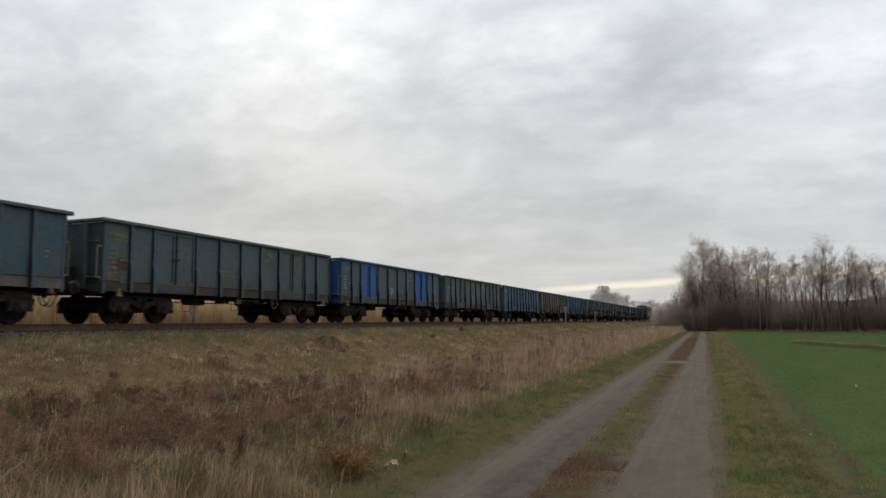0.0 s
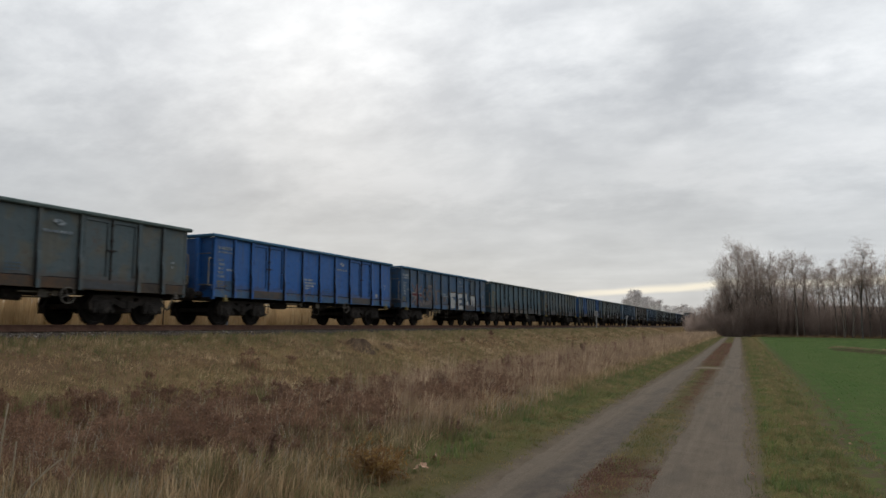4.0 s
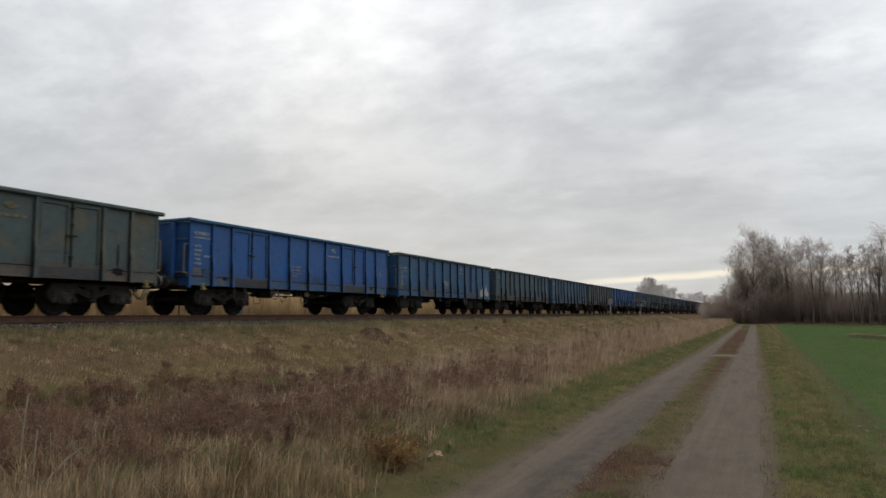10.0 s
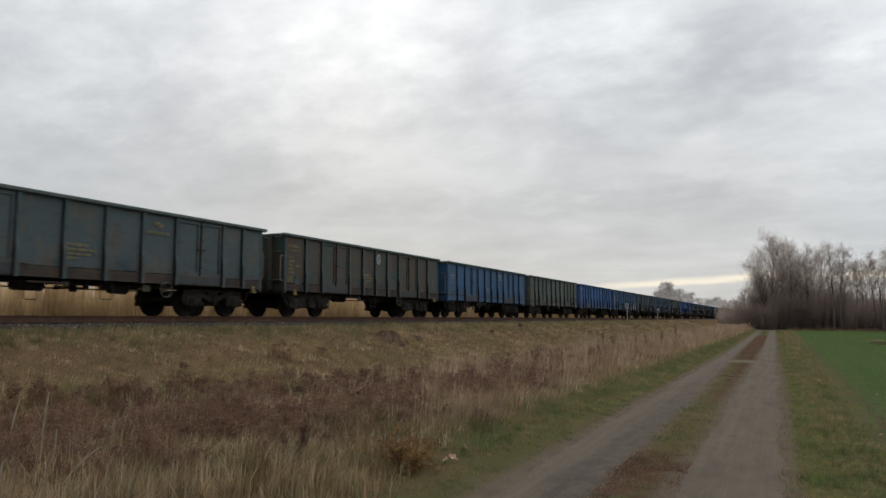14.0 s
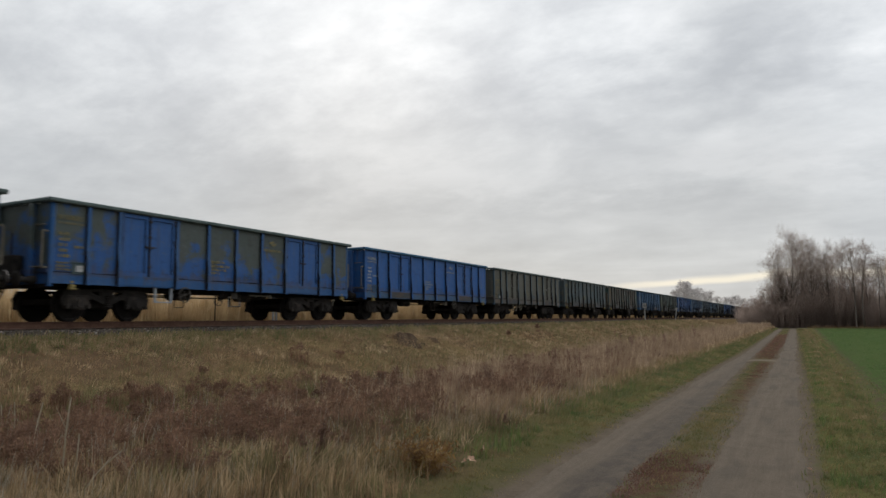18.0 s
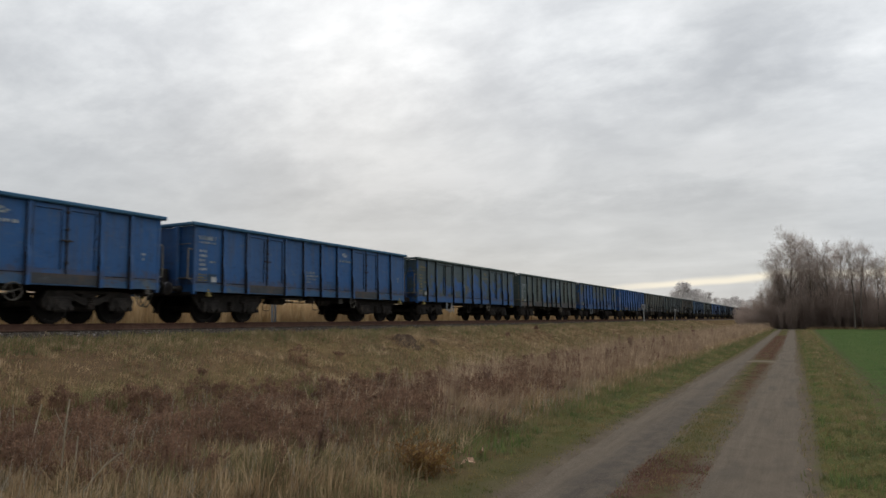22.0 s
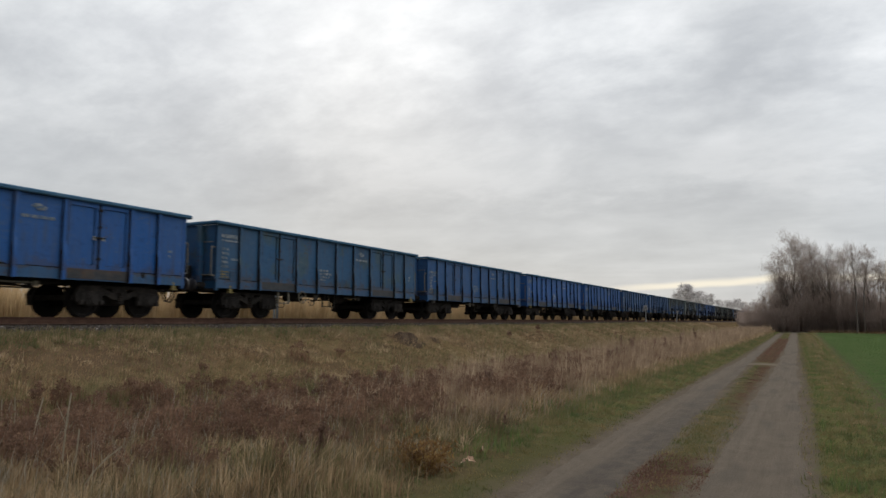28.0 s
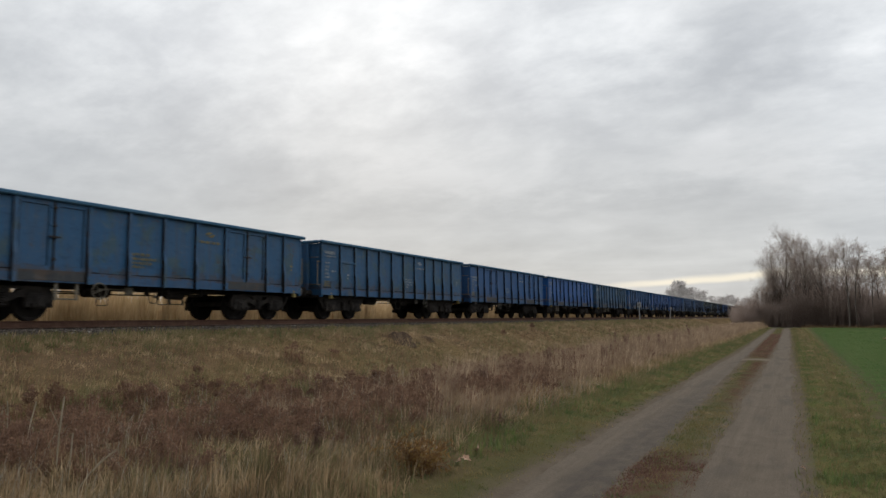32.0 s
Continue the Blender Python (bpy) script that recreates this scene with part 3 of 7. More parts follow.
# ---- mesh helpers ----
class Shape:
    """Gathers vertices and faces for one mesh."""

    def __init__(self):
        self.v, self.f = [], []

    def add(self, verts, faces):
        o = len(self.v)
        self.v += [tuple(p) for p in verts]
        self.f += [tuple(i + o for i in f) for f in faces]

    def box(self, x0, x1, y0, y1, z0, z1, c=0.008):
        """A block with chamfered edges."""
        c = min(c, (x1 - x0) * 0.3, (y1 - y0) * 0.3, (z1 - z0) * 0.3)
        v, f, at = [], [], {}
        for i in (0, 1):
            for j in (0, 1):
                for k in (0, 1):
                    p, s = ((x0, x1)[i], (y0, y1)[j], (z0, z1)[k]), (1 - 2 * i, 1 - 2 * j, 1 - 2 * k)
                    for ax in range(3):
                        at[i, j, k, ax] = len(v)
                        v.append([p[q] + (0 if q == ax else s[q] * c) for q in range(3)])
        for ax in range(3):
            b, d = (ax + 1) % 3, (ax + 2) % 3
            for s in (0, 1):
                quad = []
                for m, q in ((0, 0), (1, 0), (1, 1), (0, 1)):
                    key = [0, 0, 0]
                    key[ax], key[b], key[d] = s, m, q
                    quad.append(at[(*key, ax)])
                f.append(quad if s else quad[::-1])
            for m in (0, 1):
                for q in (0, 1):
                    lo, hi = [0, 0, 0], [0, 0, 0]
                    lo[b] = hi[b] = m
                    lo[d] = hi[d] = q
                    hi[ax] = 1
                    quad = [at[(*lo, b)], at[(*hi, b)], at[(*hi, d)], at[(*lo, d)]]
                    f.append(quad if m != q else quad[::-1])
        for i in (0, 1):
            for j in (0, 1):
                for k in (0, 1):
                    tri = [at[i, j, k, ax] for ax in range(3)]
                    f.append(tri if (i + j + k) % 2 else tri[::-1])
        self.add(v, f)
        return self

    def rod(self, a, b, r0, r1=None, n=8, caps=True):
        """A round bar, or a cone's stump, from a to b."""
        a, b = Vector(a), Vector(b)
        r1 = r0 if r1 is None else r1
        w = (b - a).normalized()
        u = w.orthogonal().normalized()
        q = w.cross(u)
        v = []
        for p, r in ((a, r0), (b, r1)):
            v += [p + (u * math.cos(t) + q * math.sin(t)) * r for t in (2 * math.pi * i / n for i in range(n))]
        f = [(i, (i + 1) % n, n + (i + 1) % n, n + i) for i in range(n)]
        if caps:
            f += [tuple(range(n - 1, -1, -1)), tuple(range(n, 2 * n))]
        self.add(v, f)
        return self

    def pipe(self, pts, r, n=6):
        """One bent bar through the points."""
        pts = [Vector(p) for p in pts]
        u = (pts[1] - pts[0]).orthogonal().normalized()
        v, f = [], []
        for i, p in enumerate(pts):
            w = (pts[min(i + 1, len(pts) - 1)] - pts[max(i - 1, 0)]).normalized()
            u = (u - w * u.dot(w)).normalized() if (u - w * u.dot(w)).length > 0.1 else w.orthogonal().normalized()
            q = w.cross(u)
            v += [p + (u * math.cos(6.28319 * k / n) + q * math.sin(6.28319 * k / n)) * r for k in range(n)]
        for i in range(len(pts) - 1):
            f += [(i * n + k, i * n + (k + 1) % n, (i + 1) * n + (k + 1) % n, (i + 1) * n + k) for k in range(n)]
        e = (len(pts) - 1) * n
        f += [tuple(range(n - 1, -1, -1)), tuple(range(e, e + n))]
        self.add(v, f)
        return self

    def ring(self, centre, axis, big, r, n=18, m=6):
        """A torus round the axis 'x' or 'y'."""
        v, f = [], []
        for i in range(n):
            t = 2 * math.pi * i / n
            for j in range(m):
                s = 2 * math.pi * j / m
                d, h = big + r * math.cos(s), r * math.sin(s)
                p = (h, d * math.cos(t), d * math.sin(t)) if axis == "x" else (d * math.cos(t), h, d * math.sin(t))
                v.append([c + q for c, q in zip(centre, p)])
                f.append((i * m + j, ((i + 1) % n) * m + j, ((i + 1) % n) * m + (j + 1) % m, i * m + (j + 1) % m))
        self.add(v, f)
        return self

    def lathe(self, profile, axis="x", n=24, at=(0, 0, 0)):
        """Turns (along, radius) pairs round an axis."""
        v, f = [], []
        k = len(profile)
        for i in range(n):
            t = 2 * math.pi * i / n
            for h, r in profile:
                p = (h, r * math.cos(t), r * math.sin(t)) if axis == "x" else ((r * math.cos(t), h, r * math.sin(t)) if axis == "y" else (r * math.cos(t), r * math.sin(t), h))
                v.append([a + b for a, b in zip(at, p)])
        for i in range(n):
            for j in range(k - 1):
                a, b = i * k + j, ((i + 1) % n) * k + j
                f.append((a, b, b + 1, a + 1))
        self.add(v, f)
        return self

    def plate(self, outline, x0, x1):
        """An outline in (y, z) made thick along x; x0 < x1."""
        k = len(outline)
        v = [(x0, y, z) for y, z in outline] + [(x1, y, z) for y, z in outline]
        f = [tuple(range(k - 1, -1, -1)), tuple(range(k, 2 * k))] + [(i, (i + 1) % k, k + (i + 1) % k, k + i) for i in range(k)]
        self.add(v, f)
        return self

    def mesh(self, name, mat=None, smooth=False, second=None, faces=()):
        me = bpy.data.meshes.new(name)
        me.from_pydata(self.v, [], self.f)
        me.materials.append(mat)
        if second:
            me.materials.append(second)
            for i in faces:
                me.polygons[i].material_index = 1
        if smooth:
            me.shade_smooth()
        me.update()
        return me


def part(name, me, mat, parent, label="", m=None):
    """Links a mesh as one object under a thing or a part. Alike parts share the mesh and take their own material."""
    ob = new(name, me)
    ob.parent = parent
    if m is not None:
        ob.matrix_basis = m
    if mat is not None:
        ob.material_slots[0].link = "OBJECT"
        ob.material_slots[0].material = mat
    return tagged(ob, label)


def thing(name, label, category, m=None, group="", kind="", data=None):
    ob = new(name, data)
    if m is not None:
        ob.matrix_basis = m
    return tagged(ob, label, category, group, kind)


def big_mesh(name, co, quads, tris, mat):
    """One mesh from arrays of places, quads and triangles."""
    me = bpy.data.meshes.new(name)
    me.vertices.add(len(co))
    me.vertices.foreach_set("co", np.asarray(co, np.float32).ravel())
    nq, nt = len(quads), len(tris)
    idx = np.concatenate([np.asarray(quads, np.int32).ravel(), np.asarray(tris, np.int32).ravel()])
    me.loops.add(len(idx))
    me.loops.foreach_set("vertex_index", idx)
    me.polygons.add(nq + nt)
    start = np.concatenate([np.arange(nq) * 4, nq * 4 + np.arange(nt) * 3]).astype(np.int32)
    me.polygons.foreach_set("loop_start", start)
    me.update(calc_edges=True)
    me.validate()
    me.materials.append(mat)
    return me


# ---- ground ----
def smooth(t):
    t = np.clip(t, 0, 1)
    return t * t * (3 - 2 * t)


def bend(y):
    """How far the farm track drifts sideways."""
    return -0.62 * (np.clip(y, 0, 200) / 87) ** 1.4


def ruffle(x, y):
    return (np.sin(1.7 * x + 0.6 * y) * np.sin(1.1 * y - 0.5 * x) + 0.6 * np.sin(3.9 * x - 1.3 * y + 1) * np.sin(2.9 * y + 0.8)) * 0.5


def gz(x, y):
    """The ground's height: a flat field, the farm track, a meadow that climbs to the railway bank."""
    x, y = np.asarray(x, float), np.asarray(y, float)
    z = 1.30 * smooth((-8.3 - x) / 6.2) - 0.95 * smooth((-20.9 - x) / 2.6)
    rough = smooth((-2.7 - x) / 1.5) * (1 - smooth((-13.5 - x) / 1.0))
    z = z + ruffle(x, y) * (0.012 + 0.06 * rough)
    r = x - bend(y)
    for c in (-2.06, -0.5):
        z = z - 0.035 * np.exp(-(((r - c) / 0.42) ** 4))
    z = z + 0.05 * np.exp(-((r + 3.3) / 0.5) ** 2) + 0.03 * np.exp(-((r - 0.6) / 0.4) ** 2) - 0.075 * np.exp(-((r - 1.18) / 0.16) ** 2)
    heap = 0.25 * np.exp(-(((x + 12.0) / 0.75) ** 2 + ((y - 20.7) / 0.85) ** 2)) * 0.30 + np.exp(-(((x + 11.8) / 0.5) ** 2 + ((y - 22.6) / 0.6) ** 2)) * 0.10
    strip = 0.20 * np.exp(-((y - 54.0 + 3.4 * (x - 5)) / 2.0) ** 2) * smooth((x - 4.75) / 0.7) * (1 - smooth((x - 9.5) / 1.5))
    return z + heap + strip


def make_ground():
    xs = np.concatenate([[-3500, -1500, -700, -300, -150, -80, -50, -38, -30], np.arange(-26, 4.01, 0.3), np.arange(4.3, 11.0, 0.3), [11.5, 13, 16, 20, 25, 35, 60, 120, 300, 900, 3500]])
    ys = np.concatenate([[-3500, -900, -250, -80, -30, -12], np.arange(-6, 40, 0.4), np.arange(40, 130, 1.5), [135, 145, 160, 180, 210, 260, 350, 500, 800, 1500, 3500]])
    gx, gy = np.meshgrid(xs, ys, indexing="ij")
    co = np.stack([gx.ravel(), gy.ravel(), gz(gx, gy).ravel()], 1)
    nx, ny = len(xs), len(ys)
    i, j = np.meshgrid(np.arange(nx - 1), np.arange(ny - 1), indexing="ij")
    a = (i * ny + j).ravel()
    me = big_mesh("ground", co, np.stack([a, a + ny, a + ny + 1, a + 1], 1), np.zeros((0, 3), int), GROUND)
    me.shade_smooth()
    thing("ground", "dry meadow, grassy verge and green field soil", "ground", kind="structure", data=me)


make_ground()


def make_road():
    """Two sandy wheel ruts with ragged edges, 1.5 cm over the ground sheet."""
    ys = np.concatenate([np.arange(-12, 2, 0.4), np.arange(2, 18, 0.06), np.arange(18, 45, 0.15), np.arange(45, 118, 0.6)])
    co, quads = [], []
    for c, half in ((-2.06, 0.5), (-0.5, 0.53)):
        o = len(co)
        for y in ys:
            far = float(smooth((y - 14) / 26))
            h = half * (1 - far * (0.40 if c < -1 else 0.27))
            edge = [noise.noise((y * 0.45, c * 7, s * 5.0)) * 0.09 + noise.noise((y * 1.7, c * 3, s * 9.0)) * 0.03 + noise.noise((y * 5.3, c * 5, s * 4.0)) * 0.02 + noise.noise((y * 14.0, c * 2, s * 3.0)) * 0.014 for s in (0, 1)]
            mid = c + float(bend(y))
            lo, hi = mid - h + edge[0], mid + h + edge[1]
            for k in range(7):
                x = lo + (hi - lo) * k / 6
                lift = -0.02 if k in (0, 6) else 0.012
                co.append((x, y, float(gz(x, y)) + lift))
        for i in range(len(ys) - 1):
            for k in range(6):
                a = o + i * 7 + k
                quads.append((a, a + 1, a + 8, a + 7))
    me = big_mesh("road", np.array(co), np.array(quads), np.zeros((0, 3), int), ROAD)
    me.shade_smooth()
    thing("road", "sandy farm track with two worn wheel ruts", "dirt road", kind="structure", data=me)


make_road()


# ---- railway ----
def make_railway():
    """Ballast bed, sleepers and two rails; the bed's shoulders lie on the bank."""
    y0, y1 = -430.0, 720.0
    out = [(-3.3, 1.20), (-2.35, 1.41), (-1.9, 1.43), (1.5, 1.42), (2.4, 1.355), (3.85, 1.20)]
    co, quads = [], []
    ys = np.concatenate([[y0, -300, -200, -120, -60, -30], np.arange(-10, 60, 0.5), [80, 120, 200, 400, y1]])
    for y in ys:
        for k, (dx, z) in enumerate(out):
            w = noise.noise((y * 0.8, k * 3.1, 0)) * 0.06
            co.append((TRACK + dx + w, y, z + (w * 0.3 if 0 < k < 5 else 0)))
    for i in range(len(ys) - 1):
        for k in range(5):
            a = i * 6 + k
            quads.append((a, a + 1, a + 7, a + 6))
    bed = thing("ballast_bed", "grey crushed-stone ballast bed under the track", "ballast", kind="structure",
                data=big_mesh("ballast_bed", np.array(co), np.array(quads), np.zeros((0, 3), int), STONE))
    prof = [(-0.07, 0.0), (0.07, 0.0), (0.07, 0.012), (0.012, 0.032), (0.010, 0.135), (0.035, 0.145), (0.037, 0.18), (-0.037, 0.18), (-0.035, 0.145), (-0.010, 0.135), (-0.012, 0.032), (-0.07, 0.012)]
    for side in (-1, 1):
        s, k = Shape(), len(prof)
        v = [(TRACK + side * 0.7535 + dx, y, RAIL - 0.18 + dz) for y in (y0, y1) for dx, dz in prof]
        s.add(v, [(i, (i + 1) % k, k + (i + 1) % k, k + i) for i in range(k)] + [tuple(range(k - 1, -1, -1)), tuple(range(k, 2 * k))])
        thing("rail", "rusty steel rail with a worn head", "rail", group="rails of the track", kind="structure", data=s.mesh("rail", RAILSTEEL))
    sl = Shape().box(-1.28, 1.28, -0.13, 0.13, -0.16, 0.0, 0.02)
    me = sl.mesh("sleeper", SLEEPER)
    for i in range(220):
        part("sleeper", me, None, bed, m=pose(TRACK, -6 + 0.6 * i, RAIL - 0.182))
    # loose stones on the shoulder towards the meadow
    rng = np.random.default_rng(5)
    base = np.array([(1, 0, -0.4), (-0.5, 0.9, -0.4), (-0.6, -0.8, -0.4), (0.7, 0.5, 0.5), (-0.8, 0.1, 0.45), (0.3, -0.8, 0.5)])
    tri = np.array([(0, 2, 1), (0, 1, 3), (1, 4, 3), (1, 2, 4), (2, 5, 4), (2, 0, 5), (0, 3, 5), (3, 4, 5)])
    n = 20000
    y = 3 + 62 * rng.random(n) ** 1.5
    d = 1.75 + 2.2 * rng.random(n) ** 1.15
    z = np.interp(d, [1.5, 2.4, 3.85], [1.42, 1.355, 1.20]) + 0.012
    z = np.maximum(z, gz(TRACK + d, y))
    r = rng.uniform(0.018, 0.042, n) * np.where(rng.random(n) < 0.05, 1.4, 1)
    ang = rng.random(n) * 6.283
    p = base[None] * r[:, None, None] * rng.uniform(0.7, 1.3, (n, 1, 3))
    c, s = np.cos(ang)[:, None], np.sin(ang)[:, None]
    co = np.stack([p[..., 0] * c - p[..., 1] * s + (TRACK + d)[:, None], p[..., 0] * s + p[..., 1] * c + y[:, None], p[..., 2] + z[:, None]], -1).reshape(-1, 3)
    tris = (tri[None] + (np.arange(n) * 6)[:, None, None]).reshape(-1, 3)
    m, nn, bsdf = material("loose_ballast_stone", 0.85)
    isl = nn.node("ShaderNodeNewGeometry").outputs["Random Per Island"]
    nn.put(bsdf.inputs["Base Color"], nn.ramp(isl, [(0.0, (0.028, 0.021, 0.017)), (0.5, (0.056, 0.045, 0.036)), (0.95, (0.105, 0.088, 0.074)), (1.0, (0.28, 0.255, 0.23))]))
    thing("ballast_stones", "loose grey ballast stones on the shoulder", "ballast", kind="stuff", data=big_mesh("ballast_stones", co, np.zeros((0, 4), int), tris, m))


make_railway()


# ---- grass and weeds ----
def blades(name, label, category, xy, tall, wide, lean, mat, seed, kinked=0.5):
    """Many blades in one mesh: a bent ribbon of two pieces each."""
    rng = np.random.default_rng(seed)
    n = len(xy)
    x, y = xy[:, 0], xy[:, 1]
    z = gz(x, y) - 0.01
    turn = rng.random(n) * 6.283
    cell = np.floor(x / 0.45 + 0.3 * np.sin(y * 2.1)) * 57.31 + np.floor(y / 0.45 + 0.3 * np.sin(x * 1.9)) * 113.7
    share = lambda k: np.mod(np.sin(cell * k) * 43758.5453, 1.0)
    fall = np.where(rng.random(n) < 0.3, rng.random(n) * 6.283, share(1.13) * 3.6 - 1.2 + rng.normal(0, 0.6, n))
    tilt = np.clip(np.abs(rng.normal(0, lean, n)) * (0.6 + 0.8 * share(2.71)), 0, 1.2)
    tall = tall * (0.62 + 0.76 * share(3.77))
    ux, uy = np.cos(turn) * wide / 2, np.sin(turn) * wide / 2
    dx, dy = np.cos(fall) * tilt * tall, np.sin(fall) * tilt * tall
    top = tall * np.sqrt(np.clip(1 - tilt ** 2 * 0.6, 0.15, 1))
    near = np.hypot(x, y) < 13
    f = ~near
    i = np.nonzero(near)[0]
    co = np.empty((len(i), 5, 3))
    for k, (s, a, h) in enumerate(((-1, 0, 0), (1, 0, 0), (0.75, kinked * 0.4, 0.55), (-0.75, kinked * 0.4, 0.55), (0, 1, 1))):
        co[:, k, 0] = (x + s * ux + a * dx)[i]
        co[:, k, 1] = (y + s * uy + a * dy)[i]
        co[:, k, 2] = (z + h * top)[i]
    far = np.stack([np.stack([x - ux, y - uy, z], 1)[f], np.stack([x + ux, y + uy, z], 1)[f], np.stack([x + dx, y + dy, z + top], 1)[f]], 1)
    o = np.arange(len(i))[:, None] * 5
    o2 = len(i) * 5 + np.arange(int(f.sum()))[:, None] * 3
    me = big_mesh(name, np.concatenate([co.reshape(-1, 3), far.reshape(-1, 3)]), o + np.array([[0, 1, 2, 3]]), np.concatenate([o + np.array([[3, 2, 4]]), o2 + np.array([[0, 1, 2]])]), mat)
    return thing(name, label, category, kind="stuff", data=me)


def heads(name, label, xy, tall, mat, seed):
    """Seed heads: a cluster of small scales on a stalk, for each place."""
    rng = np.random.default_rng(seed)
    n, k = len(xy), 24
    x, y = np.repeat(xy[:, 0], k), np.repeat(xy[:, 1], k)
    size = np.repeat(0.0062 * (1 + np.hypot(xy[:, 0], xy[:, 1]) / 12), k)
    z = np.repeat(gz(xy[:, 0], xy[:, 1]) + tall, k) - rng.random(n * k) * np.repeat(tall, k) * 0.32
    c = np.stack([x + rng.normal(0, 0.035, n * k), y + rng.normal(0, 0.035, n * k), z], 1)
    a, b = rng.normal(0, 1, (n * k, 3)) * size[:, None], rng.normal(0, 1, (n * k, 3)) * size[:, None]
    b[:, 2] = np.abs(b[:, 2]) + size
    co = np.stack([c - a, c + a, c + b], 1).reshape(-1, 3)
    u = np.stack([np.full(n, 0.003), np.zeros(n), np.zeros(n)], 1)
    foot = np.stack([xy[:, 0], xy[:, 1], gz(xy[:, 0], xy[:, 1])], 1)
    tip = foot + np.stack([np.zeros(n), np.zeros(n), tall], 1)
    stalk = np.stack([foot - u, foot + u, tip], 1).reshape(-1, 3)
    both = np.concatenate([co, stalk])
    thing(name, label, "weeds", kind="stuff", data=big_mesh(name, both, np.zeros((0, 4), int), np.arange(len(both)).reshape(-1, 3), mat))


def spread(n, x0, x1, y0, y1, seed, power=2.0, clump=0.0, keep=None):
    """Random places, denser near the camera; clump gathers them in tufts."""
    rng = np.random.default_rng(seed)
    y = y0 + (y1 - y0) * rng.random(n) ** power
    x = x0 + (x1 - x0) * rng.random(n)
    if clump:
        cx, cy = np.round(x / clump), np.round(y / clump)
        jx, jy = np.sin(cx * 12.9898 + cy * 78.233) * 43758.5453, np.sin(cx * 39.346 + cy * 11.135) * 24634.6345
        tx, ty = (cx + (jx - np.floor(jx)) - 0.5) * clump, (cy + (jy - np.floor(jy)) - 0.5) * clump
        pull = 0.25 + 0.95 * rng.random(n)
        x, y = tx + (x - tx) * pull, ty + (y - ty) * pull
    xy = np.stack([x, y], 1)
    if keep is not None:
        xy = xy[keep(xy[:, 0], xy[:, 1], rng)]
    return xy


def patchy(x, y, scale, seed):
    """A soft 0..1 pattern over the ground."""
    a = np.sin(x * scale + seed) + np.sin(y * scale * 0.8 + 1.7 * seed + 0.9 * np.sin(x * scale * 0.6)) + 0.7 * np.sin((x + y) * scale * 1.9 + seed)
    return np.clip(a / 5.4 + 0.5, 0, 1)


def seen(x, y):
    """The stretch of ground that lies before the camera's walk, with some to spare."""
    return (x > -1.95 * y - 1.5) & (y > 1.5)


def rand_tall(n, lo, hi, seed):
    rng = np.random.default_rng(seed)
    return lo + (hi - lo) * rng.random(n) ** 1.3


def thick(xy, w, per):
    """Blades grow wider with the distance so that far grass stays closed."""
    return w * (1 + np.hypot(xy[:, 0], xy[:, 1]) / per)


def weed_spots(seed):
    """Middles and radii of the clumps of red-brown weeds: a belt that slants towards the bank's foot, and a few higher up."""
    rng = np.random.default_rng(seed)
    n = 1050
    y = 4.5 + 48 * rng.random(n) ** 1.7
    x = np.where(y < 16, -8.35 + 0.14 * (y - 6), -6.9) + np.clip(rng.normal(0, 1.3, n), -1.9, 3) + 0.5 * (rng.random(n) < 0.25)
    m = 5
    y2 = 5.5 + 30 * rng.random(m) ** 1.5
    x2 = -10.7 - 0.05 * (y2 - 7) + rng.normal(0, 0.55, m)
    w = 430
    y3 = 4.8 + 19 * rng.random(w) ** 1.3
    x3 = -5.8 - 0.02 * (y3 - 8) + rng.normal(0, 0.62, w)
    x, y = np.concatenate([x, x2, x3]), np.concatenate([y, y2, y3])
    n += w
    r = 0.05 + 0.19 * rng.random(n + m) ** 1.7
    ok = (x < -4.55) & (x > -1.95 * y - 1.0) & ((y > 6.5) | (x < -7.2) | (rng.random(n + m) < 0.5))
    return np.stack([x, y, r], 1)[ok]


def weed_stems(per, seed):
    """Places and heights of single stems in the clumps; the middle of a clump stands tallest."""
    rng = np.random.default_rng(seed)
    spots = weed_spots(8)
    count = np.maximum(5, per * (spots[:, 2] / 0.3) ** 1.5 / (1 + spots[:, 1] / 30)).astype(int)
    who = np.repeat(np.arange(len(spots)), count)
    d = rng.random(len(who)) ** 0.6
    a = rng.random(len(who)) * 6.283
    x = spots[who, 0] + 1.5 * d * np.cos(a) * spots[who, 2]
    y = spots[who, 1] + d * np.sin(a) * spots[who, 2]
    top = np.random.default_rng(seed + 1).uniform(0.24, 0.44, len(spots))[who]
    return np.stack([x, y], 1), top * (1 - 0.45 * d ** 2) * rng.uniform(0.75, 1.1, len(who))


def red(x, y):
    """Where the belt of weeds runs; other grass is thinner there."""
    mid = np.where(y < 16, -8.35 + 0.14 * (y - 6), -6.9)
    return 0.8 * np.exp(-((x - mid) / 1.5) ** 2) * (1 - 0.6 * smooth((y - 25) / 20))


def brown_strip(y):
    """Where dead leaves cover the strip between the ruts."""
    return smooth((y - 6.1) / 0.4) * (1 - smooth((y - 8.3) / 0.8)) + 0.75 * smooth((y - 13.0) / 2.5) * (1 - smooth((y - 27) / 1)) + smooth((y - 29.5) / 1) * (1 - smooth((y - 66) / 8))


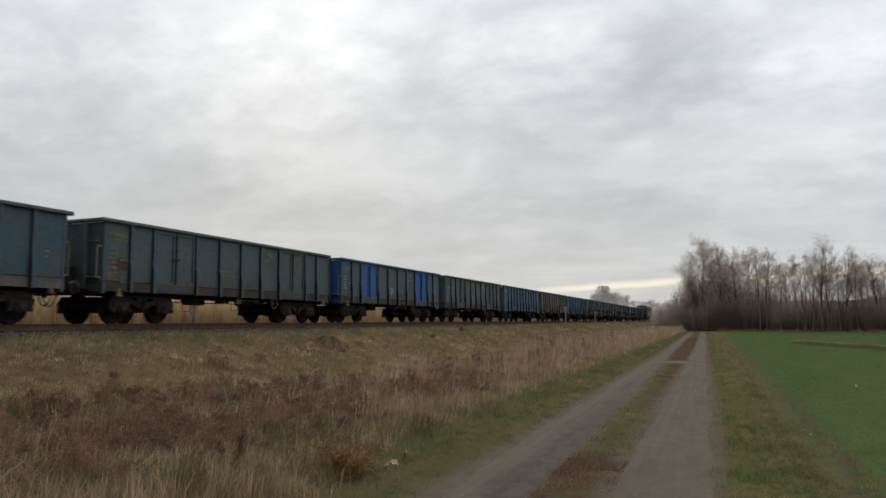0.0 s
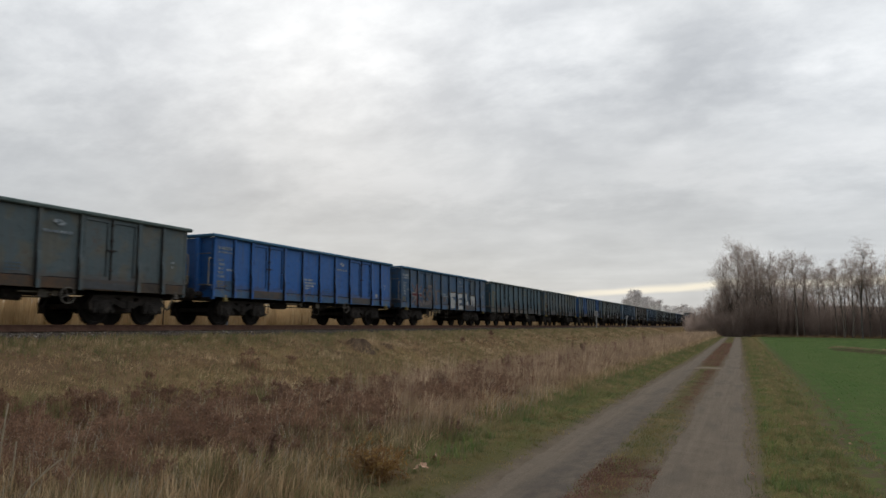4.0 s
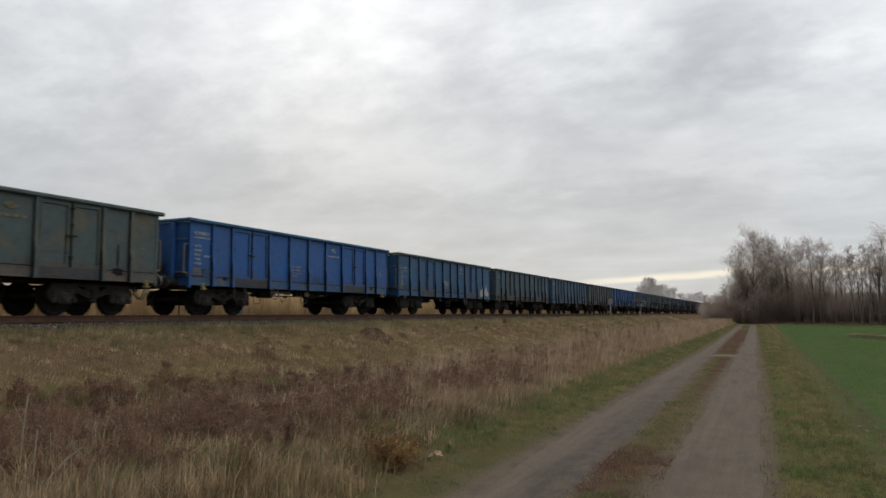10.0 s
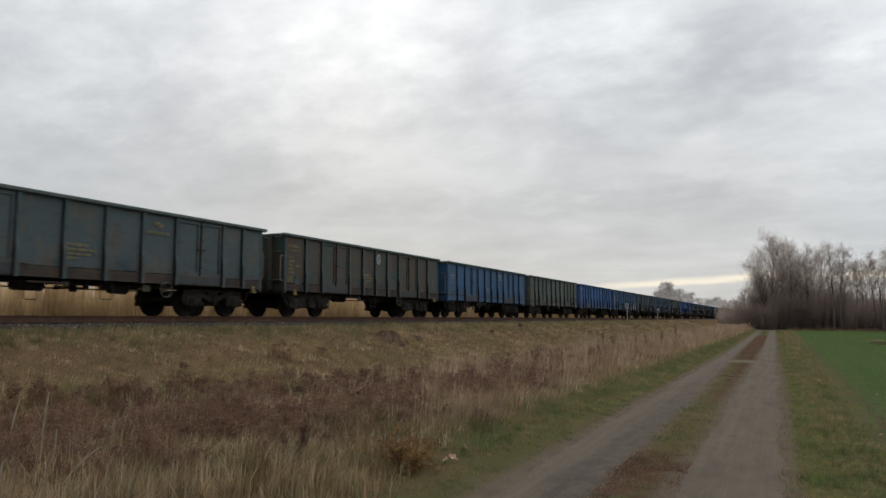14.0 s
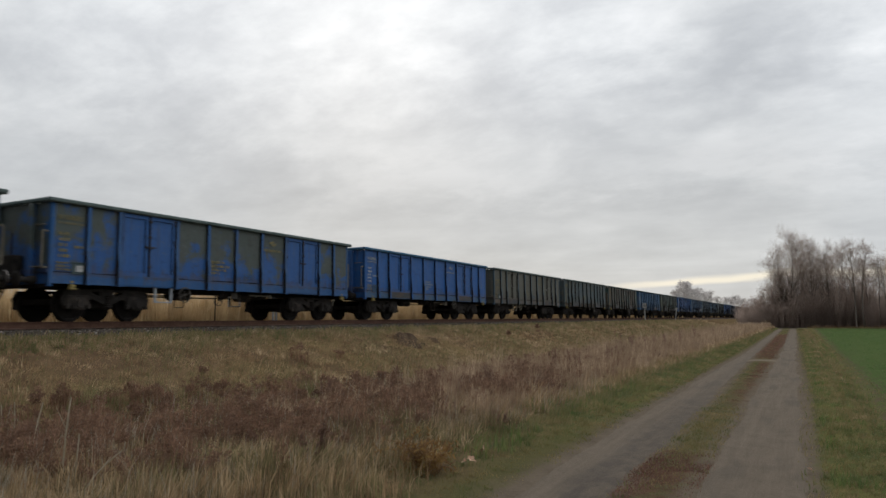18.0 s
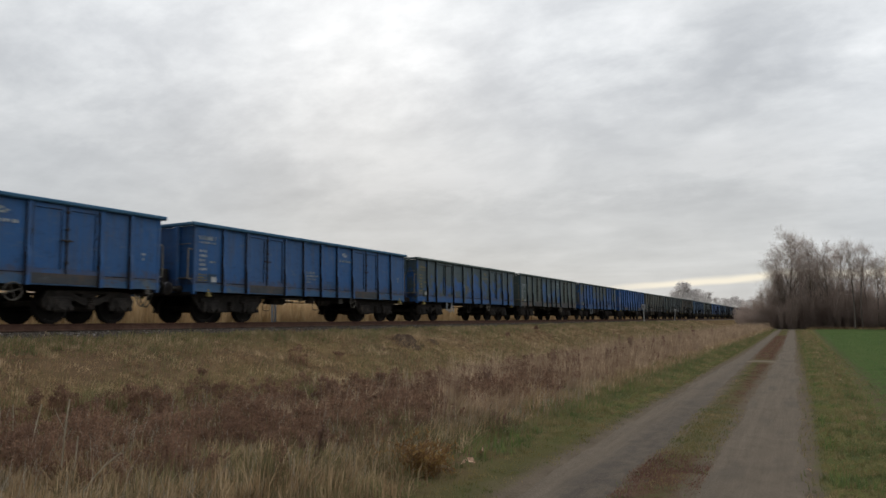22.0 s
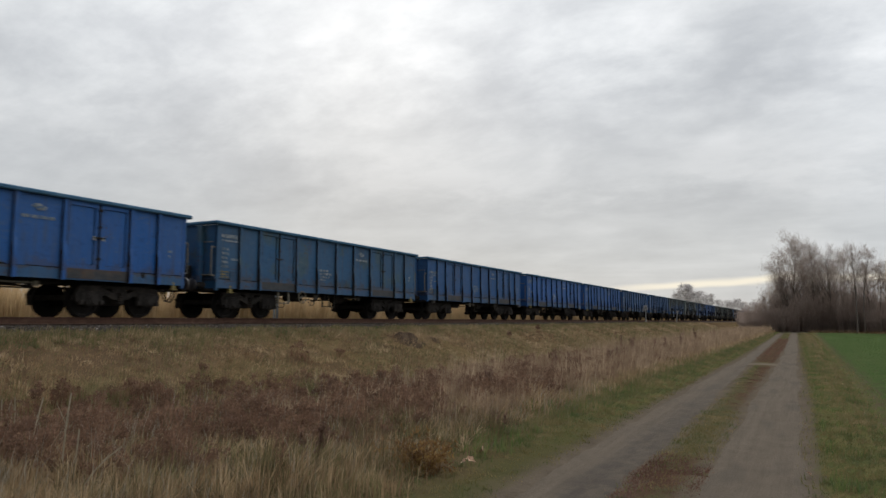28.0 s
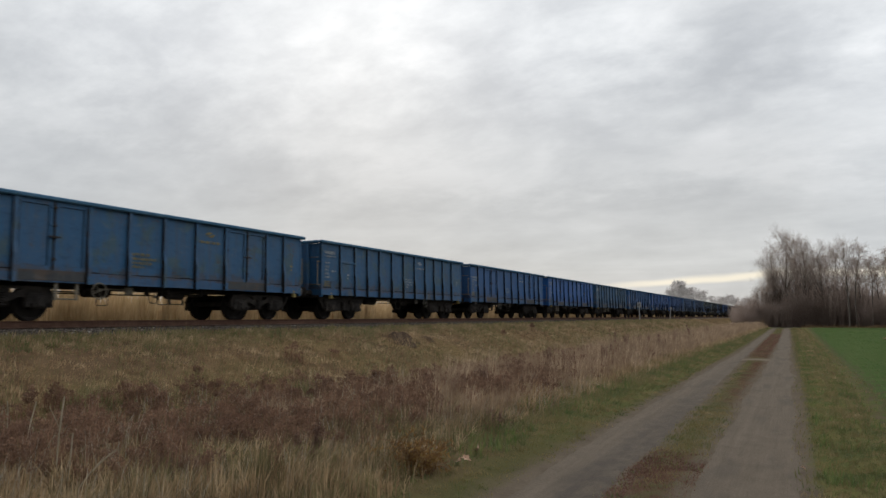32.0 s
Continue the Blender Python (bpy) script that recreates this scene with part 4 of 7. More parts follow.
def make_grass():
    # matted meadow, from the verge up to the ballast
    keep = lambda x, y, r: seen(x, y) & (x > -14.35 + 0.7 * r.random(len(x))) & (r.random(len(x)) > 0.45 * red(x, y))
    xy = spread(330000, -15.0, -3.85, 3.2, 112, 11, 1.75, 0.42, keep)
    low = smooth((-6.0 - xy[:, 0]) / 3.0)
    h = rand_tall(len(xy), 0.07, 0.34, 1) * (1 - 0.5 * low) * (0.6 + 0.8 * patchy(xy[:, 0], xy[:, 1], 1.3, 1))
    blades("meadow_grass", "matted dry straw-coloured meadow grass", "grass", xy, h, thick(xy, 0.0062, 8), 1.1, STRAW, 21)
    keep = lambda x, y, r: seen(x, y) & (x > -14.4 + 0.6 * r.random(len(x))) & (r.random(len(x)) < 0.15 + 0.85 * smooth((patchy(x, y, 0.9, 4) - 0.35) / 0.3))
    xy = spread(170000, -15.4, -3.6, 3.2, 105, 12, 1.75, 0.3, keep)
    blades("sedge_grass", "half-green low meadow grass", "grass", xy, rand_tall(len(xy), 0.06, 0.24, 2), thick(xy, 0.0055, 8), 0.9, SEDGE, 22)
    # red-brown weeds stand in clumps between the verge and the bank
    xy, h = weed_stems(118, 13)
    blades("red_weeds", "withered red-brown weeds in the meadow", "weeds", xy, h, thick(xy, 0.0062, 9), 0.35, WEED, 23)
    xy, h = weed_stems(20, 43)
    heads("weed_heads", "dark red-brown seed heads of withered weeds", xy, h * 1.05, WEEDHEAD, 44)
    xy = np.random.default_rng(81).normal((-12.0, 20.9), (0.40, 0.62), (1500, 2))
    blades("mound_grass", "thin dry grass growing over the soil mound", "grass", xy, rand_tall(len(xy), 0.18, 0.36, 82) * np.exp(-((xy[:, 0] + 12.0) / 0.9) ** 2), thick(xy, 0.005, 9), 0.7, STRAW, 83)
    # a greener fringe under the ballast
    xy = spread(95000, -14.6, -12.0, 6, 90, 45, 1.7, 0.35, lambda x, y, r: seen(x, y) & (r.random(len(x)) < smooth((-12.0 - x) / 1.4) * (1 - 0.85 * smooth((-14.1 - x) / 0.45)) * (0.4 + 0.9 * patchy(x, y, 0.9, 3))))
    blades("bank_grass", "greenish short grass at the foot of the ballast", "grass", xy, rand_tall(len(xy), 0.05, 0.17, 46), thick(xy, 0.006, 9), 0.8, LUSH, 47)
    # tall pale grass along the verge further on
    keep = lambda x, y, r: (r.random(len(x)) < (0.2 + 0.8 * smooth((patchy(x, y, 0.7, 6) - 0.3) / 0.3)) * smooth((x + 8.6) / 1.8) * (1 - smooth((x + 4.7) / 0.7)))
    xy = spread(105000, -9.5, -4.0, 8.5, 114, 14, 1.3, 0.55, keep)
    blades("tall_grass", "tall bleached grass beside the verge", "grass", xy, rand_tall(len(xy), 0.28, 0.85, 4) * (0.5 + 0.9 * patchy(xy[:, 0], xy[:, 1], 2.1, 5)) * (0.5 + 0.5 * smooth((xy[:, 1] - 8) / 9)), thick(xy, 0.006, 9), 0.55, TALLSTRAW, 24)
    # fine upright grass and single bleached stalks near by
    keep = lambda x, y, r: seen(x, y) & (r.random(len(x)) < (0.15 + 0.85 * patchy(x, y, 1.1, 8)) * (0.25 + 0.75 * smooth((x + 6.2) / 1.2)))
    xy = spread(40000, -9.0, -3.75, 2.8, 10, 15, 1.2, 0.35, keep)
    blades("fine_grass", "fine upright greenish grass", "grass", xy, rand_tall(len(xy), 0.14, 0.42, 5), thick(xy, 0.0048, 10), 0.55, ASHEN, 25)
    xy = spread(4800, -9.5, -3.85, 3.0, 16, 35, 1.25, 0.5, lambda x, y, r: seen(x, y))
    blades("pale_stalks", "bleached upright grass stalks", "grass", xy, rand_tall(len(xy), 0.16, 0.48, 5), thick(xy, 0.0042, 12), 0.4, PALE, 36)
    # greener tufts among the dry grass
    rng = np.random.default_rng(91)
    tufts = np.array([(-5.3, 4.85), (-4.75, 5.3), (-4.55, 6.0), (-9.9, 7.2), (-5.6, 5.5), (-10.2, 7.6), (-4.4, 7.6), (-5.1, 8.6), (-7.4, 9.6), (-8.9, 11.4)])
    xy = np.repeat(tufts, 420, 0) + rng.normal(0, 0.16, (len(tufts) * 420, 2))
    blades("green_tufts", "green tufts in the dry meadow", "grass", xy, rand_tall(len(xy), 0.16, 0.38, 92), thick(xy, 0.0052, 9), 0.6, SEDGE, 93)
    # green verges and the strip between the ruts
    off = lambda xy: xy + np.stack([bend(xy[:, 1]), 0 * xy[:, 1]], 1)
    xy = off(spread(130000, -4.9, -2.45, 4.6, 100, 16, 1.75, 0.33, lambda x, y, r: (r.random(len(x)) < 0.5 + 0.5 * smooth((y - 6) / 7)) & (r.random(len(x)) < 0.05 + smooth((-2.42 - x) / 0.22)) & (r.random(len(x)) < 0.15 + smooth((x + 3.25 + 0.25 * (y - 5.5)) / 0.5 + 0.5))))
    far = np.clip((-2.6 - xy[:, 0] + bend(xy[:, 1])) / 1.7, 0, 1)
    blades("verge_grass", "low green grass on the track's verge", "grass", xy, rand_tall(len(xy), 0.02, 0.115, 6) * (0.45 + 1.7 * far) * (0.55 + 0.45 * smooth((xy[:, 1] - 6) / 4)), thick(xy, 0.006, 8), 0.8, LUSH, 26)
    # near by, the meadow's grass hangs over the verge
    xy = off(spread(17000, -4.6, -2.95, 4.6, 11.5, 96, 1.2, 0.3, lambda x, y, r: r.random(len(x)) < smooth((-3.05 - 0.25 * (y - 5.5) - x) / 0.5) * (0.25 + 0.75 * patchy(x, y, 1.9, 7))))
    half = np.arange(len(xy)) % 2 == 0
    blades("verge_edge_grass", "half-green meadow grass hanging over the verge", "grass", xy[half], rand_tall(int(half.sum()), 0.08, 0.28, 97), thick(xy[half], 0.0052, 9), 0.85, SEDGE, 98)
    blades("verge_dry_grass", "dry meadow grass hanging over the verge", "grass", xy[~half], rand_tall(int((~half).sum()), 0.08, 0.3, 99), thick(xy[~half], 0.005, 9), 0.8, STRAW, 100)
    # taller tufts along the meadow's side of the verge
    xy = off(spread(16000, -4.9, -3.0, 7.0, 45, 76, 1.5, 0.55, lambda x, y, r: r.random(len(x)) < smooth((patchy(x, y, 2.1, 3.3) - 0.45) / 0.2) * (0.35 + 0.65 * smooth((-3.3 - x) / 0.7))))
    blades("verge_tufts", "uneven tufts of green and tan grass on the verge", "grass", xy, rand_tall(len(xy), 0.06, 0.2, 77), thick(xy, 0.0058, 9), 0.75, FRESH, 78)
    xy = off(spread(120000, -0.1, 1.45, 5.8, 100, 17, 1.75, 0.16, lambda x, y, r: r.random(len(x)) < (0.08 + smooth((x + 0.0) / 0.35)) * (1 - 0.7 * smooth((x - 1.0) / 0.4))))
    blades("field_edge_grass", "low green and yellow grass on the field's edge", "grass", xy, rand_tall(len(xy), 0.014, 0.085, 7), thick(xy, 0.0048, 7), 0.95, LUSH, 27)
    xy = off(spread(10000, 0.35, 1.4, 12, 100, 57, 1.3, 0.5, lambda x, y, r: r.random(len(x)) < smooth((y - 12) / 14) * (1 - np.abs(x - 0.85) / 0.55)))
    tufts = off(spread(30000, 0.12, 1.25, 6.0, 48, 87, 1.6, 0.24, lambda x, y, r: r.random(len(x)) < smooth((patchy(x, y, 3.6, 2.2) - 0.48) / 0.18) * smooth((x - 0.05) / 0.3)))
    blades("field_edge_tufts", "uneven green tufts on the field's edge", "grass", tufts, rand_tall(len(tufts), 0.04, 0.13, 88), thick(tufts, 0.005, 8), 0.9, FRESH, 89)
    blades("field_margin_grass", "dry tan grass between verge and field", "grass", xy, rand_tall(len(xy), 0.03, 0.11, 58), thick(xy, 0.005, 8), 0.8, STRAW, 59)
    xy = off(spread(90000, -1.72, -0.92, 5.2, 95, 18, 1.7, 0.0, lambda x, y, r: (r.random(len(x)) < (1 - np.abs(x + 1.31) / 0.42)) & (r.random(len(x)) > 0.75 * brown_strip(y)) & ((y < 27.8) | (r.random(len(x)) < 0.25)) & ((y < 27.8) | (y > 29.7)) & ((y < 13.5) | (y > 28) | (r.random(len(x)) > 0.9 * smooth((x + 1.45) / 0.2)))))
    blades("track_strip_grass", "short grass between the wheel ruts", "grass", xy, rand_tall(len(xy), 0.012, 0.05, 8), thick(xy, 0.0048, 7), 0.85, LUSH, 28)
    xy = off(spread(140000, -1.85, -0.82, 4.8, 74, 19, 1.4, 0.0, lambda x, y, r: (r.random(len(x)) < brown_strip(y)) & (r.random(len(x)) < 1.25 - np.abs(x + 1.33) / (0.36 + 0.12 * smooth((y - 20) / 15))) & ((y < 12) | (y > 28) | (r.random(len(x)) < smooth((x + 1.45) / 0.25)))))
    blades("leaf_litter", "red-brown dead leaves between the ruts", "leaf litter", xy, rand_tall(len(xy), 0.010, 0.03, 9), thick(xy, 0.0065, 10), 1.1, LITTER, 29)
    xy = off(spread(15000, -1.72, -0.95, 6.0, 9.0, 84, 1.0, 0.0, lambda x, y, r: r.random(len(x)) < brown_strip(y) * smooth((patchy(x, y, 3.1, 1.2) - 0.2) / 0.25)))
    blades("matted_litter", "matted red-brown dead leaves between the ruts", "leaf litter", xy, rand_tall(len(xy), 0.008, 0.022, 85), thick(xy, 0.008, 10), 1.2, LITTER, 86)
    # winter cereal
    xy = spread(230000, 1.0, 26.0, 6.5, 85, 20, 1.75, 0.10, lambda x, y, r: (x < 0.36 * y + 1) & (r.random(len(x)) < 0.10 + smooth((x - 1.2) / 0.8)))
    # sown in rows along the farm track
    xy[:, 0] = np.round(xy[:, 0] / 0.15) * 0.15 + np.random.default_rng(71).normal(0, 0.024, len(xy))
    blades("winter_cereal", "young green winter cereal", "crop", xy, rand_tall(len(xy), 0.02, 0.065, 10), thick(xy, 0.005, 7), 0.95, CROP, 30)
    xy = spread(5000, 5.05, 10.5, 0.1, 1.5, 51, 1.0)
    xy[:, 1] = 54.0 - 3.4 * (xy[:, 0] - 5) + xy[:, 1] * (0.9 + 0.4 * np.sin(3 * xy[:, 0]))
    blades("field_strip_grass", "strip of dry grass left in the field", "grass", xy, rand_tall(len(xy), 0.03, 0.09, 52), thick(xy, 0.008, 12), 0.7, TALLSTRAW, 53)
    # dry grass at the foot of the trees
    xy = spread(9000, 0.5, 40, -2.0, 0.6, 61, 1.0, 0.5)
    foot = np.where(xy[:, 0] < 6, 111.5, np.where(xy[:, 0] < 20, 111.5 - (xy[:, 0] - 6), 97.5 - 0.15 * (xy[:, 0] - 20)))
    xy[:, 1] = foot + xy[:, 1]
    blades("wood_edge_grass", "fringe of dry tan grass before the trees", "grass", xy, rand_tall(len(xy), 0.15, 0.5, 62), thick(xy, 0.006, 12), 0.6, STRAW, 63)
    # reeds beyond the railway
    xy = spread(230000, -27.0, -21.9, 0, 420, 31, 1.8, 0.3)
    blades("reed_bed", "golden dry reeds beyond the railway", "reeds", xy, rand_tall(len(xy), 1.7, 2.5, 11), thick(xy, 0.017, 11), 0.13, REED, 32)


make_grass()


# ---- trees ----
def fork(rng, way, spread_deg, up):
    """A new direction off the given one."""
    w = Vector(way).normalized()
    u = w.orthogonal().normalized()
    u.rotate(Matrix.Rotation(rng.random() * 6.283, 3, w))
    a = radians(spread_deg * rng.uniform(0.65, 1.3))
    return (w * math.cos(a) + u * math.sin(a) + Vector((0, 0, up))).normalized()


def limb(shape, rng, p, way, length, r0, r1, n, pieces, wander, up=0.0):
    """A tapered, wandering branch; returns its points with their directions."""
    pts, p, way = [], Vector(p), Vector(way).normalized()
    for i in range(pieces):
        q = p + way * (length / pieces)
        a, b = r0 + (r1 - r0) * i / pieces, r0 + (r1 - r0) * (i + 1) / pieces
        if n == 2:
            u = way.orthogonal().normalized()
            u.rotate(Matrix.Rotation(rng.random() * 6.283, 3, way))
            shape.add([p - u * a, p + u * a, q + u * b, q - u * b], [(0, 1, 2, 3)])
        else:
            shape.rod(p, q, a, b, n, caps=False)
        pts.append((q.copy(), way.copy(), b))
        p = q
        way = (way + Vector((rng.gauss(0, wander), rng.gauss(0, wander), rng.gauss(0, wander) + up))).normalized()
    return pts


def make_tree(name, label, seed, high, bare, branches, angle, up, droop, leaves, bark, twig_mat, leaf_mat=None, stems=1, twig_r=0.011, leaf=0.08):
    rng = random.Random(seed)
    wood, twigs, foliage = Shape(), Shape(), Shape()
    for s in range(stems):
        lean = Vector((rng.gauss(0, 0.05), rng.gauss(0, 0.05), 1)) if stems == 1 else Vector((rng.gauss(0, 0.16), rng.gauss(0, 0.16), 1))
        tall = high * (1 if s == 0 else rng.uniform(0.7, 0.95))
        base = (0, 0, -0.15) if stems == 1 else (rng.gauss(0, 0.4), rng.gauss(0, 0.4), -0.15)
        trunk = limb(wood, rng, base, lean, tall * 0.97, tall * 0.0088 + 0.025, 0.02, 7, 10, 0.045, 0.03)
        for b in range(branches):
            t = bare + (1 - bare) * (b + rng.random()) / branches
            k = min(int(t * 10), 9)
            q, w, r = trunk[k]
            q = q + (trunk[k - 1][0] - q) * rng.random() if k else q
            reach = tall * (0.36 * (1 - t) + 0.10) * rng.uniform(0.7, 1.25)
            limb1 = limb(wood, rng, q, fork(rng, w, angle, up), reach, max(0.03, r * 0.55), 0.012, 4, 4, 0.08, up * 0.4 + 0.08)
            for _ in range(6):
                q1, w1, r1 = limb1[rng.randrange(1, 4)]
                limb2 = limb(twigs, rng, q1, fork(rng, w1, 42, up * 0.4 - droop * 0.3), reach * rng.uniform(0.3, 0.55), twig_r * 1.3, twig_r * 0.8, 3, 3, 0.10, 0.05 - droop * 0.5)
                for _ in range(5):
                    q2, w2, _r = limb2[rng.randrange(0, 3)]
                    limb3 = limb(twigs, rng, q2, fork(rng, w2, 38, -droop), reach * rng.uniform(0.14, 0.3) + 0.25, twig_r * 0.9, twig_r * 0.5, 2, 2, 0.08, 0.04 - droop)
                    for _ in range(3):
                        q3, w3, _r = limb3[rng.randrange(0, 2)]
                        limb(twigs, rng, q3, fork(rng, w3, 35, -droop), 0.35 + rng.random() * 0.6, twig_r * 0.75, twig_r * 0.3, 2, 1, 0)
                    if rng.random() < leaves:
                        for _ in range(3):
                            c = q2 + (limb3[-1][0] - q2) * rng.random() + Vector((rng.gauss(0, 0.12), rng.gauss(0, 0.12), rng.gauss(0, 0.12)))
                            a, b2 = Vector((rng.gauss(0, 1), rng.gauss(0, 1), rng.gauss(0, 1))).normalized() * leaf, Vector((rng.gauss(0, 1), rng.gauss(0, 1), rng.gauss(0, 1))).normalized() * leaf
                            foliage.add([c - a, c + b2, c + a, c - b2], [(0, 1, 2, 3)])
    tree = thing(name, label, "tree", group="trees at the end of the field")
    part("trunk", wood.mesh("trunk", bark, True), None, tree)
    part("crown", twigs.mesh("crown", twig_mat), None, tree, "bare fine twigs")
    if foliage.v:
        part("foliage", foliage.mesh("foliage", leaf_mat), None, tree, "a few withered leaves")
    return tree


def make_bush(seed, high, wide, stems, mat, label, r=0.023):
    """A thicket of upright stems with thin side shoots."""
    rng = random.Random(seed)
    s = Shape()
    for _ in range(stems):
        a, d = rng.random() * 6.283, wide * math.sqrt(rng.random())
        p = (d * math.cos(a), d * math.sin(a), -0.1)
        tall = high * rng.uniform(0.62, 1.0)
        main = limb(s, rng, p, (math.cos(a) * 0.18 * d / wide, math.sin(a) * 0.18 * d / wide, 1), tall, r * 1.8, r * 0.7, 3, 4, 0.06, 0.05)
        for _ in range(8):
            q, w, _r = main[rng.randrange(0, 4)]
            side = limb(s, rng, q, fork(rng, w, 28, 0.15), tall * rng.uniform(0.15, 0.35), r * 1.2, r * 0.7, 2, 2, 0.08, 0.05)
            for _ in range(4):
                q, w, _r = side[rng.randrange(0, 2)]
                limb(s, rng, q, fork(rng, w, 30, 0.1), tall * rng.uniform(0.07, 0.18), r * 0.9, r * 0.4, 2, 1, 0)
    return thing("bush", label, "bush", group="undergrowth at the end of the field", data=s.mesh("bush", mat))


def scaled_pose(x, y, z, turn, s, sz=None):
    return Matrix.LocRotScale((x, y, z), Euler((0, 0, turn)), (s, s, sz or s))


def make_woods():
    rng = random.Random(77)
    alder = [make_tree("alder_tree", "tall bare alder with upright grey branches", 100 + i, 14.0, 0.10, 40, 38, 0.25, 0.0, 0.0, BARK, TWIG, stems=1 + i % 2, twig_r=0.009) for i in range(3)]
    slim = [make_tree("young_alder", "slender bare tree with a thin crown", 200 + i, 12.0, 0.45, 15, 34, 0.3, 0.0, 0.0, BARK, TWIG) for i in range(2)]
    birch = [make_tree("birch_tree", "bare birch with drooping twigs and a few brown leaves", 300 + i, 13.5, 0.30, 18, 30, 0.32, 0.22, 0.10 + 0.34 * (i == 0), BIRCHBARK if i == 2 else BARK, TWIG, OLDLEAF, twig_r=0.011) for i in range(3)]
    used = set()

    def plant(kinds, i, x, y, high, own, lean=0):
        src = kinds[i % len(kinds)]
        s = 0.91 * high / own
        m = scaled_pose(x, y, float(gz(x, y)), rng.random() * 6.283, s * rng.uniform(0.9, 1.1), s)
        if src.name in used:
            copy_thing(src, m)
        else:
            used.add(src.name)
            src.matrix_basis = m

    # the alder clump where the farm track ends
    for i, (x, y, h) in enumerate([(-1.4, 115, 14.5), (-2.6, 116, 12.4), (0.2, 118, 13.8), (1.5, 114, 13.8), (2.6, 118, 13.2), (3.8, 114, 13.2), (5.2, 116, 12.9), (-3.6, 119, 9.2), (0.6, 122, 12.8), (4.4, 121, 12.0)]):
        plant(alder, i, x, y, h, 14.0)
    for i, (x, y, h) in enumerate([(6.4, 110, 11.9), (7.4, 111, 11.6), (8.2, 113, 10.6), (9.1, 109, 10.8), (10.1, 110, 10.2), (10.9, 107, 9.8), (11.9, 106, 10.4), (20.6, 101, 10.2), (22.5, 99, 10.4), (24.2, 97, 10.0), (26.2, 99, 10.6), (28.5, 97, 10.0), (31, 98, 11.0), (34, 95, 10.5), (14.4, 107, 11.0), (19.6, 106, 10.6), (-5.2, 117, 6.6), (-6.0, 119, 6.0), (-7.0, 122, 5.2)]):
        plant(slim, i, x, y, h, 12.0)
    for i, (x, y, h) in enumerate([(11.3, 102, 11.0), (12.3, 103, 11.4), (13.2, 101, 13.2), (14.3, 103, 13.7), (15.4, 102, 13.6), (16.3, 104, 14.2), (17.1, 101, 14.6), (18.2, 103, 13.5), (19.2, 100, 12.0), (20.0, 101, 12.0), (21.4, 98, 10.0), (23.2, 100, 10.8), (25.2, 98, 11.2), (29.8, 96, 11.5), (37, 95, 12), (12.8, 105, 10.5), (14.9, 106, 12.0), (16.8, 106, 12.6), (17.7, 105, 12.9), (18.8, 105, 11.8), (22.3, 102, 10.6)]):
        plant(birch, i, x, y, h, 14.5)
    # undergrowth under them, thick and brown
    low = [make_bush(400 + i, 4.4, 1.9, 46, TWIGRED, "dense leafless brown undergrowth") for i in range(3)]
    spots = []
    for i in range(74):
        x = -7.0 + 46 * (i + rng.random() * 0.8) / 74
        y = 113.5 if x < 6 else 113.5 - 1.0 * (x - 6) if x < 20 else 99.5 - 0.15 * (x - 20)
        for row in range(2):
            spots.append((x + rng.uniform(-0.4, 0.4), y + row * 3.0 + rng.uniform(-0.8, 1.2), rng.uniform(0.52, 1.15) * (0.8 + 0.08 * (x + 7) if x < -2.5 else 1.75 if x < 10 else 1.3) * (1.0 if row else 0.8)))
    for i in range(26):
        spots.append((-8.6 - 0.25 * i + rng.uniform(0, 4.5), 118 + 3.6 * i, rng.uniform(0.5, 0.85)))
    for i, (x, y, s) in enumerate(spots):
        m = scaled_pose(x, y, float(gz(x, y)), rng.random() * 6.283, s)
        if i < 3:
            low[i].matrix_basis = m
        else:
            copy_thing(low[i % 3], m)
    # trees far off beyond the railway; haze is painted into their pale twigs
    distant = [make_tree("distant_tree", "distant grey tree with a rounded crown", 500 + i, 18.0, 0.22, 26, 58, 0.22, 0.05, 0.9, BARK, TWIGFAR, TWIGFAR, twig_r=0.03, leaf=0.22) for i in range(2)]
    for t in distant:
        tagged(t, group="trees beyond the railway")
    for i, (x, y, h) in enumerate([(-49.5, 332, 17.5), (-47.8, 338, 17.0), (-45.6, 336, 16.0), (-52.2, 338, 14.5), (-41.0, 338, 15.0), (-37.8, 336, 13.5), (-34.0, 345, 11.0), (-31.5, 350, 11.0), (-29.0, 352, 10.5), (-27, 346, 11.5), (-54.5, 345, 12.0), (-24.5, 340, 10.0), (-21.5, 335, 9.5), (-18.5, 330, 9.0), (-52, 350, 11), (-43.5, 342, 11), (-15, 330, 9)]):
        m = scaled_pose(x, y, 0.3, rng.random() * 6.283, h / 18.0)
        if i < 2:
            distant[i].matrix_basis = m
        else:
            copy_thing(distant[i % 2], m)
    # the edge of a far wood behind the birches
    co, tris = [], []
    r2 = np.random.default_rng(9)
    n = 26000
    x = r2.uniform(-10, 190, n)
    y = 300 - 0.25 * x + r2.uniform(0, 14, n)
    top = 8.5 + 0.2 * np.sin(x * 0.11) + 0.25 * np.sin(x * 0.37 + 1)
    z = r2.random(n) ** 0.9 * top
    w, h = r2.uniform(0.25, 0.7, n), np.minimum(r2.uniform(0.8, 2.4, n), top + 0.5 - z)
    a = r2.uniform(-0.5, 0.5, n)
    co = np.stack([np.stack([x - w, y, z], 1), np.stack([x + w, y + 0.3, z], 1), np.stack([x + a * h, y, z + h], 1)], 1).reshape(-1, 3)
